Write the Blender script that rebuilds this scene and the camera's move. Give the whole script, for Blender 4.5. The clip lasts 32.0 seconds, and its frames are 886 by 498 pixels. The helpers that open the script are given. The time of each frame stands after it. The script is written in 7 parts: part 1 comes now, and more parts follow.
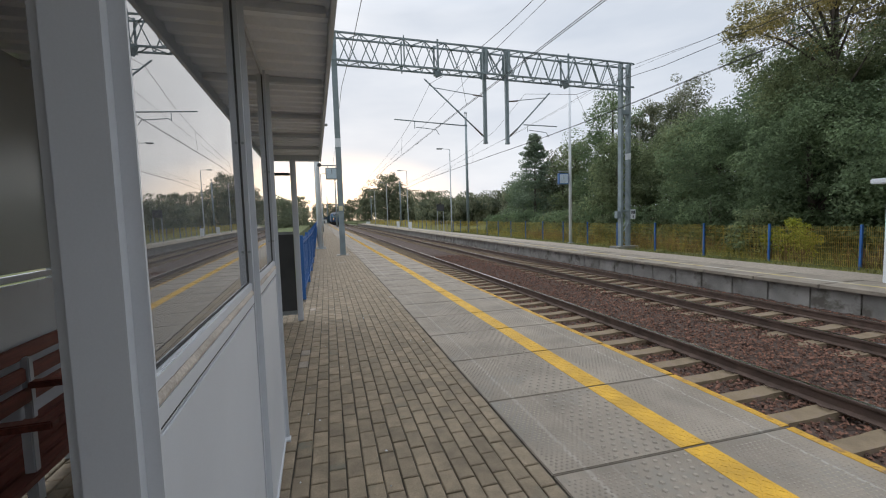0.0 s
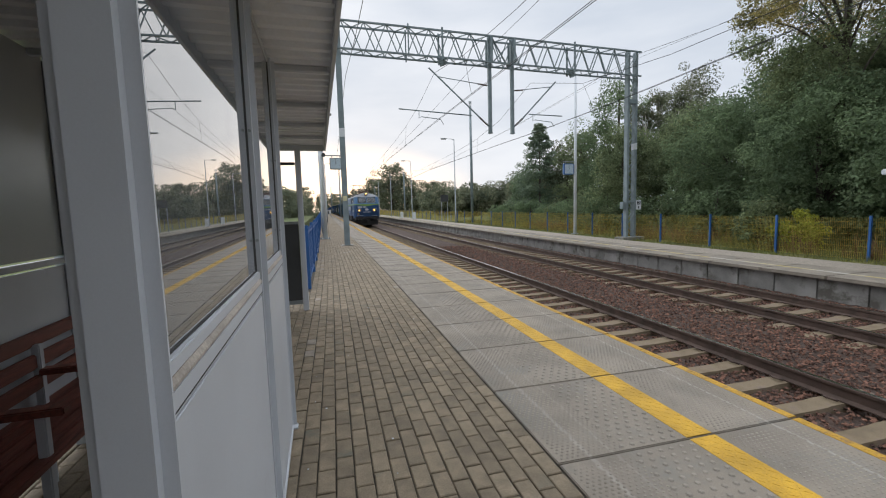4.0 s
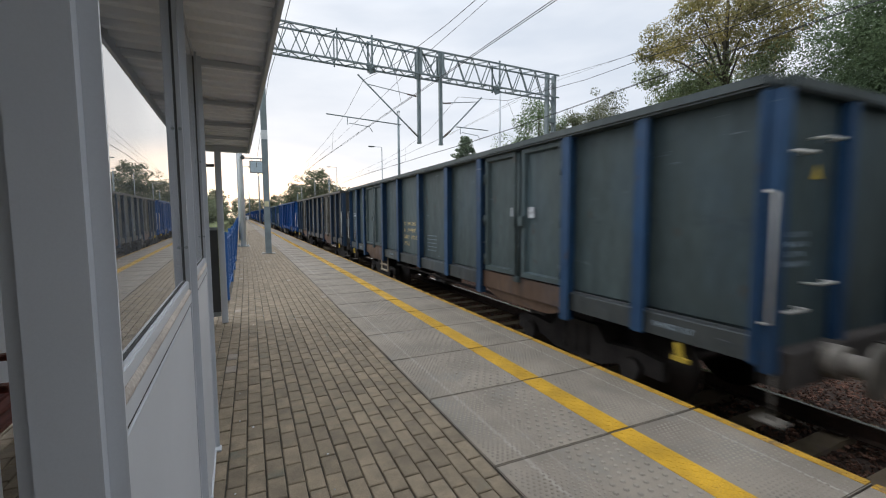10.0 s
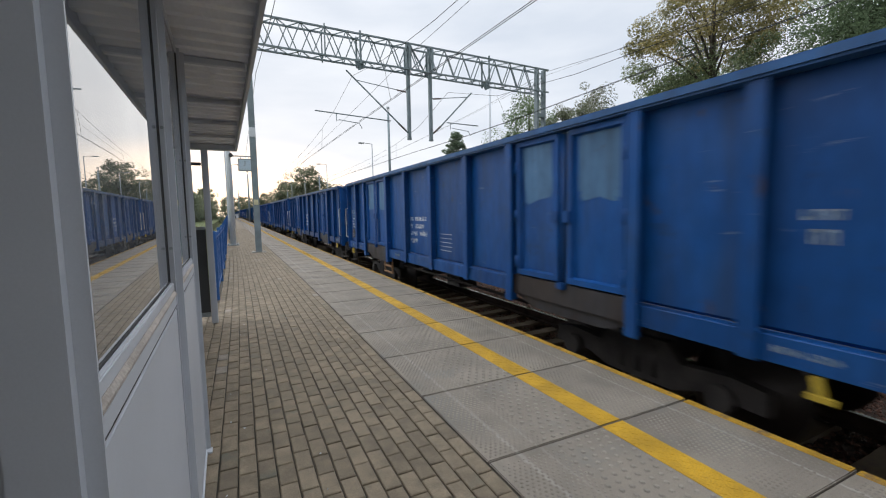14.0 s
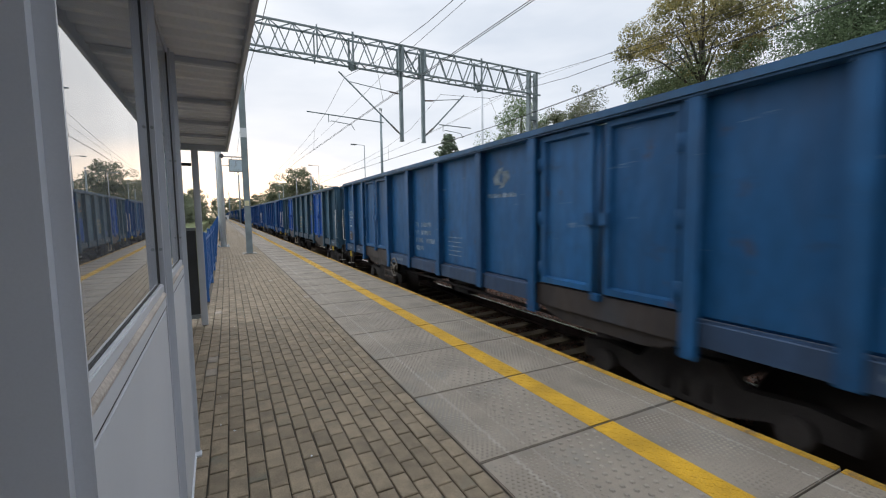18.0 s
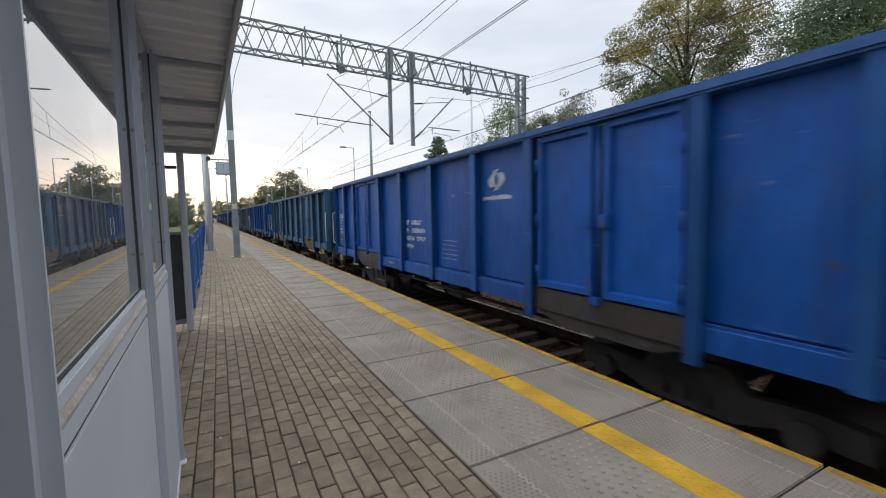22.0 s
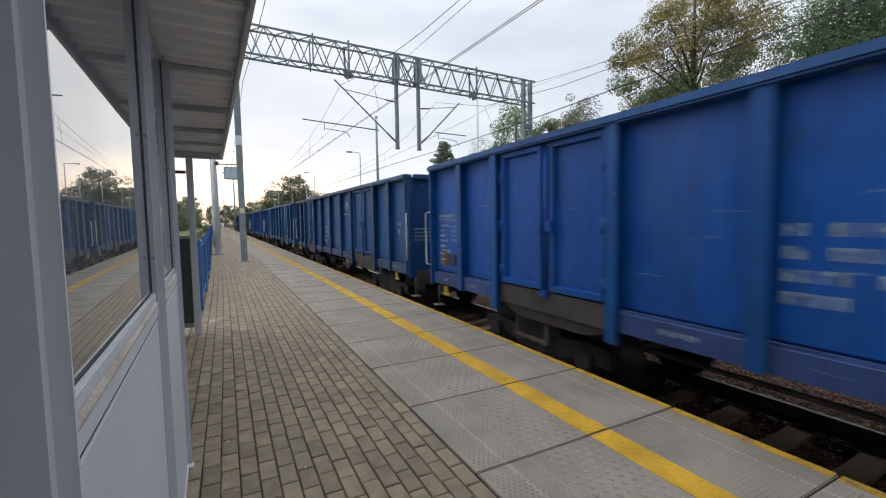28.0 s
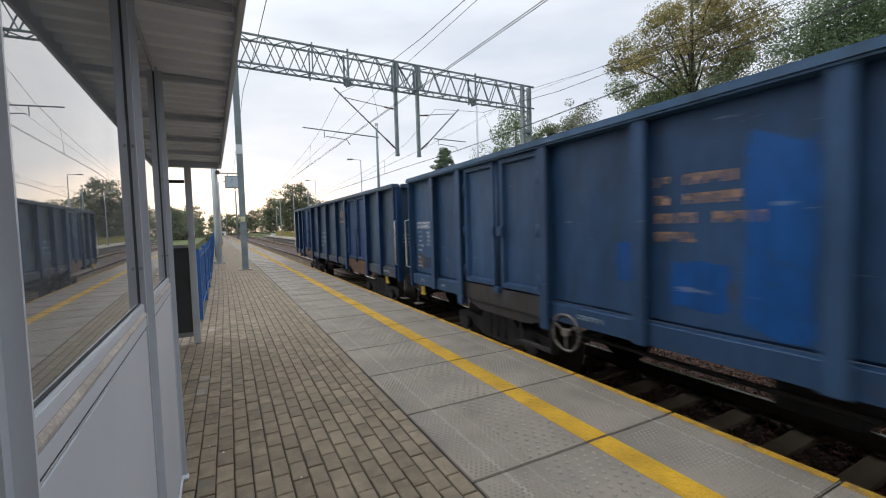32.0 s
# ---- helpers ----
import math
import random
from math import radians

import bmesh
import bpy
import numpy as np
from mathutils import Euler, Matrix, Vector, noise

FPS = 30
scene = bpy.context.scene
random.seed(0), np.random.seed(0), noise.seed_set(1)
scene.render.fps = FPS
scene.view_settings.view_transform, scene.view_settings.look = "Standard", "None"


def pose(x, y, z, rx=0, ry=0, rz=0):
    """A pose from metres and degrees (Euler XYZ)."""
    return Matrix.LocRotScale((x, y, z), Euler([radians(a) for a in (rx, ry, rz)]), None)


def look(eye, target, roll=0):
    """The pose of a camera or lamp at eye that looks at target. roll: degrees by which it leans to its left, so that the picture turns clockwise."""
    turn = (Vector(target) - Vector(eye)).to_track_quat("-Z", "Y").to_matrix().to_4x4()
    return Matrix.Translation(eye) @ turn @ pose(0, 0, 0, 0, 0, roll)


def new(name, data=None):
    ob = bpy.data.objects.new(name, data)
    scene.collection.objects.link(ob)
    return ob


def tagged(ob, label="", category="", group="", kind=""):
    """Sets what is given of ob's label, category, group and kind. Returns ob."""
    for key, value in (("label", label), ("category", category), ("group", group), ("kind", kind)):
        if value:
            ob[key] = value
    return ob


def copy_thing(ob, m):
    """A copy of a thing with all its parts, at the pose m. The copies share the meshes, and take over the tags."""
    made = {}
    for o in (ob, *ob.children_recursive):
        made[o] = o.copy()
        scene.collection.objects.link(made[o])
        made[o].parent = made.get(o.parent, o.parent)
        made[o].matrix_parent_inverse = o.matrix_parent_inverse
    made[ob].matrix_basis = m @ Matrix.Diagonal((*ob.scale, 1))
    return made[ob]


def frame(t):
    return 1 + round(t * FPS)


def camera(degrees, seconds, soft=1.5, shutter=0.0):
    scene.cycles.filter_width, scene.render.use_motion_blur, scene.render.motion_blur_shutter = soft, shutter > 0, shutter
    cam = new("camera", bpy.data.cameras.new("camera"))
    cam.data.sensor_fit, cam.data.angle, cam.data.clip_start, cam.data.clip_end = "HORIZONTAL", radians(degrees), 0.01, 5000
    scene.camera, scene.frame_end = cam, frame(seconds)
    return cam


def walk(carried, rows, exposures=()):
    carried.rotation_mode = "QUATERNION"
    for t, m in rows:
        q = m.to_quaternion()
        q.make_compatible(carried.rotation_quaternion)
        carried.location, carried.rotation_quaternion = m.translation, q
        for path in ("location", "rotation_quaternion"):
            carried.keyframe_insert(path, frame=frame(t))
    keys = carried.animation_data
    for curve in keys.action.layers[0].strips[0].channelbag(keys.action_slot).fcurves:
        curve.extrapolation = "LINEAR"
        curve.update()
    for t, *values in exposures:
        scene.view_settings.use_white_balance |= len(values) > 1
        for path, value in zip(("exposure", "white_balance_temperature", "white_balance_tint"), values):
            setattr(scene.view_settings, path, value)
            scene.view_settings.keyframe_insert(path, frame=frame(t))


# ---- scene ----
cam = camera(92.8, 32.0, soft=1.1, shutter=0.13)
EXPOSURES = [(0, 0.16), (5.5, 0.19), (6.5, 0.25), (8, 0.3), (32, 0.3)]
PATH = [
    (0, (-0.151, 0.548, 1.476), (0.365, 2.475, 1.329), -1.7),
    (0.5, (-0.149, 0.55, 1.476), (0.367, 2.476, 1.322), -1.8),
    (1, (-0.151, 0.55, 1.472), (0.368, 2.475, 1.311), -2.0),
    (1.5, (-0.153, 0.552, 1.471), (0.367, 2.477, 1.308), -1.9),
    (2, (-0.158, 0.558, 1.472), (0.359, 2.483, 1.302), -1.7),
    (2.5, (-0.156, 0.556, 1.471), (0.361, 2.48, 1.295), -2.1),
    (3, (-0.164, 0.564, 1.469), (0.353, 2.487, 1.287), -2.0),
    (3.5, (-0.165, 0.561, 1.469), (0.345, 2.486, 1.283), -1.8),
    (5.5, (-0.188, 0.575, 1.46), (0.262, 2.511, 1.238), -1.3),
    (6, (-0.219, 0.582, 1.457), (0.226, 2.517, 1.22), -1.2),
    (6.5, (-0.254, 0.584, 1.461), (0.186, 2.519, 1.218), -1.2),
    (7, (-0.264, 0.593, 1.467), (0.283, 2.501, 1.217), -0.7),
    (7.5, (-0.245, 0.592, 1.471), (0.455, 2.452, 1.241), -0.3),
    (8, (-0.24, 0.592, 1.474), (0.539, 2.423, 1.271), -0.2),
    (8.5, (-0.243, 0.586, 1.474), (0.548, 2.415, 1.301), -0.3),
    (9, (-0.246, 0.571, 1.474), (0.554, 2.398, 1.318), -0.4),
    (9.5, (-0.25, 0.566, 1.474), (0.56, 2.388, 1.32), -0.5),
    (10, (-0.246, 0.57, 1.471), (0.579, 2.386, 1.316), -0.4),
    (10.5, (-0.241, 0.576, 1.474), (0.595, 2.386, 1.309), -0.6),
    (11, (-0.242, 0.578, 1.475), (0.598, 2.386, 1.308), -0.9),
    (11.5, (-0.243, 0.571, 1.477), (0.597, 2.378, 1.311), -1.0),
    (12, (-0.242, 0.577, 1.477), (0.599, 2.383, 1.305), -1.2),
    (12.5, (-0.242, 0.573, 1.479), (0.603, 2.377, 1.303), -1.3),
    (13, (-0.235, 0.571, 1.478), (0.613, 2.374, 1.302), -1.3),
    (13.5, (-0.237, 0.581, 1.472), (0.617, 2.381, 1.295), -1.2),
    (14, (-0.232, 0.575, 1.475), (0.626, 2.373, 1.301), -1.1),
    (14.5, (-0.228, 0.572, 1.476), (0.634, 2.369, 1.306), -1.1),
    (16.5, (-0.231, 0.575, 1.474), (0.644, 2.366, 1.309), -0.9),
    (17, (-0.227, 0.576, 1.473), (0.651, 2.365, 1.305), -1.1),
    (17.5, (-0.227, 0.573, 1.476), (0.655, 2.36, 1.308), -1.2),
    (18, (-0.234, 0.569, 1.474), (0.657, 2.351, 1.308), -0.9),
    (18.5, (-0.235, 0.566, 1.476), (0.66, 2.347, 1.312), -0.7),
    (19, (-0.231, 0.57, 1.473), (0.669, 2.349, 1.314), -0.5),
    (19.5, (-0.231, 0.576, 1.472), (0.674, 2.351, 1.307), -0.6),
    (20, (-0.227, 0.577, 1.475), (0.684, 2.349, 1.3), -0.8),
    (20.5, (-0.228, 0.582, 1.473), (0.686, 2.351, 1.292), -0.9),
    (21, (-0.228, 0.58, 1.475), (0.691, 2.347, 1.294), -0.9),
    (21.5, (-0.224, 0.575, 1.476), (0.704, 2.339, 1.308), -0.9),
    (22, (-0.22, 0.569, 1.476), (0.713, 2.331, 1.321), -1.1),
    (22.5, (-0.227, 0.569, 1.473), (0.703, 2.333, 1.319), -1.2),
    (23, (-0.226, 0.57, 1.479), (0.691, 2.342, 1.33), -1.1),
    (23.5, (-0.228, 0.577, 1.475), (0.689, 2.349, 1.333), -0.9),
    (24, (-0.225, 0.58, 1.477), (0.693, 2.352, 1.345), -0.6),
    (24.5, (-0.219, 0.58, 1.476), (0.704, 2.35, 1.348), -0.9),
    (25, (-0.218, 0.585, 1.472), (0.707, 2.353, 1.346), -1.4),
    (25.5, (-0.225, 0.583, 1.477), (0.697, 2.353, 1.348), -1.3),
    (27.5, (-0.228, 0.583, 1.476), (0.68, 2.359, 1.339), -0.7),
    (28, (-0.23, 0.575, 1.477), (0.681, 2.351, 1.344), -1.0),
    (28.5, (-0.227, 0.579, 1.477), (0.688, 2.353, 1.351), -1.2),
    (29, (-0.228, 0.576, 1.479), (0.691, 2.349, 1.362), -1.3),
    (29.5, (-0.226, 0.572, 1.48), (0.693, 2.345, 1.372), -1.4),
    (30, (-0.22, 0.566, 1.48), (0.7, 2.339, 1.379), -1.4),
    (30.5, (-0.213, 0.561, 1.479), (0.702, 2.337, 1.384), -1.5),
    (31, (-0.201, 0.556, 1.479), (0.71, 2.334, 1.384), -1.5),
    (31.5, (-0.195, 0.562, 1.479), (0.712, 2.342, 1.38), -1.6),
    (32, (-0.184, 0.563, 1.479), (0.72, 2.344, 1.374), -1.7),
]
walk(cam, [(t, look(eye, target, roll)) for t, eye, target, roll in PATH], EXPOSURES)

# ---- light ----
SUN_ROT, SUN_EL = radians(6), radians(7)
world = bpy.data.worlds.new("overcast_evening")
scene.world = world
world.use_nodes = True
wn, wl = world.node_tree.nodes, world.node_tree.links
wn.clear()
sky = wn.new("ShaderNodeTexSky")
sky.sky_type, sky.sun_disc, sky.sun_elevation, sky.sun_rotation = "NISHITA", False, SUN_EL, SUN_ROT
sky.air_density, sky.dust_density = 1.0, 2.0
wtc = wn.new("ShaderNodeTexCoord")
wsep = wn.new("ShaderNodeSeparateXYZ")
wl.new(wtc.outputs["Generated"], wsep.inputs[0])
wmap = wn.new("ShaderNodeMapping")
wmap.inputs["Scale"].default_value = (1.2, 1.2, 4.5)
wl.new(wtc.outputs["Generated"], wmap.inputs[0])
wnoise = wn.new("ShaderNodeTexNoise")
wnoise.inputs["Scale"].default_value, wnoise.inputs["Detail"].default_value = 1.6, 6
wl.new(wmap.outputs[0], wnoise.inputs["Vector"])
cloud = wn.new("ShaderNodeValToRGB")
cloud.color_ramp.elements[0].position, cloud.color_ramp.elements[0].color = 0.34, (0.74, 0.81, 0.92, 1)
cloud.color_ramp.elements[1].position, cloud.color_ramp.elements[1].color = 0.72, (1.06, 1.09, 1.15, 1)
# an overcast sky is brightest overhead
rise = wn.new("ShaderNodeMapRange")
rise.inputs["From Min"].default_value, rise.inputs["From Max"].default_value = 0.42, 1.0
rise.inputs["To Min"].default_value, rise.inputs["To Max"].default_value = 10.6, 30.0
wl.new(wsep.outputs["Z"], rise.inputs["Value"])
bright = wn.new("ShaderNodeVectorMath")
bright.operation = "SCALE"
wl.new(cloud.outputs[0], bright.inputs[0])
# unseen sky on the left raised, to lift the trees and wagon sides
side = wn.new("ShaderNodeMapRange")
side.inputs["From Min"].default_value, side.inputs["From Max"].default_value = -1.0, 0.0
side.inputs["To Min"].default_value, side.inputs["To Max"].default_value = 1.35, 1.0
wl.new(wsep.outputs["X"], side.inputs["Value"])
level = wn.new("ShaderNodeMath")
level.operation = "MULTIPLY"
wl.new(rise.outputs[0], level.inputs[0])
wl.new(side.outputs[0], level.inputs[1])
# unseen sky behind the camera lowered, to darken faces turned towards it
back = wn.new("ShaderNodeMapRange")
back.inputs["From Min"].default_value, back.inputs["From Max"].default_value = -1.0, 0.3
back.inputs["To Min"].default_value, back.inputs["To Max"].default_value = 0.58, 1.0
wl.new(wsep.outputs["Y"], back.inputs["Value"])
level2 = wn.new("ShaderNodeMath")
level2.operation = "MULTIPLY"
wl.new(level.outputs[0], level2.inputs[0])
wl.new(back.outputs[0], level2.inputs[1])
wl.new(level2.outputs[0], bright.inputs["Scale"])
wl.new(wnoise.outputs["Fac"], cloud.inputs[0])
# the gap in the clouds low over the end of the line
glow_dot = wn.new("ShaderNodeVectorMath")
glow_dot.operation = "DOT_PRODUCT"
glow_dot.inputs[1].default_value = (math.sin(0.0), math.cos(0.0), 0.02)
glow_flat = wn.new("ShaderNodeVectorMath")
glow_flat.operation, glow_flat.inputs[1].default_value = "MULTIPLY", (1.0, 1.0, 2.4)
wl.new(wtc.outputs["Generated"], glow_flat.inputs[0])
glow_unit = wn.new("ShaderNodeVectorMath")
glow_unit.operation = "NORMALIZE"
wl.new(glow_flat.outputs[0], glow_unit.inputs[0])
wl.new(glow_unit.outputs[0], glow_dot.inputs[0])
glow_ramp = wn.new("ShaderNodeValToRGB")
glow_ramp.color_ramp.interpolation = "EASE"
glow_ramp.color_ramp.elements[0].position, glow_ramp.color_ramp.elements[0].color = 0.93, (0, 0, 0, 1)
glow_ramp.color_ramp.elements[1].position, glow_ramp.color_ramp.elements[1].color = 1.0, (13.0, 7.6, 2.6, 1)
wl.new(glow_dot.outputs["Value"], glow_ramp.inputs[0])
mixsky = wn.new("ShaderNodeMix")
mixsky.data_type, mixsky.blend_type = "RGBA", "MIX"
mixsky.inputs["Factor"].default_value = 0.975
wl.new(sky.outputs[0], mixsky.inputs["A"])
wl.new(bright.outputs[0], mixsky.inputs["B"])
addglow = wn.new("ShaderNodeMix")
addglow.data_type, addglow.blend_type = "RGBA", "ADD"
addglow.inputs["Factor"].default_value = 1.0
wl.new(mixsky.outputs["Result"], addglow.inputs["A"])
wl.new(glow_ramp.outputs[0], addglow.inputs["B"])
wbg = wn.new("ShaderNodeBackground")
wbg.inputs["Strength"].default_value = 0.075
wl.new(addglow.outputs["Result"], wbg.inputs[0])
wout = wn.new("ShaderNodeOutputWorld")
wl.new(wbg.outputs[0], wout.inputs[0])
sun_data = bpy.data.lights.new("sun", "SUN")
sun_data.energy, sun_data.angle, sun_data.color = 0.5, radians(110), (1.0, 0.9, 0.76)
sun = new("sun", sun_data)
sun.matrix_basis = look((0, 100, 60), (0, 0, 40))
scene.view_settings.exposure = 0.0


# ---- materials ----
def mat(name, col, rough=0.6, metal=0.0, var=0.15, scale=3.0, fine=60.0, fvar=0.1, bump=0.15, bscale=80.0, col2=None, spec=0.5, rand=0.0, stretch=(1, 1, 1), dirt=None, dscale=1.2, dcut=0.58, objcol=False, dent=0.0):
    """A surface with broad and fine variation, fine relief and, if wanted, stains of a second colour."""
    m = bpy.data.materials.new(name)
    m.use_nodes = True
    n, l = m.node_tree.nodes, m.node_tree.links
    bsdf = n["Principled BSDF"]
    tc = n.new("ShaderNodeTexCoord")
    info = n.new("ShaderNodeObjectInfo")
    off = n.new("ShaderNodeVectorMath")
    off.operation = "MULTIPLY_ADD"
    off.inputs[1].default_value = stretch
    l.new(tc.outputs["Object"], off.inputs[0])
    comb = n.new("ShaderNodeMath")
    comb.operation = "MULTIPLY"
    comb.inputs[1].default_value = 37.0
    l.new(info.outputs["Random"], comb.inputs[0])
    l.new(comb.outputs[0], off.inputs[2])
    big = n.new("ShaderNodeTexNoise")
    big.inputs["Scale"].default_value, big.inputs["Detail"].default_value = scale, 4
    small = n.new("ShaderNodeTexNoise")
    small.inputs["Scale"].default_value, small.inputs["Detail"].default_value = fine, 3
    l.new(off.outputs[0], big.inputs["Vector"])
    l.new(off.outputs[0], small.inputs["Vector"])
    base = n.new("ShaderNodeMix")
    base.data_type, base.blend_type = "RGBA", "MIX"
    lo = tuple(c * (1 - var) for c in col)
    hi = col2 if col2 else tuple(min(1, c * (1 + var)) for c in col)
    if objcol:
        dark = n.new("ShaderNodeMix")
        dark.data_type, dark.blend_type = "RGBA", "MULTIPLY"
        dark.inputs["Factor"].default_value = 1
        dark.inputs["B"].default_value = (1 - var, 1 - var, 1 - var, 1)
        l.new(info.outputs["Color"], dark.inputs["A"])
        l.new(dark.outputs["Result"], base.inputs["A"])
        l.new(info.outputs["Color"], base.inputs["B"])
    else:
        base.inputs["A"].default_value, base.inputs["B"].default_value = (*lo, 1), (*hi, 1)
    sharp = n.new("ShaderNodeMapRange")
    sharp.inputs["From Min"].default_value, sharp.inputs["From Max"].default_value = 0.33, 0.67
    l.new(big.outputs["Fac"], sharp.inputs["Value"])
    l.new(sharp.outputs[0], base.inputs["Factor"])
    out = base.outputs["Result"]
    grain = n.new("ShaderNodeMapRange")
    grain.inputs["From Min"].default_value, grain.inputs["From Max"].default_value = 0.3, 0.7
    grain.inputs["To Min"].default_value, grain.inputs["To Max"].default_value = 1 - fvar, 1 + fvar
    l.new(small.outputs["Fac"], grain.inputs["Value"])
    val = grain.outputs[0]
    if rand:
        rr = n.new("ShaderNodeMapRange")
        rr.inputs["To Min"].default_value, rr.inputs["To Max"].default_value = 1 - rand, 1 + rand
        geo = n.new("ShaderNodeNewGeometry")
        both = n.new("ShaderNodeMath")
        both.operation = "ADD"
        l.new(info.outputs["Random"], both.inputs[0])
        l.new(geo.outputs["Random Per Island"], both.inputs[1])
        frac = n.new("ShaderNodeMath")
        frac.operation = "FRACT"
        l.new(both.outputs[0], frac.inputs[0])
        l.new(frac.outputs[0], rr.inputs["Value"])
        mul = n.new("ShaderNodeMath")
        mul.operation = "MULTIPLY"
        l.new(val, mul.inputs[0])
        l.new(rr.outputs[0], mul.inputs[1])
        val = mul.outputs[0]
    scaled = n.new("ShaderNodeVectorMath")
    scaled.operation = "SCALE"
    l.new(out, scaled.inputs[0])
    l.new(val, scaled.inputs["Scale"])
    out = scaled.outputs[0]
    if dirt:
        dn = n.new("ShaderNodeTexNoise")
        dn.inputs["Scale"].default_value, dn.inputs["Detail"].default_value = dscale, 7
        dn.inputs["Roughness"].default_value = 0.65
        l.new(off.outputs[0], dn.inputs["Vector"])
        dr = n.new("ShaderNodeMapRange")
        dr.inputs["From Min"].default_value, dr.inputs["From Max"].default_value = dcut, dcut + 0.13
        l.new(dn.outputs["Fac"], dr.inputs["Value"])
        dm = n.new("ShaderNodeMix")
        dm.data_type = "RGBA"
        l.new(dr.outputs[0], dm.inputs["Factor"])
        l.new(out, dm.inputs["A"])
        dm.inputs["B"].default_value = (*dirt, 1)
        out = dm.outputs["Result"]
    l.new(out, bsdf.inputs["Base Color"])
    bsdf.inputs["Roughness"].default_value = rough
    bsdf.inputs["Metallic"].default_value = metal
    bsdf.inputs["Specular IOR Level"].default_value = spec
    if bump:
        bt = n.new("ShaderNodeTexNoise")
        bt.inputs["Scale"].default_value, bt.inputs["Detail"].default_value = bscale, 4
        l.new(off.outputs[0], bt.inputs["Vector"])
        bn = n.new("ShaderNodeBump")
        bn.inputs["Strength"].default_value, bn.inputs["Distance"].default_value = bump, 0.01
        l.new(bt.outputs["Fac"], bn.inputs["Height"])
        if dent:
            wt = n.new("ShaderNodeTexNoise")
            wt.inputs["Scale"].default_value, wt.inputs["Detail"].default_value = 1.7, 3
            l.new(off.outputs[0], wt.inputs["Vector"])
            bw = n.new("ShaderNodeBump")
            bw.inputs["Strength"].default_value, bw.inputs["Distance"].default_value = dent, 0.06
            l.new(wt.outputs["Fac"], bw.inputs["Height"])
            l.new(bw.outputs[0], bn.inputs["Normal"])
        l.new(bn.outputs[0], bsdf.inputs["Normal"])
    return m


def glass(name, tint=(0.9, 0.94, 0.93), rough=0.0, ior=1.5, dust_sheen=0.0, coat=0.0):
    """Glass; the coat adds a second reflecting layer to brighten the reflections."""
    m = bpy.data.materials.new(name)
    m.use_nodes = True
    b = m.node_tree.nodes["Principled BSDF"]
    b.inputs["Base Color"].default_value = (*tint, 1)
    b.inputs["Roughness"].default_value, b.inputs["IOR"].default_value = rough, ior
    b.inputs["Transmission Weight"].default_value = 1.0
    b.inputs["Coat Weight"].default_value, b.inputs["Coat IOR"].default_value, b.inputs["Coat Roughness"].default_value = coat, 2.3, 0.0
    if dust_sheen:
        # a thin uneven film: dust on shelter panes, painted sky sheen on cab panes
        n, l = m.node_tree.nodes, m.node_tree.links
        film = n.new("ShaderNodeBsdfDiffuse")
        film.inputs["Color"].default_value = (0.42, 0.44, 0.465, 1)
        spots = n.new("ShaderNodeTexNoise")
        spots.inputs["Scale"].default_value, spots.inputs["Detail"].default_value = 3.0, 6
        tc = n.new("ShaderNodeTexCoord")
        l.new(tc.outputs["Object"], spots.inputs["Vector"])
        amount = n.new("ShaderNodeMapRange")
        amount.inputs["From Min"].default_value, amount.inputs["From Max"].default_value = 0.3, 0.75
        amount.inputs["To Min"].default_value, amount.inputs["To Max"].default_value = dust_sheen * 0.7, dust_sheen * 1.4
        l.new(spots.outputs["Fac"], amount.inputs["Value"])
        mx = n.new("ShaderNodeMixShader")
        l.new(amount.outputs[0], mx.inputs[0])
        l.new(b.outputs[0], mx.inputs[1])
        l.new(film.outputs[0], mx.inputs[2])
        l.new(mx.outputs[0], n["Material Output"].inputs["Surface"])
    return m


def lamp_glow(name, col, strength):
    m = bpy.data.materials.new(name)
    m.use_nodes = True
    b = m.node_tree.nodes["Principled BSDF"]
    b.inputs["Base Color"].default_value = (*col, 1)
    b.inputs["Emission Color"].default_value, b.inputs["Emission Strength"].default_value = (*col, 1), strength
    return m


BRICK = mat("paving_block", (0.192, 0.152, 0.102), 0.85, var=0.2, scale=9, fine=140, fvar=0.2, bump=0.5, bscale=160, rand=0.16, dirt=(0.12, 0.115, 0.085), dscale=3.0, dcut=0.6)
BRICK_PALE = mat("pale_paving_block", (0.245, 0.212, 0.172), 0.85, var=0.15, scale=9, fine=140, fvar=0.2, bump=0.5, bscale=160, rand=0.12)
SAND = mat("joint_sand", (0.045, 0.040, 0.030), 0.95, var=0.3, scale=12, fine=200, bump=0.4)
SLAB = mat("platform_slab_concrete", (0.212, 0.182, 0.145), 0.8, var=0.2, scale=2.2, fine=170, fvar=0.14, bump=0.35, bscale=220, dirt=(0.19, 0.175, 0.148), dscale=1.7, dcut=0.54)
STUD = mat("slab_relief_concrete", (0.255, 0.225, 0.185), 0.8, var=0.15, scale=5, fine=150, fvar=0.15, bump=0.3)
GRIP = mat("worn_grip_relief", (0.240, 0.210, 0.170), 0.8, var=0.25, scale=3, fine=150, fvar=0.15, bump=0.3)
YELLOW = mat("yellow_line_paint", (0.48, 0.275, 0.014), 0.6, var=0.18, scale=4, fine=120, fvar=0.18, bump=0.3, dirt=(0.33, 0.19, 0.05), dscale=6, dcut=0.61)
NOSING = mat("worn_nosing_paint", (0.40, 0.225, 0.016), 0.7, var=0.25, scale=4, fine=120, fvar=0.25, bump=0.3, dirt=(0.17, 0.105, 0.05), dscale=7, dcut=0.54)
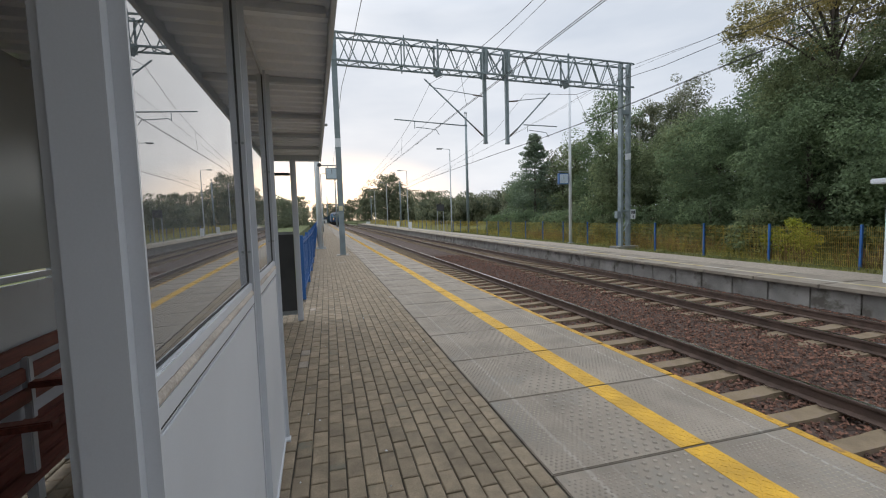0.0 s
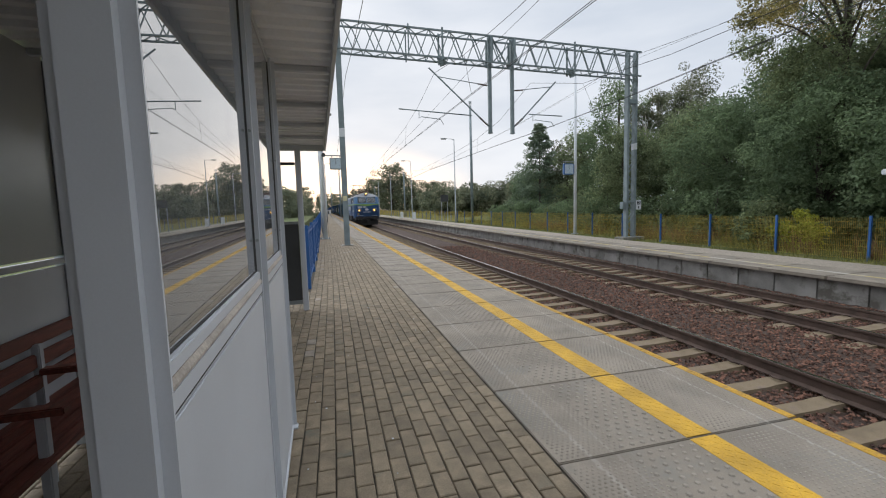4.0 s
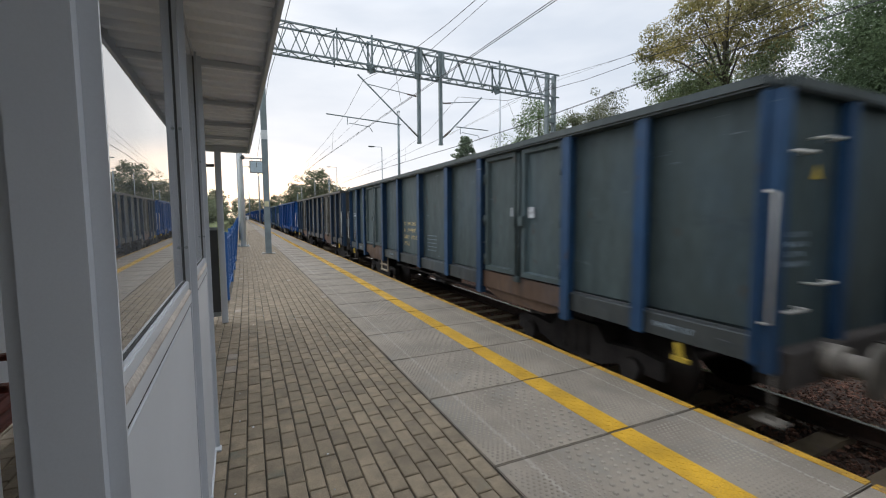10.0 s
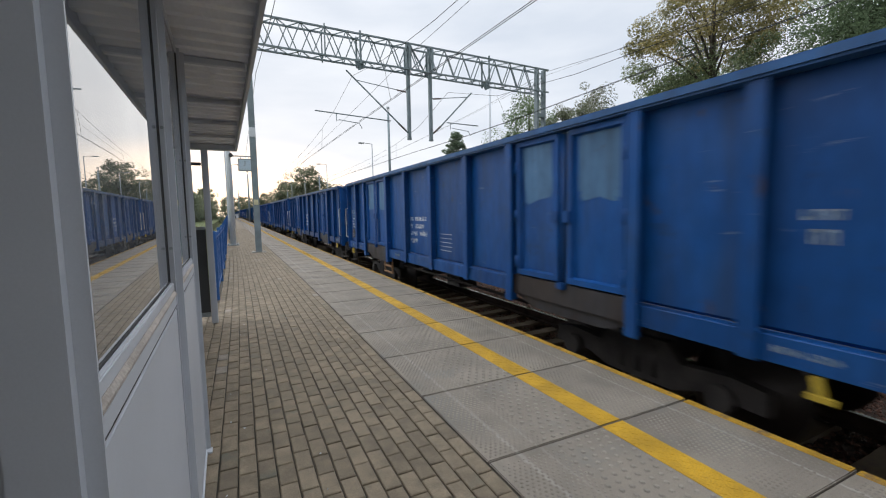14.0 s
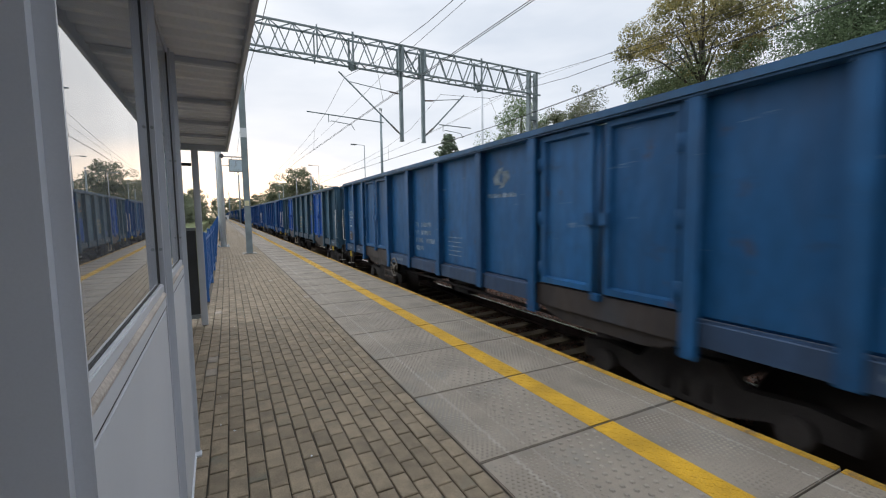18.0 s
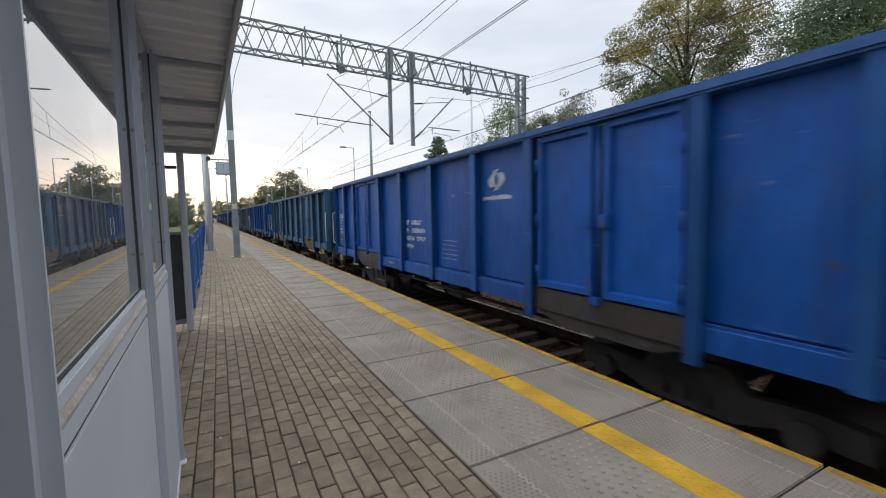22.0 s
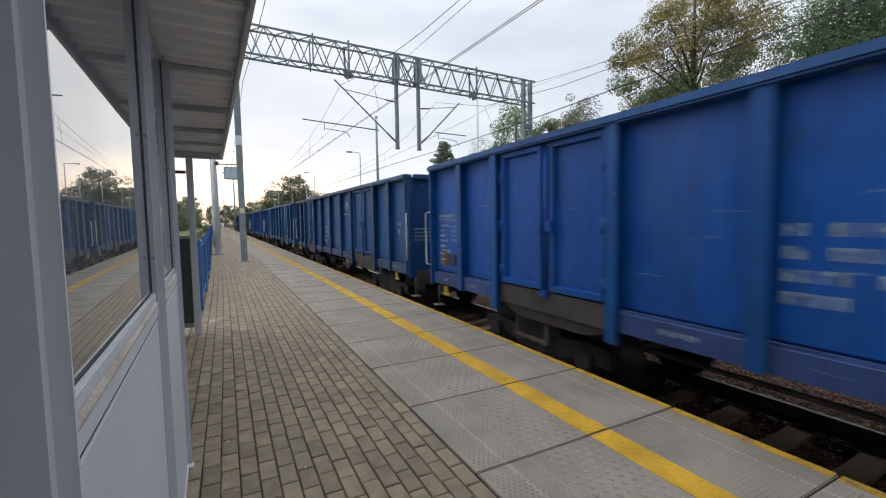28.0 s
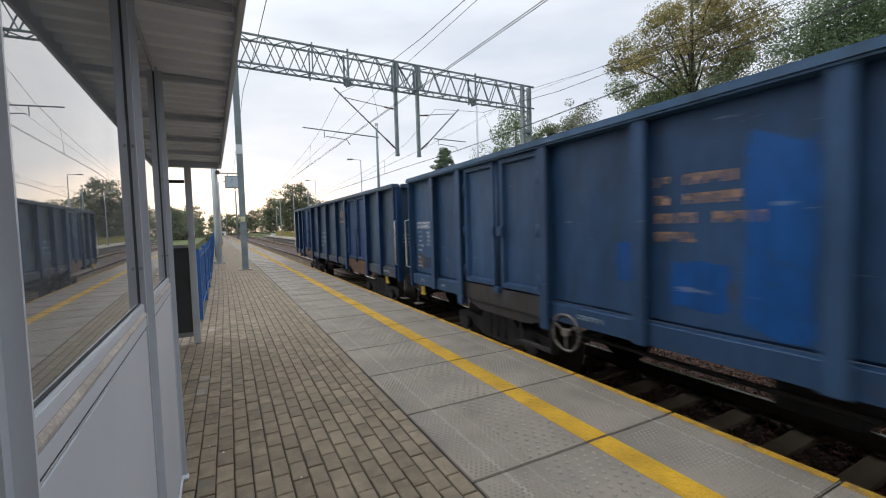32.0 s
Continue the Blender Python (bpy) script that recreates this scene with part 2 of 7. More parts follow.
CONC = mat("weathered_concrete", (0.225, 0.215, 0.195), 0.85, var=0.25, scale=1.4, fine=90, fvar=0.12, bump=0.3, dirt=(0.16, 0.15, 0.135), dscale=2.5, dcut=0.55)
WALLCONC = mat("stained_wall_concrete", (0.235, 0.225, 0.21), 0.9, var=0.25, scale=1.6, fine=90, fvar=0.14, bump=0.3, dirt=(0.11, 0.10, 0.085), dscale=2.2, dcut=0.52)
SLEEPER = mat("sleeper_concrete", (0.172, 0.130, 0.080), 0.9, var=0.2, scale=4, fine=110, bump=0.4, dirt=(0.16, 0.12, 0.09), dscale=4, dcut=0.52)
BALLAST = mat("ballast_bed", (0.058, 0.036, 0.026), 0.95, var=0.35, scale=18, fine=60, fvar=0.4, bump=1.0, bscale=35)
STONE = mat("ballast_stone", (0.132, 0.066, 0.044), 0.9, var=0.3, scale=6, fine=90, bump=0.4, rand=0.68)
RUST = mat("rail_rust", (0.085, 0.056, 0.043), 0.7, 0.2, var=0.3, scale=4, fine=70, bump=0.3)
RAILTOP = mat("rail_polished_head", (0.42, 0.41, 0.40), 0.22, 1.0, var=0.1, scale=2, bump=0.03)
GALV = mat("galvanised_steel", (0.33, 0.36, 0.37), 0.5, 0.55, var=0.12, scale=3, fine=40, fvar=0.08, bump=0.05)
PORTALGREY = mat("grey_green_mast_paint", (0.20, 0.245, 0.26), 0.55, 0.2, var=0.15, scale=3, fine=60, bump=0.08, dirt=(0.10, 0.085, 0.07), dscale=2.5, dcut=0.66)
WIRE = mat("dark_wire", (0.05, 0.052, 0.055), 0.5, 0.6, bump=0)
INSUL = mat("brown_insulator", (0.09, 0.05, 0.035), 0.3, bump=0)
WHITEPOLE = mat("white_pole_paint", (0.62, 0.65, 0.68), 0.45, var=0.06, scale=2, bump=0.04)
SHELTER = mat("shelter_grey_white_coat", (0.535, 0.56, 0.60), 0.36, var=0.06, scale=1.6, fine=300, fvar=0.02, bump=0.012, bscale=200, dirt=(0.40, 0.41, 0.42), dscale=2.4, dcut=0.63)
SHELTER_IN = mat("shelter_inner_sheet", (0.40, 0.42, 0.43), 0.3, 0.25, var=0.06, scale=1.5, fine=200, fvar=0.05, bump=0.04)
ROOFSHEET = mat("roof_trapezoidal_sheet", (0.82, 0.84, 0.88), 0.4, 0.0, var=0.05, scale=2, fvar=0.03, bump=0.01)
SILL = mat("dusty_sill", (0.43, 0.38, 0.33), 0.8, var=0.2, scale=7, fine=120, fvar=0.2, bump=0.2)
SEAM = mat("dark_rubber_seal", (0.05, 0.05, 0.05), 0.8, bump=0)
WOODRED = mat("red_brown_bench_wood", (0.175, 0.050, 0.034), 0.5, var=0.3, scale=4, fine=40, fvar=0.15, bump=0.25, stretch=(14, 1, 14))
BLUEFENCE = mat("blue_fence_paint", (0.022, 0.098, 0.29), 0.45, var=0.12, scale=3, bump=0.05)
MESHFENCE = mat("ochre_wire_mesh", (0.42, 0.32, 0.055), 0.6, var=0.25, scale=2, bump=0)
GRASS = mat("rough_grass", (0.075, 0.095, 0.022), 0.95, var=0.35, scale=0.6, fine=14, fvar=0.35, bump=0.8, bscale=25, dirt=(0.14, 0.125, 0.05), dscale=0.5, dcut=0.52)
BLADE = mat("grass_blades", (0.15, 0.155, 0.038), 0.8, var=0.4, scale=0.5, fine=6, bump=0, rand=0.4)
# near-black tint keeps the bright far end from showing through; coat brightens the reflection
GLASS = glass("shelter_glass", (0.07, 0.08, 0.08), ior=3.0, dust_sheen=0.12, coat=0.7)
GLASS_CLEAR = glass("clear_end_glass")


def salt_lines(m, lines):
    """Pale ragged lines of salt along the slabs, at fixed distances from the edge."""
    n, l = m.node_tree.nodes, m.node_tree.links
    bsdf = n["Principled BSDF"]
    tc = n.new("ShaderNodeTexCoord")
    sep = n.new("ShaderNodeSeparateXYZ")
    l.new(tc.outputs["Object"], sep.inputs[0])
    wob = n.new("ShaderNodeTexNoise")
    wob.inputs["Scale"].default_value, wob.inputs["Detail"].default_value = 9.0, 6
    l.new(tc.outputs["Object"], wob.inputs["Vector"])
    out = bsdf.inputs["Base Color"].links[0].from_socket
    for x, w, amount in lines:
        d = n.new("ShaderNodeMath")
        d.operation, d.inputs[1].default_value = "SUBTRACT", x
        l.new(sep.outputs["X"], d.inputs[0])
        e = n.new("ShaderNodeMath")
        e.operation, e.inputs[1].default_value = "MULTIPLY_ADD", 0.05
        l.new(wob.outputs["Fac"], e.inputs[0])
        l.new(d.outputs[0], e.inputs[2])
        f = n.new("ShaderNodeMath")
        f.operation = "ABSOLUTE"
        l.new(e.outputs[0], f.inputs[0])
        r = n.new("ShaderNodeMapRange")
        r.inputs["From Min"].default_value, r.inputs["From Max"].default_value = w, w * 0.3
        r.inputs["To Max"].default_value = amount
        l.new(f.outputs[0], r.inputs["Value"])
        g = n.new("ShaderNodeMath")
        g.operation = "MULTIPLY"
        l.new(r.outputs[0], g.inputs[0])
        l.new(wob.outputs["Fac"], g.inputs[1])
        mx = n.new("ShaderNodeMix")
        mx.data_type = "RGBA"
        mx.inputs["B"].default_value = (0.50, 0.48, 0.44, 1)
        l.new(g.outputs[0], mx.inputs["Factor"])
        l.new(out, mx.inputs["A"])
        out = mx.outputs["Result"]
    l.new(out, bsdf.inputs["Base Color"])


salt_lines(SLAB, ((2.585, 0.013, 0.55), (1.245, 0.02, 0.42), (1.40, 0.012, 0.25)))
DARKBOX = mat("dark_box_metal", (0.055, 0.058, 0.06), 0.5, 0.1, bump=0.05)


# ---- mesh helpers ----
def part(name, bm, material, parent=None, label="", smooth=False):
    """Links a bmesh as one mesh object under a thing or a part."""
    me = bpy.data.meshes.new(name)
    bm.to_mesh(me)
    bm.free()
    if smooth:
        me.polygons.foreach_set("use_smooth", [True] * len(me.polygons))
    for one in material if isinstance(material, (list, tuple)) else (material,):
        me.materials.append(one)
    ob = new(name, me)
    if parent:
        ob.parent = parent
    return tagged(ob, label) if label else ob


def empty(name, m=None):
    ob = new(name)
    ob.empty_display_size = 0.2
    if m:
        ob.matrix_basis = m
    return ob


def box(bm, x0, x1, y0, y1, z0, z1, bevel=0.0, mi=0, seg=2):
    vs = [bm.verts.new((x, y, z)) for z in (z0, z1) for x, y in ((x0, y0), (x1, y0), (x1, y1), (x0, y1))]
    fs = [bm.faces.new([vs[i] for i in f]) for f in ((3, 2, 1, 0), (4, 5, 6, 7), (0, 1, 5, 4), (1, 2, 6, 5), (2, 3, 7, 6), (3, 0, 4, 7))]
    for f in fs:
        f.material_index = mi
    if bevel:
        es = list({e for f in fs for e in f.edges})
        bmesh.ops.bevel(bm, geom=es, offset=bevel, segments=seg, affect="EDGES", clamp_overlap=True)
    return vs


def boxed(*a, bevel=0.0):
    bm = bmesh.new()
    box(bm, *a, bevel=bevel)
    return bm


def beam(bm, a, b, w, h=None, mi=0):
    """A straight bar of section w x h from a to b."""
    a, b = Vector(a), Vector(b)
    h = h or w
    d = (b - a).normalized()
    up = Vector((0, 0, 1)) if abs(d.z) < 0.95 else Vector((0, 1, 0))
    s = d.cross(up).normalized() * w / 2
    u = s.cross(d).normalized() * h / 2
    vs = [bm.verts.new(p + q) for p in (a, b) for q in (s + u, s - u, -s - u, -s + u)]
    for f in ((0, 1, 2, 3), (7, 6, 5, 4), (0, 4, 5, 1), (1, 5, 6, 2), (2, 6, 7, 3), (3, 7, 4, 0)):
        bm.faces.new([vs[i] for i in f]).material_index = mi


def tube(bm, pts, r, n=8, mi=0, cap=True):
    """A round bar along points; r may be one radius or one for each point."""
    pts = [Vector(p) for p in pts]
    rings = []
    for i, p in enumerate(pts):
        d = (pts[min(i + 1, len(pts) - 1)] - pts[max(i - 1, 0)]).normalized()
        up = Vector((0, 0, 1)) if abs(d.z) < 0.9 else Vector((1, 0, 0))
        s = d.cross(up).normalized()
        u = s.cross(d)
        rr = r[i] if isinstance(r, (list, tuple)) else r
        rings.append([bm.verts.new(p + s * rr * math.cos(a) + u * rr * math.sin(a)) for a in (2 * math.pi * k / n for k in range(n))])
    for p, q in zip(rings, rings[1:]):
        for k in range(n):
            f = bm.faces.new((p[k], p[(k + 1) % n], q[(k + 1) % n], q[k]))
            f.material_index, f.smooth = mi, True
    if cap:
        bm.faces.new(rings[0][::-1]).material_index = mi
        bm.faces.new(rings[-1]).material_index = mi


def sweep(bm, profile, y0, y1, mi=0, close=True):
    """A profile of (x, z) drawn out along y."""
    a = [bm.verts.new((x, y0, z)) for x, z in profile]
    b = [bm.verts.new((x, y1, z)) for x, z in profile]
    k = len(profile)
    for i in range(k if close else k - 1):
        j = (i + 1) % k
        bm.faces.new((a[i], b[i], b[j], a[j])).material_index = mi
    if close:
        bm.faces.new(a)
        bm.faces.new(b[::-1])
    bmesh.ops.recalc_face_normals(bm, faces=bm.faces)


def disc(bm, c, r, axis, depth, n=20, mi=0):
    """A short cylinder from c along an axis."""
    tube(bm, [Vector(c), Vector(c) + Vector(axis) * depth], r, n, mi)


def raw(name, verts, faces, material, parent=None):
    me = bpy.data.meshes.new(name)
    me.from_pydata(verts, [], faces)
    me.materials.append(material)
    ob = new(name, me)
    if parent:
        ob.parent = parent
    return ob


# ---- levels and lines of the plan ----
RAIL_Z = -0.66
AXIS_NEAR, AXIS_FAR = 4.60, 8.72
EDGE, INNER, PITCH_SLAB, FIRST_JOINT = 2.80, 1.006, 1.008, 2.61
FAR_EDGE, FAR_BACK, FAR_Z = 10.55, 13.3, -0.29
PLATFORM_END = 150.0


def along(y):
    """How far the line has turned off at y: nothing near by, then a gentle curve into a new straight."""
    return 0.0 if y < 5 else (y - 5) ** 2 / 28 if y < 19 else y - 12


def bend_x(y):
    return -0.0225 * along(y)


def bend_z(y):
    return 0.0068 * along(min(y, 170))


BX, BZ = np.vectorize(bend_x), np.vectorize(bend_z)
STEPS_Y = (-14, 4, 7, 10, 13, 16, 19, 40, 80, 120, PLATFORM_END)


def lay(ob, x=0.0, y=0.0, z=0.0):
    """Sets a piece down beside the line, turned with it."""
    ob.location = (x + bend_x(y), y, z + bend_z(y))
    ob.rotation_euler = (0, 0, math.atan(0.0225 * min(1.0, max(0.0, (y - 5) / 14))))


def run(bm, x0, x1, z0, z1, ys):
    """A long box that follows the line."""
    rings = [[bm.verts.new((x + bend_x(y), y, z + bend_z(y))) for x, z in ((x0, z0), (x1, z0), (x1, z1), (x0, z1))] for y in ys]
    for p, q in zip(rings, rings[1:]):
        for k in range(4):
            bm.faces.new((p[k], p[(k + 1) % 4], q[(k + 1) % 4], q[k]))
    bm.faces.new(rings[0][::-1])
    bm.faces.new(rings[-1])
    bmesh.ops.recalc_face_normals(bm, faces=bm.faces[:])


# ---- ground ----
def build_ground():
    xs = [-2500, -400, -60, -12, -2.75, -2.62, 13.32, 13.45, 17, 24, 60, 400, 2500]
    zs = [0.3, 0, -0.15, -0.2, -0.2, -1.05, -1.05, -0.41, -0.38, -0.2, 0.2, 0.4, 0.5]
    ys = [-1500, -200, -40, 0, 6, 10, 14, 18, 24, 60, 110, 150, 170, 400, 1200, 3000]
    verts = []
    for y in ys:
        for x, z in zip(xs, zs):
            verts.append((x + bend_x(min(y, 900)), y, z + bend_z(y)))
    w = len(xs)
    faces = [(j * w + i, j * w + i + 1, (j + 1) * w + i + 1, (j + 1) * w + i) for j in range(len(ys) - 1) for i in range(w - 1)]
    tagged(raw("ground", verts, faces, GRASS), "rough grassy ground beside the railway line", "ground", kind="structure")

    # ballast bed, uneven
    ny = [-60, -30, -10] + list(np.arange(-4, 26, 0.1)) + list(np.arange(26, 90, 0.6)) + [100, 130, 200, 400, 900]
    nx = np.arange(2.6, 10.75, 0.1)
    rng = np.random.RandomState(3)
    verts = []
    for y in ny:
        for x in nx:
            d1, d2 = abs(x - AXIS_NEAR), abs(x - AXIS_FAR)
            d = min(d1, d2)
            z = -0.895 + (0.025 if d > 1.12 else 0.0) - (0.03 if abs(d - 0.75) < 0.25 else 0)
            if x < AXIS_NEAR - 0.95:
                z = -0.95
            verts.append((x + bend_x(y), y, z + bend_z(y) + rng.uniform(-0.018, 0.018)))
    w = len(nx)
    faces = [(j * w + i, j * w + i + 1, (j + 1) * w + i + 1, (j + 1) * w + i) for j in range(len(ny) - 1) for i in range(w - 1)]
    tagged(raw("track_bed", verts, faces, BALLAST), "red-brown crushed stone ballast under the tracks", "ballast", kind="structure")

    # loose stones on the bed
    N = 66000
    x = rng.uniform(2.95, 10.45, N)
    y = np.where(rng.uniform(0, 1, N) < 0.14, rng.uniform(-12, 0.5, N), rng.uniform(0.5, 5.2, N) ** 2 * 0.9 + 0.2)
    base = np.array([(1, 0, 0), (-1, 0, 0), (0, 1, 0), (0, -1, 0), (0, 0, 1), (0, 0, -1)], float)
    tri = np.array([(0, 2, 4), (2, 1, 4), (1, 3, 4), (3, 0, 4), (2, 0, 5), (1, 2, 5), (3, 1, 5), (0, 3, 5)])
    size = rng.uniform(0.012, 0.031, (N, 1, 1))
    v = base[None] * rng.uniform(0.6, 1.3, (N, 6, 1)) + rng.uniform(-0.25, 0.25, (N, 6, 3))
    ang = rng.uniform(0, 6.28, N)
    ca, sa = np.cos(ang)[:, None], np.sin(ang)[:, None]
    v = np.stack([v[..., 0] * ca - v[..., 1] * sa, v[..., 0] * sa + v[..., 1] * ca, v[..., 2] * 0.75], -1) * size
    d = np.minimum(np.abs(x - AXIS_NEAR), np.abs(x - AXIS_FAR))
    on_sleeper = (np.abs((y - 0.35 + 0.3) % 0.6 - 0.3) < 0.128) & (d < 1.0) & (rng.uniform(0, 1, N) < 0.985)
    z = np.where(x < AXIS_NEAR - 0.95, -0.922, np.where(d > 1.0, -0.832, -0.874)) - 0.12 * on_sleeper + rng.uniform(-0.01, 0.012, N)
    v += np.stack([x + BX(y), y, z + BZ(y)], -1)[:, None]
    faces = (tri[None] + 6 * np.arange(N)[:, None, None]).reshape(-1, 3)
    tagged(raw("ballast_stones", v.reshape(-1, 3).tolist(), faces.tolist(), STONE), "loose reddish crushed stones between the rails", "stones", kind="stuff")


def build_track(axis):
    prof = [(-0.075, 0), (0.075, 0), (0.075, 0.011), (0.012, 0.032), (0.009, 0.125), (0.036, 0.137), (0.036, 0.168), (0.03, 0.172), (-0.03, 0.172), (-0.036, 0.168), (-0.036, 0.137), (-0.009, 0.125), (-0.012, 0.032), (-0.075, 0.011)]
    for side in (-1, 1):
        x = axis + side * 0.7535
        bm = bmesh.new()
        ys = (-80, 4, 7, 10, 13, 16, 19, 60, 170, 700)
        rings = [[bm.verts.new((px + bend_x(y), y, pz - 0.172 + bend_z(y))) for px, pz in prof] for y in ys]
        for p, q in zip(rings, rings[1:]):
            for i in range(len(prof)):
                j = (i + 1) % len(prof)
                bm.faces.new((p[i], q[i], q[j], p[j]))
        bmesh.ops.recalc_face_normals(bm, faces=bm.faces[:])
        rail = part("rail", bm, RUST)
        rail.location = (x, 0, RAIL_Z)
        tagged(rail, "rusty steel rail with a polished running surface", "rail", "rails")
        bm = bmesh.new()
        run(bm, -0.028, 0.026, 0.0005, 0.003, ys)
        part("running_surface", bm, RAILTOP, rail, "bright worn steel")
    bm = bmesh.new()
    pr = [(-1.3, -0.2), (1.3, -0.2), (1.3, 0.010), (1.0, 0.018), (0.5, 0.018), (0.35, 0.006), (-0.35, 0.006), (-0.5, 0.018), (-1.0, 0.018), (-1.3, 0.010)]
    a = [bm.verts.new((px, -0.108 if pz > -0.1 else -0.135, pz)) for px, pz in pr]
    b = [bm.verts.new((px, 0.108 if pz > -0.1 else 0.135, pz)) for px, pz in pr]
    k = len(pr)
    for i in range(k):
        bm.faces.new((a[i], a[(i + 1) % k], b[(i + 1) % k], b[i]))
    bm.faces.new(a[::-1])
    bm.faces.new(b)
    first = part("sleeper", bm, SLEEPER)
    tagged(first, "pale concrete sleeper half sunk in red ballast", "sleeper", "sleepers of the tracks")
    top_z = RAIL_Z - 0.172 - 0.02
    y0 = 0.35
    first.location = (axis, y0, top_z)
    for rail_x in (-0.7535, 0.7535):
        for s in (-1, 1):
            bm = bmesh.new()
            tube(bm, [(rail_x + s * 0.10, -0.05, 0.03), (rail_x + s * 0.165, -0.045, 0.055), (rail_x + s * 0.165, 0.045, 0.055), (rail_x + s * 0.10, 0.05, 0.03)], 0.012, 6)
            part("rail_clip", bm, RUST, first)
    for i in [*range(-24, 0), *range(1, 130)]:
        y = y0 + 0.6 * i
        if 0 < i < 36:
            copy_thing(first, pose(axis + bend_x(y), y, top_z + bend_z(y)))
        else:
            ob = first.copy()
            scene.collection.objects.link(ob)
            ob.location = (axis + bend_x(y), y, top_z + bend_z(y))
    bm = bmesh.new()
    for i in range(130, 330):
        y = y0 + 0.6 * i
        a = axis + bend_x(y)
        box(bm, a - 1.3, a + 1.3, y - 0.14, y + 0.14, top_z - 0.1 + bend_z(y), top_z + 0.01 + bend_z(y))
    tagged(part("far_sleepers", bm, SLEEPER), "row of distant concrete sleepers", "sleepers", kind="stuff")


BRICKV = [(-0.0472, -0.0972, -0.06), (0.0472, -0.0972, -0.06), (0.0472, 0.0972, -0.06), (-0.0472, 0.0972, -0.06),
          (-0.0472, -0.0972, -0.005), (0.0472, -0.0972, -0.005), (0.0472, 0.0972, -0.005), (-0.0472, 0.0972, -0.005),
          (-0.0415, -0.0915, 0), (0.0415, -0.0915, 0), (0.0415, 0.0915, 0), (-0.0415, 0.0915, 0)]
BRICKF = [(8, 9, 10, 11), (0, 1, 5, 4), (1, 2, 6, 5), (2, 3, 7, 6), (3, 0, 4, 7), (4, 5, 9, 8), (5, 6, 10, 9), (6, 7, 11, 10), (7, 4, 8, 11)]


def build_near_platform():
    bm = bmesh.new()
    run(bm, -2.62, INNER - 0.003, -1.05, -0.014, (-14, 4, 7, 8.85))
    run(bm, -0.72, INNER - 0.003, -1.05, -0.014, (8.85,) + STEPS_Y[3:])
    pave = part("pavement", bm, SAND)
    tagged(pave, "grey-brown concrete block paving of the platform", "pavement", kind="structure")
    bm = bmesh.new()
    run(bm, INNER, 2.70, -1.06, -0.13, STEPS_Y)
    tagged(part("platform_wall", bm, CONC), "weathered concrete retaining wall of the platform", "platform", kind="structure")
    edge = empty("platform_edge")
    tagged(edge, "concrete platform edge slabs with a yellow safety line", "platform edge", kind="structure")
    bm = bmesh.new()
    box(bm, INNER + 0.003, EDGE, 0.006, PITCH_SLAB - 0.006, -0.128, 0, bevel=0.006)
    slab_me = part("slab", bm, SLAB, edge)
    bm = bmesh.new()
    box(bm, 1.905, 2.095, 0.012, PITCH_SLAB - 0.012, -0.004, 0.003)
    for i in range(4):
        for j in range(22):
            cx, cy = 1.932 + i * 0.045, 0.035 + j * 0.0443
            q = 0.012 if (i + j) % 2 else -0.012
            beam(bm, (cx - q, cy - 0.014, 0.0028), (cx + q, cy + 0.014, 0.0028), 0.006, 0.004)
    line_me = part("yellow_line", bm, YELLOW, edge)
    bm = bmesh.new()
    box(bm, 2.735, EDGE + 0.003, 0.012, PITCH_SLAB - 0.012, -0.05, 0.003, bevel=0.0015)
    for j in range(24):
        cy = 0.03 + j * 0.041
        q = 0.012 if j % 2 else -0.012
        beam(bm, (2.765 - q, cy - 0.012, 0.0028), (2.765 + q, cy + 0.012, 0.0028), 0.006, 0.004)
    nose_me = part("yellow_nosing", bm, NOSING, edge)

    def studs(x0, x1, y0, y1, p, r, hgt):
        bm = bmesh.new()
        y, odd = y0, 0
        while y < y1:
            x = x0 + (p / 2 if odd else 0)
            while x < x1:
                lo = [bm.verts.new((x + r * math.cos(a), y + r * math.sin(a), 0.0)) for a in (k * math.pi / 3 for k in range(6))]
                hi = [bm.verts.new((x + 0.6 * r * math.cos(a), y + 0.6 * r * math.sin(a), hgt)) for a in (k * math.pi / 3 for k in range(6))]
                for k in range(6):
                    bm.faces.new((lo[k], lo[(k + 1) % 6], hi[(k + 1) % 6], hi[k]))
                bm.faces.new(hi)
                x += p
            y += p * 0.8
            odd ^= 1
        return bm

    stud_me = part("tactile_studs", studs(1.46, 1.88, 0.05, 0.97, 0.075, 0.019, 0.0075), STUD, edge)
    grip_me = part("grip_pattern", studs(2.16, 2.70, 0.04, 0.96, 0.036, 0.010, 0.0032), GRIP, edge)
    grip2_me = part("grip_pattern", studs(1.05, 1.45, 0.04, 0.96, 0.036, 0.010, 0.0032), GRIP, edge)
    first = True
    y = FIRST_JOINT - 6 * PITCH_SLAB
    while y < PLATFORM_END - 1:
        group = [slab_me, line_me, nose_me]
        if -4 < y < 11:
            group += [stud_me, grip_me, grip2_me]
        for ob in group:
            use = ob
            if not first and ob in (slab_me, line_me, nose_me) or ob.location.y != 0:
                use = ob.copy()
                scene.collection.objects.link(use)
                use.parent = edge
            lay(use, 0, y, 0)
        first = False
        y += PITCH_SLAB

    # blocks in running courses
    me = bpy.data.meshes.new("brick")
    me.from_pydata(BRICKV, [], BRICKF)
    me.materials.append(BRICK)
    pale = me.copy()
    pale.materials[0] = BRICK_PALE
    rng = random.Random(5)
    verts, faces, count = [], [], 0
    pv, pf = [], []
    nc = 36
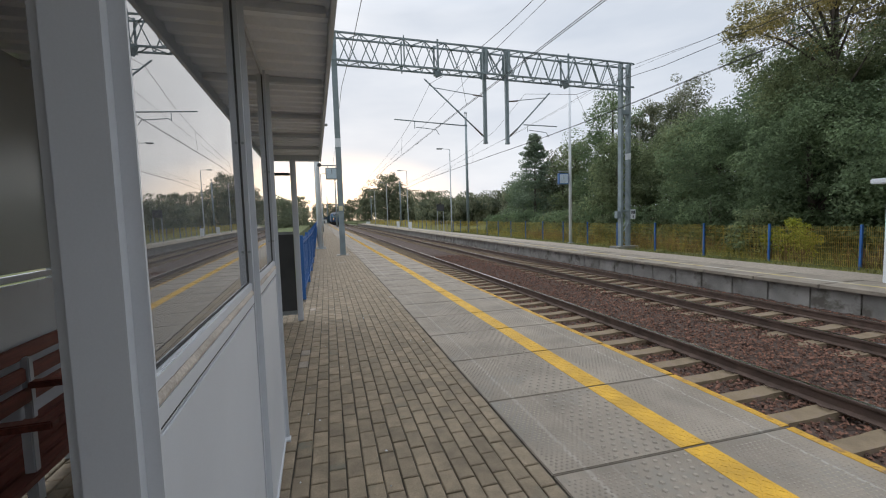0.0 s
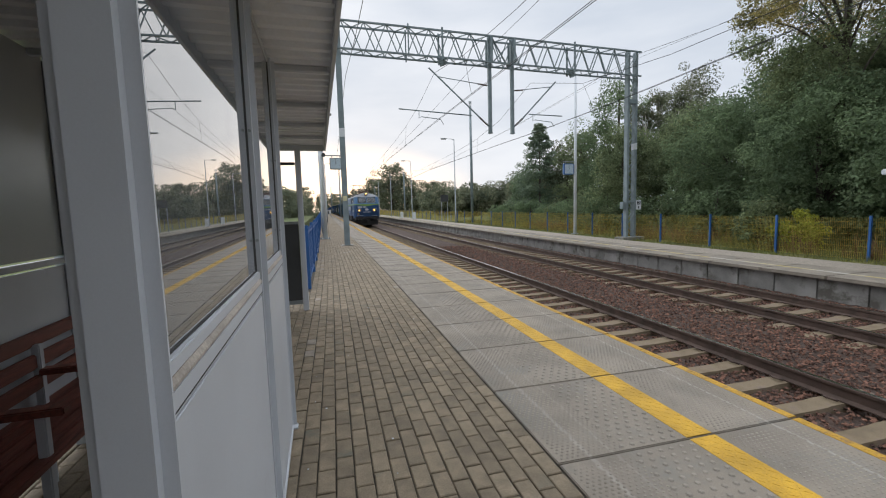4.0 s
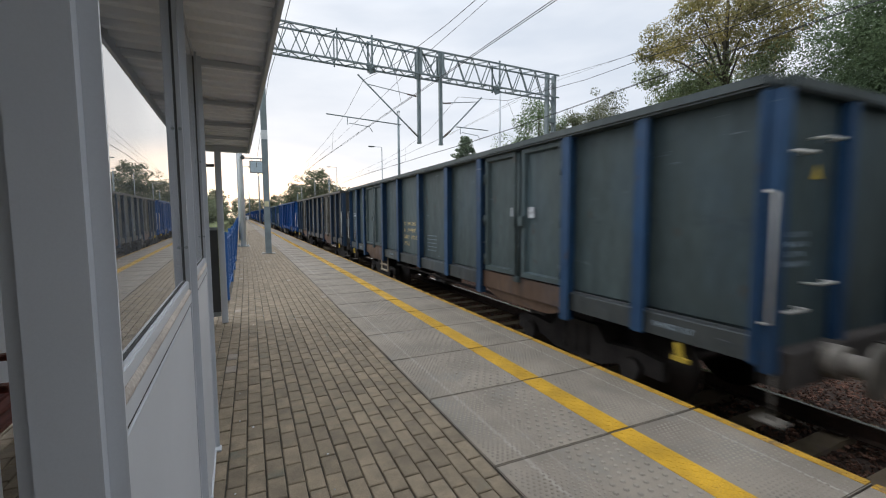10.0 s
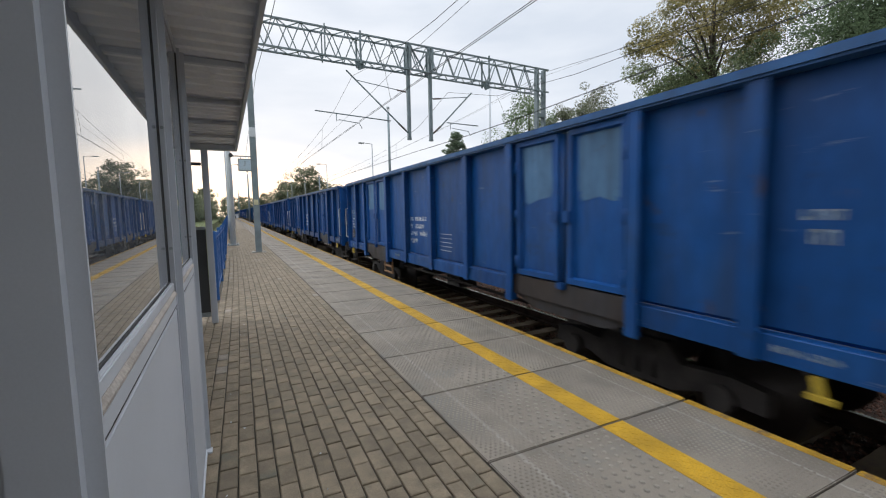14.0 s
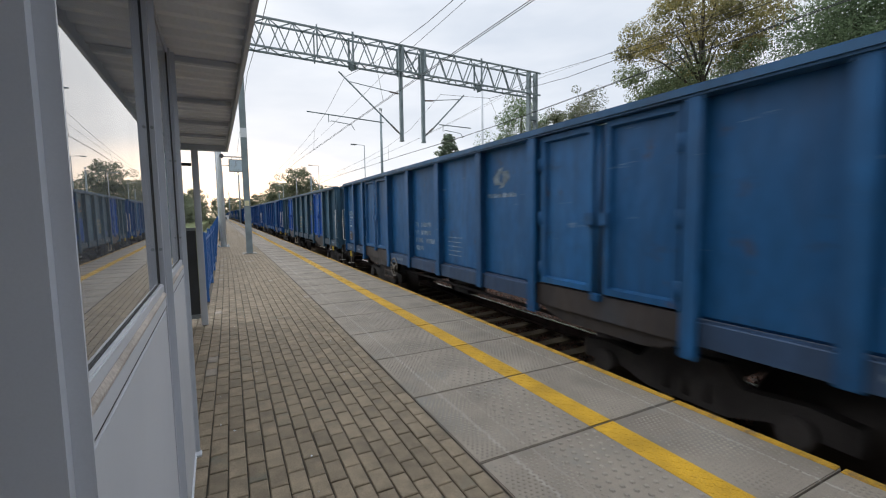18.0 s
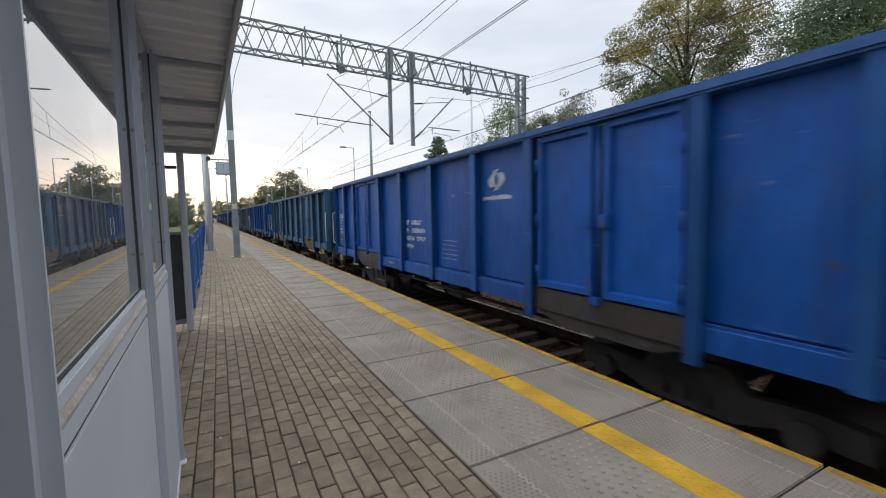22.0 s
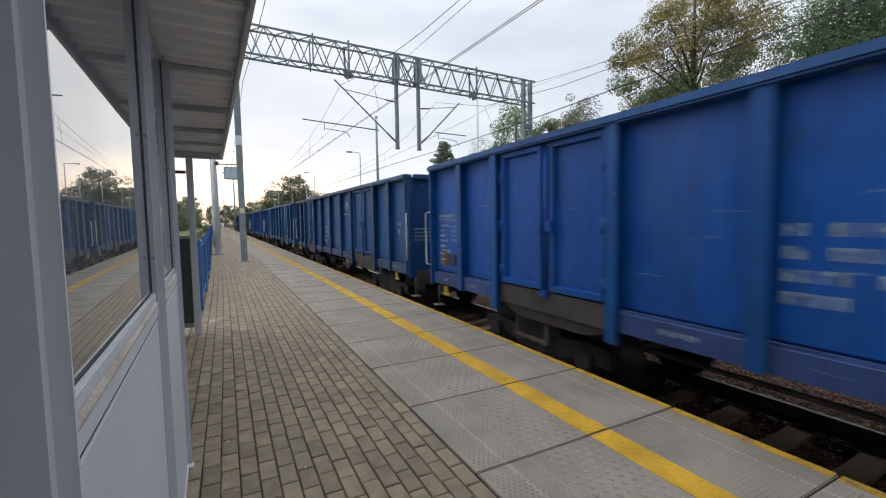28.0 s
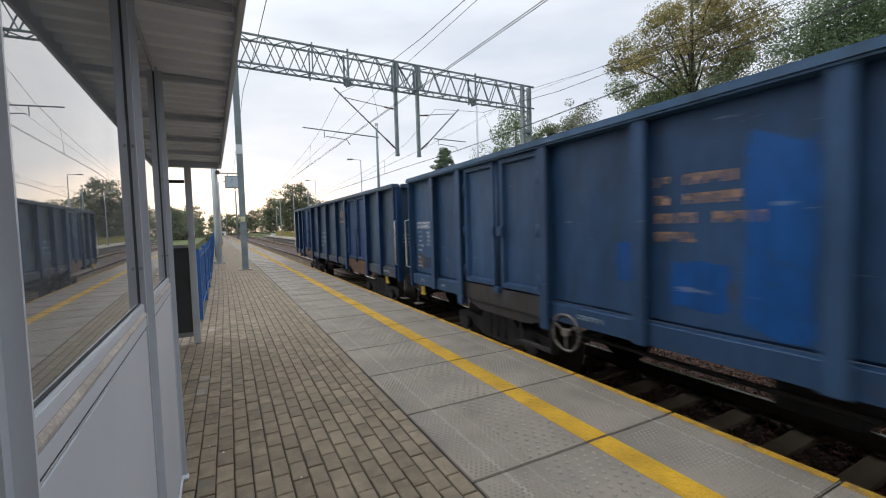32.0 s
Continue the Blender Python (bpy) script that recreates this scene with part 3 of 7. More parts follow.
    for c in range(nc):
        x = 0.945 - 0.1015 * c
        y = -13.8 + (0.1015 if c % 2 else 0)
        stop = 8.7 if x < -0.66 else 46
        while y < stop:
            dz = rng.uniform(-0.0025, 0.0015)
            dx, dy = rng.uniform(-0.0015, 0.0015), rng.uniform(-0.002, 0.002)
            white = c == 14 and rng.random() < 0.16 or rng.random() < 0.006
            if -0.46 < x < 1.0 and 2.05 < y < 6.25 and count < 300:
                ob = new("brick", pale if white else me)
                ob.parent = pave
                ob.location = (x + dx + bend_x(y), y + dy, dz + bend_z(y))
                count += 1
            else:
                vv, ff = (pv, pf) if white else (verts, faces)
                k = len(vv)
                ex, ez = bend_x(y), bend_z(y)
                vv.extend((x + dx + ex + a, y + dy + b, dz + ez + cc) for a, b, cc in BRICKV)
                ff.extend(tuple(i + k for i in f) for f in BRICKF)
            y += 0.203
    for vv, ff, m in ((verts, faces, BRICK), (pv, pf, BRICK_PALE)):
        ob = raw("paving_blocks", vv, ff, m, pave)
        tagged(ob, kind="stuff")
    bm = bmesh.new()
    run(bm, -0.70, INNER - 0.004, -0.013, -0.001, (46, 80, 120, PLATFORM_END - 0.2))
    part("paving_run", bm, BRICK, pave)


def build_far_platform():
    bm = bmesh.new()
    far_ys = (-20, 4, 7, 10, 13, 16, 19, 60, 130)
    run(bm, FAR_EDGE + 0.25, FAR_BACK, -1.05, FAR_Z - 0.13, far_ys)
    run(bm, FAR_EDGE + 1.5, FAR_BACK, FAR_Z - 0.13, FAR_Z - 0.006, far_ys)
    tagged(part("far_platform", bm, CONC), "concrete body of the opposite platform", "platform", kind="structure")
    root = empty("far_platform_edge")
    tagged(root, "worn concrete edge of the opposite platform", "platform edge", kind="structure")
    slab = part("slab", boxed(FAR_EDGE, FAR_EDGE + 1.495, 0.006, 1.494, FAR_Z - 0.085, FAR_Z, bevel=0.008), SLAB, root)
    panel = part("wall_panel", boxed(FAR_EDGE + 0.20, FAR_EDGE + 0.25, 0.008, 0.972, -1.0, FAR_Z - 0.087, bevel=0.006), WALLCONC, root)
    bm = bmesh.new()
    run(bm, FAR_EDGE + 1.5, FAR_BACK, FAR_Z - 0.005, FAR_Z - 0.001, far_ys)
    part("paving_run", bm, BRICK_PALE, root)
    bm = bmesh.new()
    run(bm, FAR_EDGE + 0.62, FAR_EDGE + 0.74, FAR_Z - 0.001, FAR_Z + 0.003, far_ys)
    part("yellow_line", bm, mat("worn_yellow_line", (0.42, 0.34, 0.15), 0.8, var=0.2, scale=2, dirt=(0.38, 0.36, 0.32), dscale=1.2, dcut=0.45), root)
    slab.location.y = panel.location.y = -3
    for i in range(1, 88):
        ob = slab.copy()
        scene.collection.objects.link(ob)
        lay(ob, 0, -3 + 1.5 * i)
    for i in range(1, 60):
        ob = panel.copy()
        scene.collection.objects.link(ob)
        lay(ob, 0, -3 + 0.98 * i)


# ---- overhead line ----
PORTAL_Y = 18.73


def chord_z(x, top):
    return (9.03 - 0.026 * x) if top else (7.95 - 0.028 * x)


def build_portal():
    root = empty("catenary_portal", pose(0, PORTAL_Y, 0))
    tagged(root, "grey lattice steel gantry carrying the overhead line over both tracks", "gantry")
    for s in (-1, 1):
        for top in (True, False):
            bm = bmesh.new()
            beam(bm, (0.25, s * 0.3, chord_z(0.25, top)), (14.5, s * 0.3, chord_z(14.5, top)), 0.065)
            part("chord", bm, PORTALGREY, root)
    n = 30
    for s in (-1, 1):
        bm = bmesh.new()
        for i in range(n):
            x0, x1 = 0.5 + 13.4 * i / n, 0.5 + 13.4 * (i + 1) / n
            up = i % 2 == (0 if s > 0 else 1)
            beam(bm, (x0, s * 0.3, chord_z(x0, not up)), (x1, s * 0.3, chord_z(x1, up)), 0.038)
        part("lattice_side", bm, PORTALGREY, root)
    for top in (True, False):
        bm = bmesh.new()
        for i in range(n):
            x0, x1 = 0.5 + 13.4 * i / n, 0.5 + 13.4 * (i + 1) / n
            s = 1 if i % 2 else -1
            beam(bm, (x0, s * 0.3, chord_z(x0, top)), (x1, -s * 0.3, chord_z(x1, top)), 0.032)
        part("lattice_bracing", bm, PORTALGREY, root)
    for x in (3.2, 4.65, 10.9):
        bm = bmesh.new()
        w = 0.075 if x != 3.2 else 0.05
        for s in (-1, 1):
            beam(bm, (x, s * 0.34, chord_z(x, False) - 0.1), (x, s * 0.34, chord_z(x, True) + 0.12), w, 0.05)
        if x != 3.2:
            beam(bm, (x - 0.1, 0, chord_z(x, False) - 0.1), (x + 0.18, 0, chord_z(x, False) + 0.02), 0.06, 0.4)
        part("splice_post", bm, PORTALGREY, root)
    # near mast
    bm = bmesh.new()
    for s in (-1, 1):
        box(bm, 0.36 - 0.11, 0.36 + 0.11, s * 0.14 - 0.012, s * 0.14 + 0.012, 0.06, 9.1)
    box(bm, 0.36 - 0.1, 0.36 + 0.1, -0.13, 0.13, 0.06, 9.08)
    mast = part("mast", bm, PORTALGREY, root)
    part("foundation", boxed(0.1, 0.62, -0.27, 0.27, 0.0, 0.07, bevel=0.02), CONC, root)
    part("white_band", boxed(0.36 - 0.115, 0.36 + 0.115, -0.158, 0.158, 4.5, 4.85), WHITEPOLE, mast)
    plate = part("warning_plate", boxed(0.27, 0.43, -0.165, -0.155, 1.9, 2.1), mat("pale_yellow_plate", (0.62, 0.58, 0.36), 0.5, bump=0), mast, "pale warning plate with a dark triangle")
    # far legs, latticed
    for x in (13.98, 14.42):
        bm = bmesh.new()
        box(bm, x - 0.055, x + 0.055, -0.13, 0.13, -0.35, 8.72)
        leg = part("leg", bm, PORTALGREY, root)
        if x > 14.2:
            part("white_band", boxed(x - 0.06, x + 0.06, -0.136, 0.136, 4.1, 4.4), WHITEPOLE, leg)
    for i in range(14):
        z0, z1 = -0.2 + i * 0.62, -0.2 + (i + 1) * 0.62
        a, c = (13.98, 14.42) if i % 2 else (14.42, 13.98)
        for s in (-1, 1):
            bm = bmesh.new()
            beam(bm, (a, s * 0.11, z0), (c, s * 0.11, z1), 0.045, 0.02)
            part("lacing_bar", bm, PORTALGREY, root)
    for z0, z1 in ((6.3, 6.5), (1.52, 1.62)):
        part("batten_plate", boxed(13.98, 14.42, -0.14, 0.14, z0, z1), PORTALGREY, root)
    sign = part("distance_plate", boxed(14.44, 14.72, -0.19, -0.175, 1.15, 1.62), WHITEPOLE, root, "white plate with dark figures")
    bm = bmesh.new()
    for i, w in enumerate((0.06, 0.06, 0.06)):
        box(bm, 14.48 + i * 0.075, 14.48 + i * 0.075 + 0.05, -0.196, -0.19, 1.40, 1.56)
    box(bm, 14.55, 14.61, -0.196, -0.19, 1.2, 1.32)
    part("figures", bm, WIRE, sign)
    part("cabinet", boxed(13.72, 13.86, -0.12, 0.12, 1.2, 1.55, bevel=0.01), PORTALGREY, root)
    part("foundation", boxed(13.6, 14.9, -0.35, 0.35, -0.6, -0.2, bevel=0.03), CONC, root)
    # drop posts and cantilevers
    for x in (6.86, 7.93):
        bm = bmesh.new()
        box(bm, x - 0.072, x + 0.072, -0.07, 0.07, 4.8, 8.95)
        box(bm, x - 0.085, x + 0.085, -0.085, 0.085, 4.76, 4.82)
        part("drop_post", bm, PORTALGREY, root)
        for s in (-1, 1):
            bm = bmesh.new()
            beam(bm, (x, s * 0.33, 8.85), (x, s * 0.33, 7.7), 0.10, 0.05)
            part("drop_post_clamp", bm, PORTALGREY, root)
    bm = bmesh.new()
    beam(bm, (6.9, -0.3, 8.75), (7.9, 0.3, 7.75), 0.05)
    beam(bm, (6.9, -0.3, 7.75), (7.9, -0.3, 8.75), 0.05)
    part("cross_brace", bm, PORTALGREY, root)
    for ux, tip, sgn in ((6.80, 4.1, -1), (7.99, 10.1, 1)):
        arm = empty("cantilever")
        arm.parent = root
        k = 7.47 if sgn < 0 else 7.15
        tie = (4.5, 7.12) if sgn < 0 else (9.85, 6.92)
        tz = 6.85 if sgn < 0 else 6.68
        reg = ((6.0, 5.53), (2.75, 5.72)) if sgn < 0 else ((8.75, 5.66), (10.45, 5.62))
        at = 3.62 if sgn < 0 else 8.95
        for name, r, pts in (("stay_tube", 0.035, [(ux, 0, 5.07), (ux + sgn * 0.28, 0, 5.32), (ux + sgn * 0.45, 0, 5.47), (tip, 0, k)]),
                             ("tie_rod", 0.018, [(ux, 0, tz), (tie[0], 0, tie[1])]),
                             ("registration_tube", 0.025, [(reg[0][0], 0, reg[0][1]), (reg[1][0], 0, reg[1][1])]),
                             ("steady_arm", 0.016, [(at, 0, 5.65), (at, 0, 5.35), (at + 0.1, 0, 5.42), (at + 0.95, 0, 5.33), (at + 1.08, 0, 5.12)])):
            bm = bmesh.new()
            tube(bm, pts, r)
            part(name, bm, PORTALGREY, arm)
        # ribbed insulators, each turned as one piece
        for a, b, rib in (((ux + sgn * 0.08, 5.14), (ux + sgn * 0.44, 5.46), 0.055), ((ux + sgn * 0.06, tz), (ux + sgn * 0.48, tz + (tie[1] - tz) * 0.17), 0.045)):
            bm = bmesh.new()
            pts = [(a[0] + (b[0] - a[0]) * k / 14, 0, a[1] + (b[1] - a[1]) * k / 14) for k in range(15)]
            tube(bm, pts, [rib if k % 2 else 0.022 for k in range(15)], 10)
            part("insulator", bm, INSUL, arm)


def build_wires():
    spans = [(-48, PORTAL_Y), (PORTAL_Y, 78), (78, 140), (140, 205)]

    def wire(name, label, pts, r):
        bm = bmesh.new()
        tube(bm, pts, r, 5)
        return tagged(part(name, bm, WIRE), label, "wire", "overhead wires")

    def hang(x, z, drop_near, drop_far, reach_near, reach_far):
        """A wire that falls away on both sides of each gantry and runs nearly level between."""
        pts = []
        for a, c in spans:
            for k in range(16):
                y = a + (c - a) * k / 16
                d0, d1 = y - a, c - y
                near = drop_near * (1 - math.exp(-d1 / reach_near)) if d1 <= d0 else drop_far * (1 - math.exp(-d0 / reach_far))
                pts.append((x, y, z - near))
        return pts

    lines = ((4.35, 7.27, 1.55, 1.05, 7.0, 5.0, 5.3, [(4.75, -48), (4.95, -10), (4.85, 6.5), (4.45, PORTAL_Y), (4.12, 32), (4.6, 78), (4.3, 140), (4.6, 205)]),
             (8.85, 7.05, 1.85, 1.5, 4.0, 4.0, 4.92, [(8.7, -48), (9.0, -8), (9.2, 9), (9.35, 14), (9.25, PORTAL_Y), (8.95, 23), (8.3, 38), (8.9, 78), (8.6, 140), (8.9, 205)]))
    for x, z, dn, df, rn, rf, cz, track in lines:
        root = empty("overhead_line")
        tagged(root, "contact wires hung from a messenger wire by thin droppers", "overhead line", "overhead lines")
        pts = hang(x, z, dn, df, rn, rf)
        bm = bmesh.new()
        tube(bm, pts, 0.008, 5)
        part("messenger_wire", bm, WIRE, root)
        for dx in (-0.03, 0.03):
            bm = bmesh.new()
            tube(bm, [(cx + dx, y, cz) for cx, y in track], 0.008, 5)
            part("contact_wire", bm, WIRE, root)
        for k in range(3, len(pts), 3):
            y = pts[k][1]
            cx = float(np.interp(y, [q[1] for q in track], [q[0] for q in track]))
            bm = bmesh.new()
            tube(bm, [(cx, y, cz), pts[k]], 0.006, 4)
            part("dropper", bm, WIRE, root)
    feed = "dark feeder wire along the mast tops"
    wire("feeder_wire", feed, hang(14.55, 8.66, 1.5, 1.0, 12.0, 14.0), 0.009)
    wire("feeder_wire", feed, hang(14.42, 8.42, 1.0, 0.8, 14.0, 14.0), 0.005)
    wire("feeder_wire", feed, [(1.1, -48, 7.0), (1.1, 0, 6.7), (0.88, 10.9, 6.8), (0.78, 14.4, 6.82), (0.61, PORTAL_Y, 6.94), (0.47, 40, 6.6), (0.4, 78, 6.9), (-0.4, 140, 6.9)], 0.010)
    wire("feeder_wire", feed, hang(6.9, 8.45, 0.3, 0.3, 12.0, 12.0), 0.009)


build_ground()
build_near_platform()
build_far_platform()
build_track(AXIS_NEAR)
build_track(AXIS_FAR)
build_portal()
build_wires()


# ---- shelter on the platform ----
def build_shelter():
    root = empty("platform_shelter", pose(-0.44, 2.258, 0, 0, 0, 1.75))
    tagged(root, "grey-white steel platform shelter with glazed front panels", "shelter")

    def P(name, *a, m=SHELTER, bevel=0.004, label="", parent=None):
        return part(name, boxed(*a, bevel=bevel), m, parent or root, label)

    posts = [(-1.068, -0.984), (0.165, 0.249), (1.195, 1.28)]
    for v0, v1 in posts:
        bm = bmesh.new()
        box(bm, -0.112, 0.0, v0 + 0.034, v1, 0.0, 2.448, bevel=0.022, seg=14)
        post = part("post", bm, SHELTER, root)
        P("post_foot", -0.12, 0.008, v0 + 0.026, v1 + 0.008, 0.0, 0.012, bevel=0.002, parent=post)
    P("post", -0.075, 0.005, 4.86, 4.95, 0.0, 2.38, bevel=0.010)
    for v0, v1 in ((-0.982, 0.163), (0.251, 1.193)):
        P("lower_panel", -0.058, -0.022, v0, v1, 0.05, 1.131, bevel=0.002)
        P("panel_seam", -0.058, -0.028, v0, v1, 1.131, 1.138, m=SEAM, bevel=0.0)
        P("panel_cap", -0.058, -0.020, v0, v1, 1.138, 1.184, bevel=0.003)
        P("cap_seam", -0.0205, -0.0192, v0, v1, 1.145, 1.148, m=SEAM, bevel=0.0)
        bm = bmesh.new()
        sweep(bm, [(-0.058, 1.186), (-0.018, 1.186), (-0.018, 1.192), (-0.025, 1.202), (-0.058, 1.202)], v0, v1)
        part("sill", bm, SILL, root, "dusty beige sill")
        P("bottom_rail", -0.058, -0.016, v0, v1, 0.02, 0.05, bevel=0.003)
        P("window_rail", -0.060, -0.024, v0, v1, 1.202, 1.232, bevel=0.003)
        P("window_rail", -0.060, -0.031, v0, v1, 2.40, 2.428, bevel=0.003)
        P("window_seal", -0.058, -0.036, v0, v0 + 0.004, 1.232, 2.40, m=SEAM, bevel=0)
        P("window_seal", -0.058, -0.034, v1 - 0.005, v1, 1.232, 2.40, m=SEAM, bevel=0)
        P("window_seal", -0.046, -0.035, v0 + 0.004, v1 - 0.005, 1.232, 1.236, m=SEAM, bevel=0)
        pane = P("window_pane", -0.045, -0.038, v0 + 0.004, v1 - 0.005, 1.236, 2.40, m=GLASS, bevel=0.0, label="dark-tinted reflecting glass")
        pane.visible_shadow = False
    for v in (0.165, 1.195):
        for z in (0.6, 1.36, 1.80):
            bm = bmesh.new()
            disc(bm, (-0.026, v, z), 0.006, (0, -1, 0), 0.006, 8)
            part("bolt", bm, GALV, root)
    # back wall
    bx = -1.33
    for v0, v1 in ((-3.2, -1.23), (-1.17, 1.49), (1.55, 4.9)):
        P("back_panel_lower", bx - 0.02, bx, v0, v1, 0.06, 1.184, m=SHELTER, bevel=0.003)
        P("back_panel_upper", bx - 0.02, bx, v0, v1, 1.246, 2.448, m=SHELTER_IN, bevel=0.003)
        P("back_rail", bx - 0.03, bx + 0.012, v0, v1, 1.197, 1.232, m=SHELTER, bevel=0.003)
    for v in (-1.2, 1.52, 4.88):
        P("back_post", bx - 0.05, bx + 0.03, v - 0.03, v + 0.03, 0.0, 2.42, m=GALV, bevel=0.006)
    P("back_post", bx - 0.05, bx + 0.03, -3.28, -3.2, 0.0, 2.42, m=GALV, bevel=0.006)
    P("end_panel", bx, -0.1, -3.26, -3.23, 0.06, 2.42, m=SHELTER_IN, bevel=0.003)
    P("post", -0.092, 0.0, -3.29, -3.2, 0.0, 2.40, bevel=0.01)
    # far end: low dark panel with glass above
    P("end_frame", bx, -0.08, 4.88, 4.92, 1.30, 1.34, m=GALV)
    P("end_frame", bx, -0.08, 4.88, 4.92, 2.16, 2.20, m=DARKBOX)
    P("end_panel", bx, -0.08, 4.89, 4.91, 0.16, 1.30, m=DARKBOX, bevel=0.002)
    P("end_frame", bx, -0.08, 4.88, 4.92, 0.10, 0.16, m=GALV)
    pane = P("window_pane", bx, -0.08, 4.897, 4.903, 1.34, 2.16, m=GLASS_CLEAR, bevel=0)
    pane.visible_shadow = False
    # roof: ribbed sheet over cross beams
    v0, v1, u0, u1 = -3.6, 5.08, -1.62, 0.36
    prof, v, k = [], v0, 0
    while v < v1:
        prof += [(v, 0.0), (v + 0.05, 0.0), (v + 0.07, 0.035), (v + 0.13, 0.035)]
        v += 0.15
    bm = bmesh.new()
    a = [bm.verts.new((u0, q, 2.45 + z)) for q, z in prof]
    b = [bm.verts.new((u1 - 0.01, q, 2.45 + z)) for q, z in prof]
    c = [bm.verts.new((u0, q, 2.453 + z)) for q, z in prof]
    d = [bm.verts.new((u1 - 0.01, q, 2.453 + z)) for q, z in prof]
    for i in range(len(prof) - 1):
        bm.faces.new((a[i], b[i], b[i + 1], a[i + 1]))
        bm.faces.new((c[i], c[i + 1], d[i + 1], d[i]))
    part("roof_sheet", bm, ROOFSHEET, root)
    P("roof_deck", u0, u1 - 0.012, v0, v1, 2.50, 2.52, m=ROOFSHEET, bevel=0)
    for vb in (-3.25, -2.2, -1.15, 0.35, 1.38, 2.4, 3.3, 4.1):
        P("roof_beam", u0 + 0.02, u1 - 0.03, vb - 0.022, vb + 0.022, 2.412, 2.448, m=SHELTER)
    P("roof_beam", u0 + 0.02, u1 - 0.03, 4.86, 4.94, 2.375, 2.448, m=SHELTER)
    P("fascia", u1 - 0.012, u1 + 0.012, v0, v1, 2.39, 2.55, m=SHELTER, label="narrow grey fascia")
    P("fascia", u0, u1 - 0.013, v1 - 0.01, v1 + 0.01, 2.39, 2.55, m=SHELTER)
    P("fascia", u0 - 0.02, u0, v0, v1, 2.39, 2.55, m=SHELTER)


def build_bench():
    root = empty("bench", pose(-0.44, 2.258, 0, 0, 0, 1.75))
    tagged(root, "red-brown slatted wooden bench on grey steel legs", "bench")
    v0, v1 = -2.0, 1.74
    seat_u = [-0.93, -1.01, -1.09, -1.17, -1.245]
    for i, u in enumerate(seat_u):
        part("seat_slat", boxed(u - 0.066, u, v0, v1, 0.415 + 0.004 * i, 0.452 + 0.004 * i, bevel=0.006), WOODRED, root)
    for i, (u, z) in enumerate(((-1.262, 0.56), (-1.275, 0.67), (-1.29, 0.785))):
        part("back_slat", boxed(u - 0.03, u, v0, v1, z, z + 0.078, bevel=0.007), WOODRED, root)
    for v in (-1.95, -1.35, -0.75, -0.15, 0.45, 1.05, 1.68):
        fr = part("leg_frame", boxed(-0.985, -0.945, v - 0.02, v + 0.02, 0.0, 0.63, bevel=0.005), SHELTER, root)
        part("rear_leg", boxed(-1.30, -1.26, v - 0.02, v + 0.02, 0.0, 0.80, bevel=0.005), SHELTER, root)
        part("cross_bar", boxed(-1.26, -0.985, v - 0.025, v + 0.025, 0.375, 0.412, bevel=0.004), SHELTER, root)
        if -1.7 < v < 1.7:
            part("armrest", boxed(-1.27, -0.87, v - 0.032, v + 0.032, 0.632, 0.668, bevel=0.006), WOODRED, root)


# ---- train ----
PAINT = mat("wagon_paint", (0.1, 0.1, 0.1), 0.5, spec=0.26, var=0.24, scale=1.3, fine=11, fvar=0.14, bump=0.2, bscale=12, stretch=(1, 1, 0.4), objcol=True, dent=1.0)


def weather(m, layers):
    """Lays chalking, streaks, rust and scuffs of their own shape over a paint."""
    n, l = m.node_tree.nodes, m.node_tree.links
    bsdf = n["Principled BSDF"]
    tc, info = n.new("ShaderNodeTexCoord"), n.new("ShaderNodeObjectInfo")
    out = bsdf.inputs["Base Color"].links[0].from_socket
    for k, (scale, stretch, cut, width, amount, colour) in enumerate(layers):
        shift = n.new("ShaderNodeMath")
        shift.operation, shift.inputs[1].default_value = "MULTIPLY", 23.0 + 11 * k
        l.new(info.outputs["Random"], shift.inputs[0])
        vec = n.new("ShaderNodeVectorMath")
        vec.operation = "MULTIPLY_ADD"
        vec.inputs[1].default_value = stretch
        l.new(tc.outputs["Object"], vec.inputs[0])
        l.new(shift.outputs[0], vec.inputs[2])
        noise = n.new("ShaderNodeTexNoise")
        noise.inputs["Scale"].default_value, noise.inputs["Detail"].default_value, noise.inputs["Roughness"].default_value = scale, 6, 0.62
        l.new(vec.outputs[0], noise.inputs["Vector"])
        ramp = n.new("ShaderNodeMapRange")
        ramp.inputs["From Min"].default_value, ramp.inputs["From Max"].default_value = cut, cut + width
        ramp.inputs["To Max"].default_value = amount
        l.new(noise.outputs["Fac"], ramp.inputs["Value"])
        mx = n.new("ShaderNodeMix")
        mx.data_type = "RGBA"
        mx.inputs["B"].default_value = (*colour, 1)
        l.new(ramp.outputs[0], mx.inputs["Factor"])
        l.new(out, mx.inputs["A"])
        out = mx.outputs["Result"]
    l.new(out, bsdf.inputs["Base Color"])


weather(PAINT, ((3.2, (1, 0.7, 1.3), 0.62, 0.08, 0.35, (0.022, 0.030, 0.045)),
                (0.8, (1, 1, 0.6), 0.52, 0.2, 0.14, (0.10, 0.18, 0.27)),
                (2.0, (2.2, 2.2, 0.16), 0.52, 0.2, 0.40, (0.020, 0.026, 0.036)),
                (1.1, (1, 1, 0.7), 0.58, 0.16, 0.30, (0.036, 0.042, 0.054)),
                (5.0, (1, 1, 0.6), 0.645, 0.06, 0.6, (0.062, 0.040, 0.030)),
                (6.0, (1, 0.3, 2.2), 0.665, 0.05, 0.4, (0.24, 0.28, 0.32))))
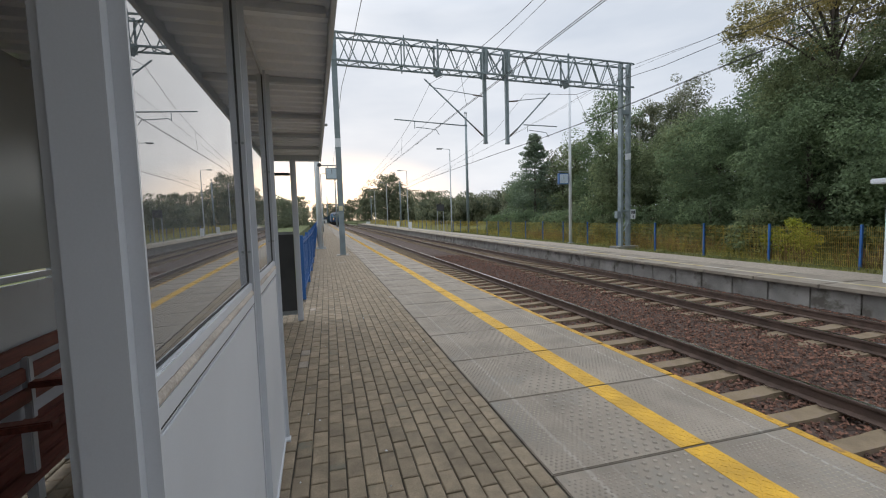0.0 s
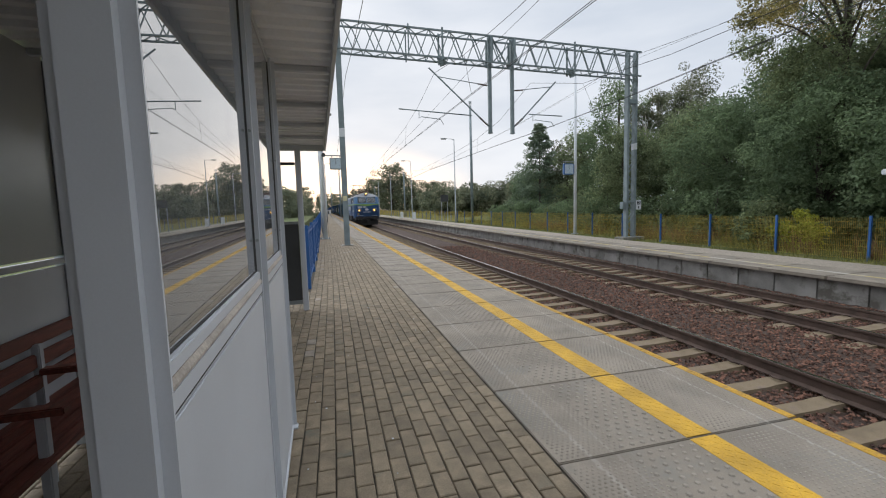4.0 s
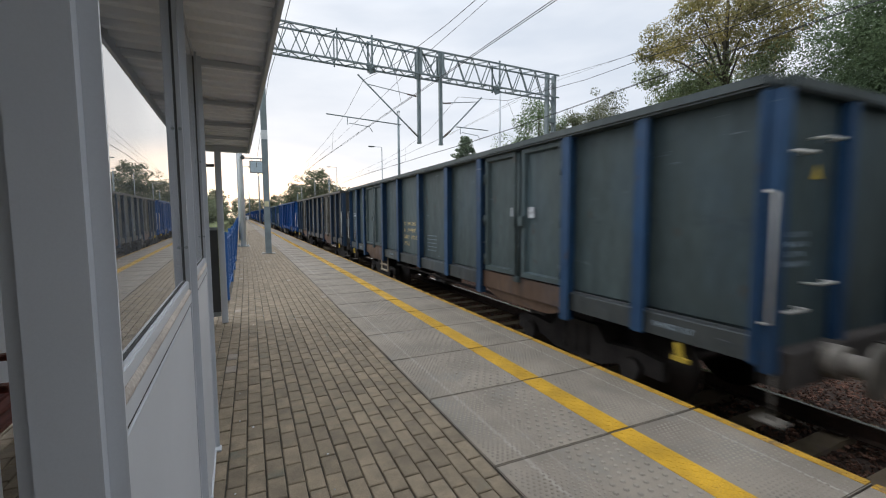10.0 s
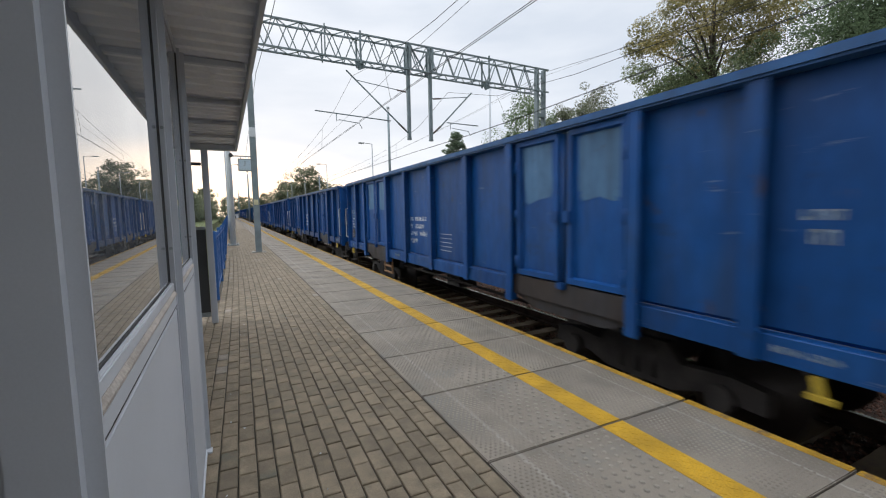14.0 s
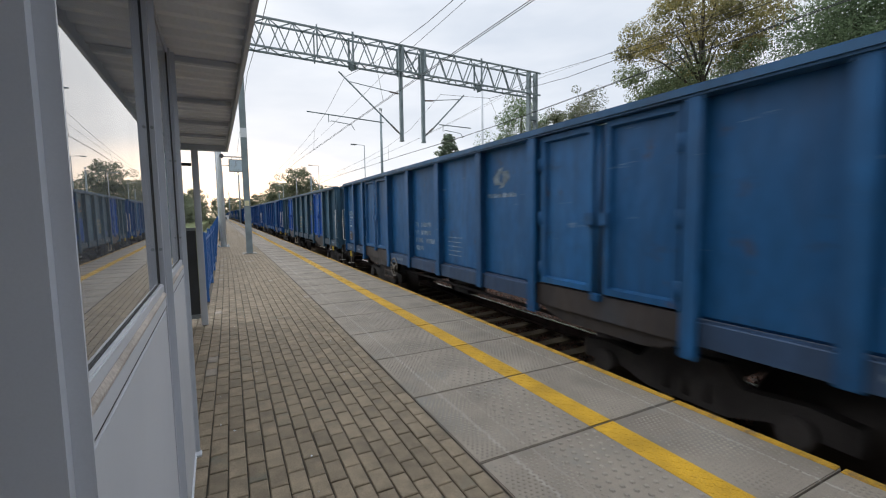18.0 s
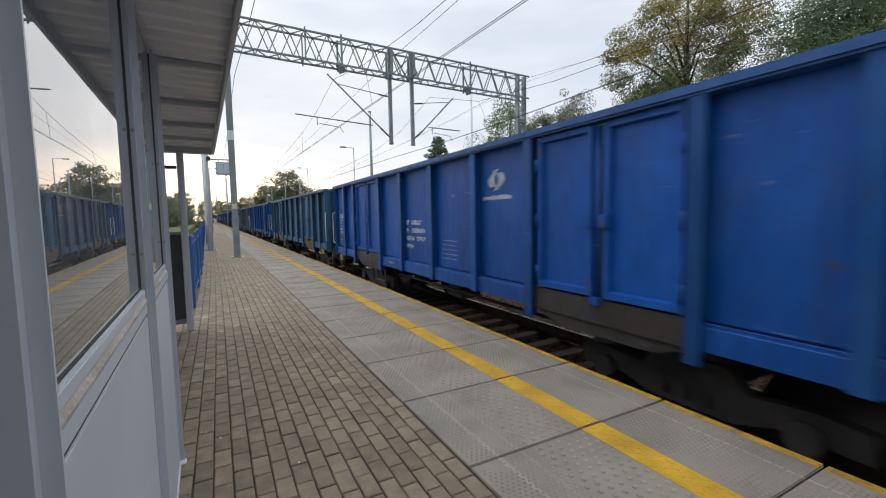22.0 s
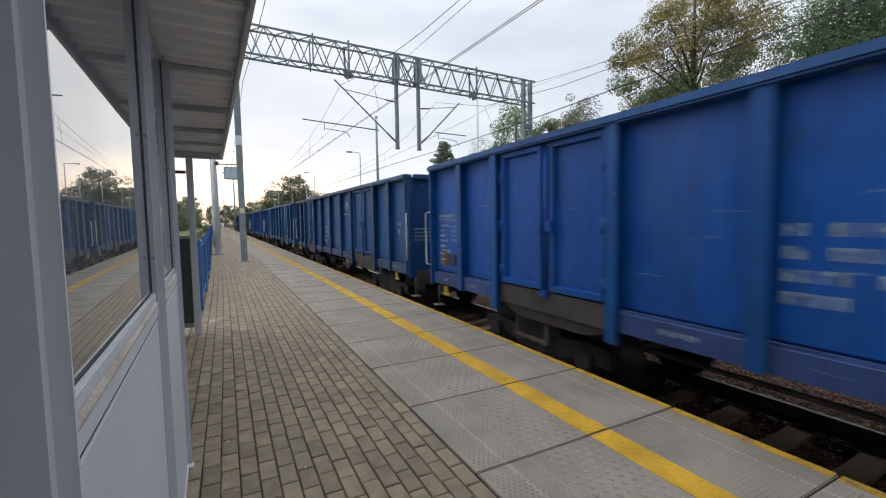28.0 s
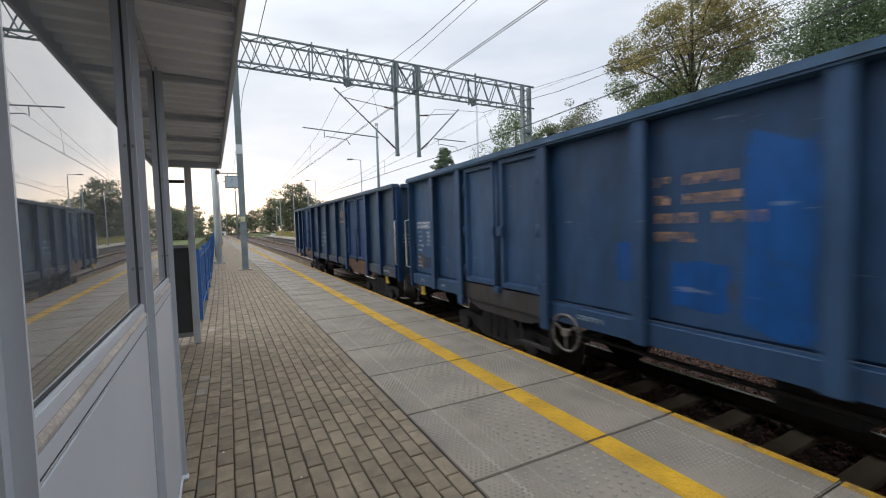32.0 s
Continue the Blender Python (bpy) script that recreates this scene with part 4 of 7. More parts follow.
FRAME = mat("dirty_underframe", (0.050, 0.043, 0.039), 0.85, 0.1, var=0.35, scale=3, fine=40, bump=0.2)
RUSTY = mat("rusty_sill_beam", (0.078, 0.055, 0.042), 0.85, var=0.4, scale=2.5, fine=30, bump=0.25, dirt=(0.06, 0.05, 0.045), dscale=1.5, dcut=0.5)
WHEELM = mat("wheel_steel", (0.07, 0.06, 0.055), 0.5, 0.7, var=0.2, bump=0.05)
STENCIL = mat("faded_white_stencil", (0.46, 0.48, 0.50), 0.7, var=0.3, scale=9, fine=60, fvar=0.3, bump=0)
STENCIL_Y = mat("faded_yellow_stencil", (0.42, 0.33, 0.16), 0.7, var=0.4, scale=9, fine=60, fvar=0.3, bump=0)
STENCIL_O = mat("faded_orange_stencil", (0.32, 0.185, 0.11), 0.7, var=0.4, scale=9, fine=60, fvar=0.3, bump=0)
STENCIL_D = mat("worn_pale_stencil", (0.20, 0.25, 0.29), 0.7, var=0.5, scale=9, fine=60, fvar=0.3, bump=0)
DULLSTEEL = mat("worn_dull_steel", (0.19, 0.17, 0.145), 0.6, 0.2, var=0.3, scale=8, bump=0.1)
HANDRAIL = mat("pale_handrail", (0.55, 0.54, 0.50), 0.6, var=0.2, bump=0.05)
STEPTAN = mat("tan_step_paint", (0.34, 0.28, 0.20), 0.7, var=0.3, bump=0.1)
YELPART = mat("yellow_valve_paint", (0.48, 0.34, 0.04), 0.6, bump=0.05)
ORANGE = mat("orange_brown_step", (0.30, 0.17, 0.08), 0.75, var=0.3, bump=0.1)
W_LEN, W_HALF = 13.28, 1.57
W_BOT, W_TOP = 1.08, 3.10


def build_wagon():
    """An open high-sided bogie wagon: origin on the rail top, its leading end at y = -W_LEN, its trailing end at y = 0."""
    root = empty("open_wagon")
    paint = []

    def P(name, bm, m=PAINT, parent=None, label=""):
        ob = part(name, bm, m, parent or root, label)
        if m is PAINT:
            paint.append(ob)
        return ob

    cuts = [0.0, 1.05, 2.03, 4.02, 5.27, 6.64, 8.03, 9.26, 11.25, 12.25, W_LEN]
    doors = (2, 7)
    for s in (-1, 1):
        for i, (a, b) in enumerate(zip(cuts, cuts[1:])):
            if i in doors:
                mid = -(a + b) / 2
                xs = sorted((s * (W_HALF - 0.16), s * (W_HALF - 0.06)))
                bm = boxed(*xs, -b, -a, 1.02, 1.275, bevel=0.008)
                P("door_sill", bm)
                if s < 0:
                    # lower flange, its ends curving up behind the posts
                    low = [(-b + 0.06 + (b - a - 0.12) * k / 16, 1.015 - 0.13 * min(1.0, math.sin(math.pi * min(k, 16 - k) / 8) if min(k, 16 - k) < 4 else 1.0)) for k in range(17)]
                    bm = bmesh.new()
                    near = [bm.verts.new((-W_HALF + 0.10, y_, z_)) for y_, z_ in low + [(low[-1][0], 1.018), (low[0][0], 1.018)]]
                    back = [bm.verts.new((-W_HALF + 0.17, v.co.y, v.co.z)) for v in near]
                    bm.faces.new(near)
                    bm.faces.new(back[::-1])
                    for k in range(len(near)):
                        j = (k + 1) % len(near)
                        bm.faces.new((near[j], near[k], back[k], back[j]))
                    bmesh.ops.recalc_face_normals(bm, faces=bm.faces[:])
                    P("sill_flange", bm)
                    # added dark sheet that stands in for the shade in the door gaps
                    P("door_backing", boxed(-W_HALF + 0.17, -W_HALF + 0.19, -b, -a, 1.27, W_TOP - 0.09), FRAME)
                for q, (d0, d1) in enumerate(((-b + 0.125, mid - 0.075), (mid + 0.075, -a - 0.125))):
                    xs = sorted((s * (W_HALF - 0.15), s * (W_HALF - 0.045)))
                    bm = boxed(*xs, d0, d1, 1.30, W_TOP - 0.095)
                    bm.normal_update()
                    face = [f for f in bm.faces if f.normal.x * s > 0.9]
                    bmesh.ops.inset_region(bm, faces=face, thickness=0.085, depth=0)
                    bmesh.ops.inset_region(bm, faces=face, thickness=0.022, depth=-0.055)
                    door = P("door", bm)
                    if s > 0:
                        continue
                    for z in (1.46, 2.06, 2.68):
                        hb = bmesh.new()
                        disc(hb, (s * (W_HALF - 0.04), (d0 if q == 0 else d1), z - 0.08), 0.02, (0, 0, 1), 0.16, 8)
                        P("hinge", hb, PAINT, door)
                    hb = bmesh.new()
                    yl = d1 - 0.02 if q == 0 else d0 + 0.02
                    box(hb, *sorted((s * (W_HALF - 0.05), s * (W_HALF - 0.005))), yl - 0.055, yl + 0.055, 1.99, 2.12, bevel=0.008)
                    P("latch", hb, PAINT, door)
                if s > 0:
                    continue
                lock = bmesh.new()
                tube(lock, [(s * (W_HALF - 0.06), mid, 1.22), (s * (W_HALF - 0.06), mid, W_TOP - 0.12)], 0.024, 6)
                P("lock_bar", lock)
                lock = bmesh.new()
                box(lock, *sorted((s * W_HALF, s * (W_HALF - 0.06))), mid - 0.06, mid + 0.06, 1.22, 1.30, bevel=0.01)
                P("door_lock", lock)
            else:
                bm = bmesh.new()
                sweep(bm, [(s * (W_HALF + d), z) for d, z in ((-0.15, 1.245 if s < 0 else 1.04), (-0.12, 1.275 if s < 0 else 1.04), (-0.12, W_TOP - 0.06), (-0.15, W_TOP - 0.06))], -b, -a)
                P("side_panel", bm)
                if s > 0:
                    continue
                bm = bmesh.new()
                sweep(bm, [(s * (W_HALF + d), z) for d, z in ((-0.16, 1.04), (-0.045, 1.04), (-0.045, 1.23), (-0.052, 1.237), (-0.16, 1.24))], -b, -a)
                P("side_sill", bm)
        for c in cuts:
            w = 0.07 if 0 < c < W_LEN else 0.05
            y0, y1 = -min(W_LEN, c + w), -max(0.0, c - w)
            big = c in (2.03, 4.02, 9.26, 11.25)
            bm = bmesh.new()
            x0, x1 = (W_HALF - 0.12, W_HALF + (0.012 if big else 0.0)) if s > 0 else (-W_HALF - (0.012 if big else 0.0), -W_HALF + 0.12)
            zb = W_BOT - (0.16 if big else 0.05)
            if 0 < c < W_LEN:
                # web and flange of an open section
                xf = sorted((s * (W_HALF - 0.022), x1 if s > 0 else x0))
                xw = sorted((s * (W_HALF - 0.12), s * (W_HALF - 0.021)))
                box(bm, *xf, y0, y1, zb, W_TOP - 0.06, bevel=0.006)
                box(bm, *xw, -c - 0.022, -c + 0.022, zb, W_TOP - 0.06)
            else:
                box(bm, x0, x1, y0, y1, zb, W_TOP - 0.06, bevel=0.012)
            P("side_post", bm)
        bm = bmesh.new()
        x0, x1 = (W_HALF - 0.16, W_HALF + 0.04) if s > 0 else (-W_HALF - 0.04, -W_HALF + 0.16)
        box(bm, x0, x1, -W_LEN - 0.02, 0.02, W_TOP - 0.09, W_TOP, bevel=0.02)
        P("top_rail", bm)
    for y in (0.0, -W_LEN):
        inn = -1 if y == 0 else 1
        bm = bmesh.new()
        box(bm, -W_HALF + 0.05, W_HALF - 0.05, min(y, y + inn * 0.04), max(y, y + inn * 0.04), W_BOT, W_TOP - 0.06)
        P("end_wall", bm)
        ym, yn = sorted((y, y - inn * 0.09))
        for x in (-W_HALF + 0.1, -0.55, 0.55, W_HALF - 0.1):
            P("end_stiffener", boxed(x - 0.06, x + 0.06, ym, yn, W_BOT - 0.1, W_TOP - 0.1015, bevel=0.008))
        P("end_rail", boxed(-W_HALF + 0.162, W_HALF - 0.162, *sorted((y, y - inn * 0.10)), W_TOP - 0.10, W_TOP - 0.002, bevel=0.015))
        P("headstock", boxed(-1.35, 1.35, min(y + inn * 0.1, y - inn * 0.13), max(y + inn * 0.1, y - inn * 0.13), 0.84, 1.12, bevel=0.01), FRAME)
        for bx in (-0.875, 0.875):
            bm = bmesh.new()
            o = -inn
            disc(bm, (bx, y + o * 0.10, 1.02), 0.085, (0, o, 0), 0.34, 12)
            disc(bm, (bx, y + o * 0.10, 1.02), 0.13, (0, o, 0), 0.16, 14)
            disc(bm, (bx, y + o * 0.42, 1.02), 0.20, (0, o, 0), 0.045, 18)
            P("buffer", bm, DULLSTEEL)
        bm = bmesh.new()
        o = -inn
        beam(bm, (0, y + o * 0.05, 1.0), (0, y + o * 0.5, 1.0), 0.09)
        beam(bm, (0, y + o * 0.42, 1.0), (0, y + o * 0.5, 0.72), 0.05)
        P("coupling", bm, FRAME)
        for s in (-1, 1):
            bm = bmesh.new()
            x = s * (W_HALF - 0.02)
            tube(bm, [(x, y - inn * 0.02, 1.35), (x + s * 0.05, y - inn * 0.10, 1.37), (x + s * 0.05, y - inn * 0.10, 2.28), (x, y - inn * 0.02, 2.30)], 0.014, 6)
            P("handrail", bm, HANDRAIL)
            bm = bmesh.new()
            tube(bm, [(x - s * 0.16, y - inn * 0.04, 1.0), (x - s * 0.16, y - inn * 0.04, 0.60)], 0.012, 6)
            hanger = P("shunter_step", bm, DULLSTEEL)
            bm = bmesh.new()
            box(bm, *sorted((x - s * 0.08, x - s * 0.25)), *sorted((y - inn * 0.13, y + inn * 0.05)), 0.59, 0.605, bevel=0.004)
            P("step_tread", bm, DULLSTEEL, hanger)
            if s > 0:
                continue
            bm = bmesh.new()
            yy = y + inn * 0.58
            beam(bm, (s * (W_HALF - 0.02), yy, 0.90), (s * (W_HALF - 0.02), yy + 0.03, 1.03), 0.05, 0.04)
            beam(bm, (s * (W_HALF - 0.02), yy - 0.07, 0.895), (s * (W_HALF - 0.02), yy + 0.07, 0.895), 0.04, 0.035)
            P("brake_lever", bm, YELPART)
        bm = bmesh.new()
        for z in (1.30, 1.62, 1.94, 2.26, 2.58):
            tube(bm, [(0.75, y - inn * 0.13, z), (1.2, y - inn * 0.13, z)], 0.012, 5)
        P("end_ladder", bm, HANDRAIL)
    P("floor", boxed(-W_HALF + 0.1, W_HALF - 0.1, -W_LEN + 0.05, -0.05, W_BOT + 0.06, W_BOT + 0.12), FRAME)
    for x in (-0.3, 0.3, -1.05, 1.05):
        P("frame_beam", boxed(x - 0.07, x + 0.07, -W_LEN + 0.1, -0.1, 0.98, 1.13, bevel=0.006), FRAME)
    bm = bmesh.new()
    tube(bm, [(0.5, -7.6, 0.72), (0.5, -6.2, 0.72)], 0.19, 14)
    P("air_tank", bm, FRAME)
    P("brake_box", boxed(-0.9, -0.5, -6.6, -6.0, 0.6, 0.86, bevel=0.02), FRAME)
    bm = bmesh.new()
    tube(bm, [(-1.1, -W_LEN + 3.9, 0.80), (-1.1, -3.9, 0.80)], 0.025, 6)
    P("brake_rod", bm, FRAME)
    x = -W_HALF + 0.12
    P("label_holder", boxed(x - 0.02, x, -0.76, -0.47, 1.38, 1.58, bevel=0.004), PAINT)
    P("label_plate", boxed(x - 0.006, x, -0.45, -0.17, 1.35, 1.62, bevel=0.002), RUSTY)
    # bogies
    for yc in (-2.35, -W_LEN + 2.35):
        bog = empty("bogie")
        bog.parent = root
        bm = bmesh.new()
        for s in (-1, 1):
            x = s * 1.02
            prof = [(-1.25, 0.42), (-1.25, 0.62), (-0.95, 0.66), (-0.5, 0.62), (-0.35, 0.80), (0.35, 0.80), (0.5, 0.62), (0.95, 0.66), (1.25, 0.62), (1.25, 0.42), (0.7, 0.44), (0.4, 0.34), (-0.4, 0.34), (-0.7, 0.44)]
            f = [[bm.verts.new((x + d, yc + py, pz)) for py, pz in prof] for d in (-0.06, 0.06)]
            bm.faces.new(f[0])
            bm.faces.new(f[1][::-1])
            for i in range(len(prof)):
                j = (i + 1) % len(prof)
                bm.faces.new((f[0][i], f[1][i], f[1][j], f[0][j]))
            for q in (-0.9, 0.9):
                disc(bm, (x + s * 0.05, yc + q, 0.46), 0.12, (s, 0, 0), 0.10, 12)
            for q in (-0.2, 0.0, 0.2):
                disc(bm, (x, yc + q, 0.40), 0.075, (0, 0, 1), 0.34, 10)
        box(bm, -1.0, 1.0, yc - 0.2, yc + 0.2, 0.5, 0.86)
        bmesh.ops.recalc_face_normals(bm, faces=bm.faces)
        part("bogie_frame", bm, FRAME, bog)
        for q in (-0.9, 0.9):
            bm = bmesh.new()
            xr = [(-0.98, 0.085), (-0.83, 0.085), (-0.829, 0.46), (-0.70, 0.46), (-0.699, 0.49), (-0.66, 0.49), (-0.659, 0.085)]
            xr += [(-a, b) for a, b in reversed(xr)]
            tube(bm, [(a, yc + q, 0.46) for a, b in xr], [b for a, b in xr], 24)
            part("wheelset", bm, WHEELM, bog)
    return root


BLUE, BRIGHT, TEAL, SLATE, OLIVE, GREEN, MID, NAVY = (0.005, 0.068, 0.245), (0.004, 0.070, 0.305), (0.042, 0.098, 0.148), (0.040, 0.066, 0.098), (0.094, 0.088, 0.074), (0.027, 0.066, 0.064), (0.013, 0.086, 0.215), (0.012, 0.044, 0.122)
DULL, FADED, SOOT = (0.010, 0.058, 0.175), (0.075, 0.175, 0.31), (0.058, 0.052, 0.050)
WORN, GREYBLUE = (0.045, 0.112, 0.205), (0.064, 0.088, 0.090)
# colour of body, doors and posts of each wagon, from the locomotive back
ROYAL, GREYOLIVE, DUSK, CHALK = (0.006, 0.078, 0.27), (0.082, 0.086, 0.080), (0.028, 0.068, 0.142), (0.024, 0.082, 0.162)
LIVERY = [(TEAL, TEAL, TEAL), (WORN, (0.026, 0.095, 0.22), WORN), (GREEN, GREEN, GREEN), (GREYBLUE, GREYBLUE, (0.022, 0.062, 0.135)), (OLIVE, OLIVE, (0.030, 0.056, 0.100)), (BRIGHT, BLUE, BLUE), (TEAL, BRIGHT, TEAL), (SLATE, SLATE, SLATE),
          (BLUE, BLUE, BLUE), (BLUE, BLUE, BLUE), (BLUE, BLUE, BLUE), (BRIGHT, BRIGHT, BLUE), (BRIGHT, BRIGHT, BRIGHT), (MID, MID, MID), (TEAL, BRIGHT, TEAL), (MID, MID, BLUE),
          (BLUE, BLUE, BLUE), (BRIGHT, BRIGHT, BRIGHT), (BRIGHT, BRIGHT, BLUE), (CHALK, CHALK, CHALK), (BLUE, BLUE, BLUE), (TEAL, OLIVE, TEAL), (BLUE, BLUE, BLUE), (MID, MID, MID),
          (MID, MID, BLUE), (BRIGHT, BRIGHT, BLUE), (DULL, DULL, DULL), (MID, MID, MID), (ROYAL, ROYAL, ROYAL), (GREYOLIVE, GREYOLIVE, (0.030, 0.058, 0.100)), (DUSK, DUSK, DUSK), (SLATE, NAVY, NAVY)]
WORDS = {DUSK: "dusky grey-blue", CHALK: "chalky weathered blue", DULL: "dull dark blue", ROYAL: "clear blue", GREYOLIVE: "dull grey-green", SLATE: "slate-blue", OLIVE: "grey-olive", GREEN: "dark green", TEAL: "faded teal", BLUE: "blue", BRIGHT: "bright blue", MID: "weathered blue", NAVY: "dark navy blue", WORN: "worn steel-blue", GREYBLUE: "faded grey-blue"}
# what sets each wagon apart: company mark, hand wheel (t by the trailing door, l by the leading door), step colour, lettering colour, lettering height
TRAITS = ["- t b y", "- - o -", "L - d w", "- - w y", "o t d d", "- t w w", "- - w y", "- - - o", "- - o w", "- t b w", "- - d w",
          "- t d w", "w t w w", "d t b d", "o - w y", "d t b d", "w l b w", "w t b w", "w - b w", "o t b d", "w l o w", "o l o y",
          "d l b w", "w - b w", "w l b w", "w l b d", "d l b d", "d l b d", "w l b w", "o t d o", "o t d o", "o - d d"]


# newer or older paint over the side: along, height, length, height of the area, colour, depth behind the panel
PATCHES = {8: [(-2.50, 2.62, 0.60, 0.80, FADED, -0.021), (-3.52, 2.62, 0.60, 0.80, FADED, -0.021), (-9.76, 2.62, 0.58, 0.80, FADED, -0.021), (-10.75, 2.62, 0.58, 0.80, FADED, -0.021)],
           14: [(-8.65, 1.72, 1.0, 0.82, BRIGHT, 0.0), (-4.65, 1.42, 0.9, 0.22, BRIGHT, 0.0)],
           0: [(-5.95, 1.42, 0.7, 0.2, BLUE, 0.0)],
           29: [(-4.72, 1.62, 0.5, 0.2, ROYAL, 0.0), (-6.15, 1.55, 0.46, 0.42, ROYAL, 0.0), (-4.55, 2.45, 0.3, 0.22, DULL, 0.0), (-4.85, 2.75, 0.22, 0.3, DULL, 0.0), (-6.0, 2.75, 0.3, 0.4, DULL, 0.0)],
           30: [(-6.30, 2.0, 0.46, 1.5, ROYAL, 0.0), (-5.75, 1.6, 0.5, 0.4, BLUE, 0.0), (-5.05, 1.75, 0.22, 0.4, BLUE, 0.0)]}


def letters(bm, x, y, z, n, h, rng, w=None):
    """A word of n strokes in relief paint, too small to read, running from y towards the leading end."""
    w = w or h * 0.55
    for k in range(n):
        y0 = y - k * w * 1.6
        z0 = z + (h * 0.3 if rng.random() < 0.15 else 0)
        if rng.random() < 0.5:
            box(bm, x - 0.003, x, y0 - w * 0.3, y0, z0, z + h)
            box(bm, x - 0.003, x, y0 - w, y0 - w * 0.7, z0, z + h)
            box(bm, x - 0.003, x, y0 - w * 0.7, y0 - w * 0.3, z + h * 0.8, z + h)
        else:
            box(bm, x - 0.003, x, y0 - w * 0.38, y0, z, z + h)
            box(bm, x - 0.003, x, y0 - w, y0 - w * 0.38, z + h * rng.choice((0.0, 0.35, 0.7)), z + h * rng.choice((0.3, 0.65, 1.0)) + h * 0.05)
    return y - n * w * 1.6


def dress_wagon(root, i, traits):
    """Lettering, company mark, hand wheel and step of one wagon, on its side towards the platform."""
    rng = random.Random(500 + i)
    mark, wheel, step, ink = traits.split()
    inks = {"w": STENCIL, "y": STENCIL_Y, "o": STENCIL_O, "d": STENCIL_D}
    x = -W_HALF + 0.12
    if ink != "-":
        y, z = -5.40 + rng.uniform(-0.05, 0.05), rng.uniform(1.86, 2.0)
        if i in (7, 30):
            z = 2.42
        for r in range(4):
            bm = bmesh.new()
            letters(bm, x, y, z - 0.155 * r, 2 if r < 2 else 5, 0.085, rng)
            if r < 3:
                letters(bm, x, y - (0.26 if r < 2 else 0.5), z - 0.155 * r, rng.choice((6, 7, 8)) if r < 2 else 5, 0.085, rng)
            tagged(part("stencil_text", bm, inks[ink], root), kind="stuff")
        bm = bmesh.new()
        yt = -6.85 - rng.uniform(0, 0.1)
        for k in range(5):
            box(bm, x - 0.003, x, yt - 0.46, yt, 1.42 + 0.075 * k, 1.43 + 0.075 * k)
        tagged(part("stencil_table", bm, inks[ink] if ink == "d" or rng.random() < 0.4 else STENCIL_D, root), kind="stuff")
    rise = {15: 0.46, 2: 0.12, 11: 0.0}.get(i, 0.08)
    for r in range(rng.choice((4, 5, 6))):
        bm = bmesh.new()
        letters(bm, x, -0.17 - rng.uniform(0, 0.06), 1.95 + rise - 0.088 * r, rng.choice((4, 7, 8)), 0.046, rng)
        tagged(part("stencil_text", bm, STENCIL if ink in "wd" and rng.random() < 0.5 else STENCIL_D, root), kind="stuff")
    bm = bmesh.new()
    for z in (2.12, 2.05):
        letters(bm, x, -0.16, z + rise, rng.choice((14, 17, 19)), 0.045, rng)
        box(bm, x - 0.003, x, -0.86, -0.14, z + rise - 0.018, z + rise - 0.012)
    tagged(part("stencil_text", bm, STENCIL_D if i % 3 else STENCIL, root), kind="stuff")
    bm = bmesh.new()
    for r in range(4):
        letters(bm, x, -0.60, 1.93 + rise - 0.075 * r, rng.choice((5, 6, 7)), 0.05, rng)
    tagged(part("stencil_text", bm, STENCIL_D, root), kind="stuff")
    bm = bmesh.new()
    for r in range(4):
        xx = -1.38
        for k in range(rng.choice((5, 7, 8))):
            box(bm, xx, xx + 0.035, -W_LEN - 0.003, -W_LEN, 1.96 - 0.075 * r, 2.0 - 0.075 * r)
            xx += 0.055
    tagged(part("stencil_text", bm, STENCIL_D, root), kind="stuff")
    bm = bmesh.new()
    letters(bm, -W_HALF + 0.045, -1.3, 1.11, 5, 0.045, rng)
    letters(bm, -W_HALF + 0.045, -0.45, 1.11, 3, 0.055, rng)
    for z in (1.38, 1.45, 1.55):
        letters(bm, x - 0.007, -0.18, z, rng.choice((4, 6, 7)), 0.035, rng)
    tagged(part("stencil_text", bm, STENCIL_D, root), kind="stuff")
    bm = bmesh.new()
    letters(bm, -W_HALF + 0.045, -12.4, 1.12, 9, 0.05, rng)
    letters(bm, -W_HALF + 0.045, -4.5, 1.12, 8, 0.05, rng)
    tagged(part("stencil_text", bm, STENCIL_D, root), kind="stuff")
    if mark in "wod":
        m = {"w": STENCIL, "o": STENCIL_O, "d": STENCIL_D}[mark]
        pts = [(0.05, -0.5), (0.48, -0.5), (0.62, -0.1), (0.2, 0.42), (-0.1, 0.5), (0.15, 0.1), (0.2, -0.2)]
        for sgn in (1, -1):
            bm = bmesh.new()
            bm.faces.new([bm.verts.new((x - 0.003, -8.46 - sgn * (p - 0.06) * 0.36, 2.61 - sgn * (q + 0.12) * 0.24)) for p, q in pts])
            bmesh.ops.solidify(bm, geom=bm.faces[:], thickness=0.002)
            part("company_mark", bm, m, root, "plain curved company mark")
        y = -8.14
        for k in range(9):
            part("company_bar", boxed(x - 0.003, x, y - 0.045, y, 2.345, 2.345 + rng.choice((0.045, 0.06))), m, root)
            y -= 0.075
    if mark == "L":
        for y in (-4.45, -5.55, -6.05, -6.95, -7.5, -8.3, -8.75):
            bm = bmesh.new()
            box(bm, x - 0.003, x, y - 0.10, y, 2.32, 2.72)
            box(bm, x - 0.003, x, y - 0.26, y - 0.10, 2.62, 2.72)
            box(bm, x - 0.003, x, y - 0.26, y - 0.10, 2.46, 2.53)
            part("company_bar", bm, STENCIL, root)
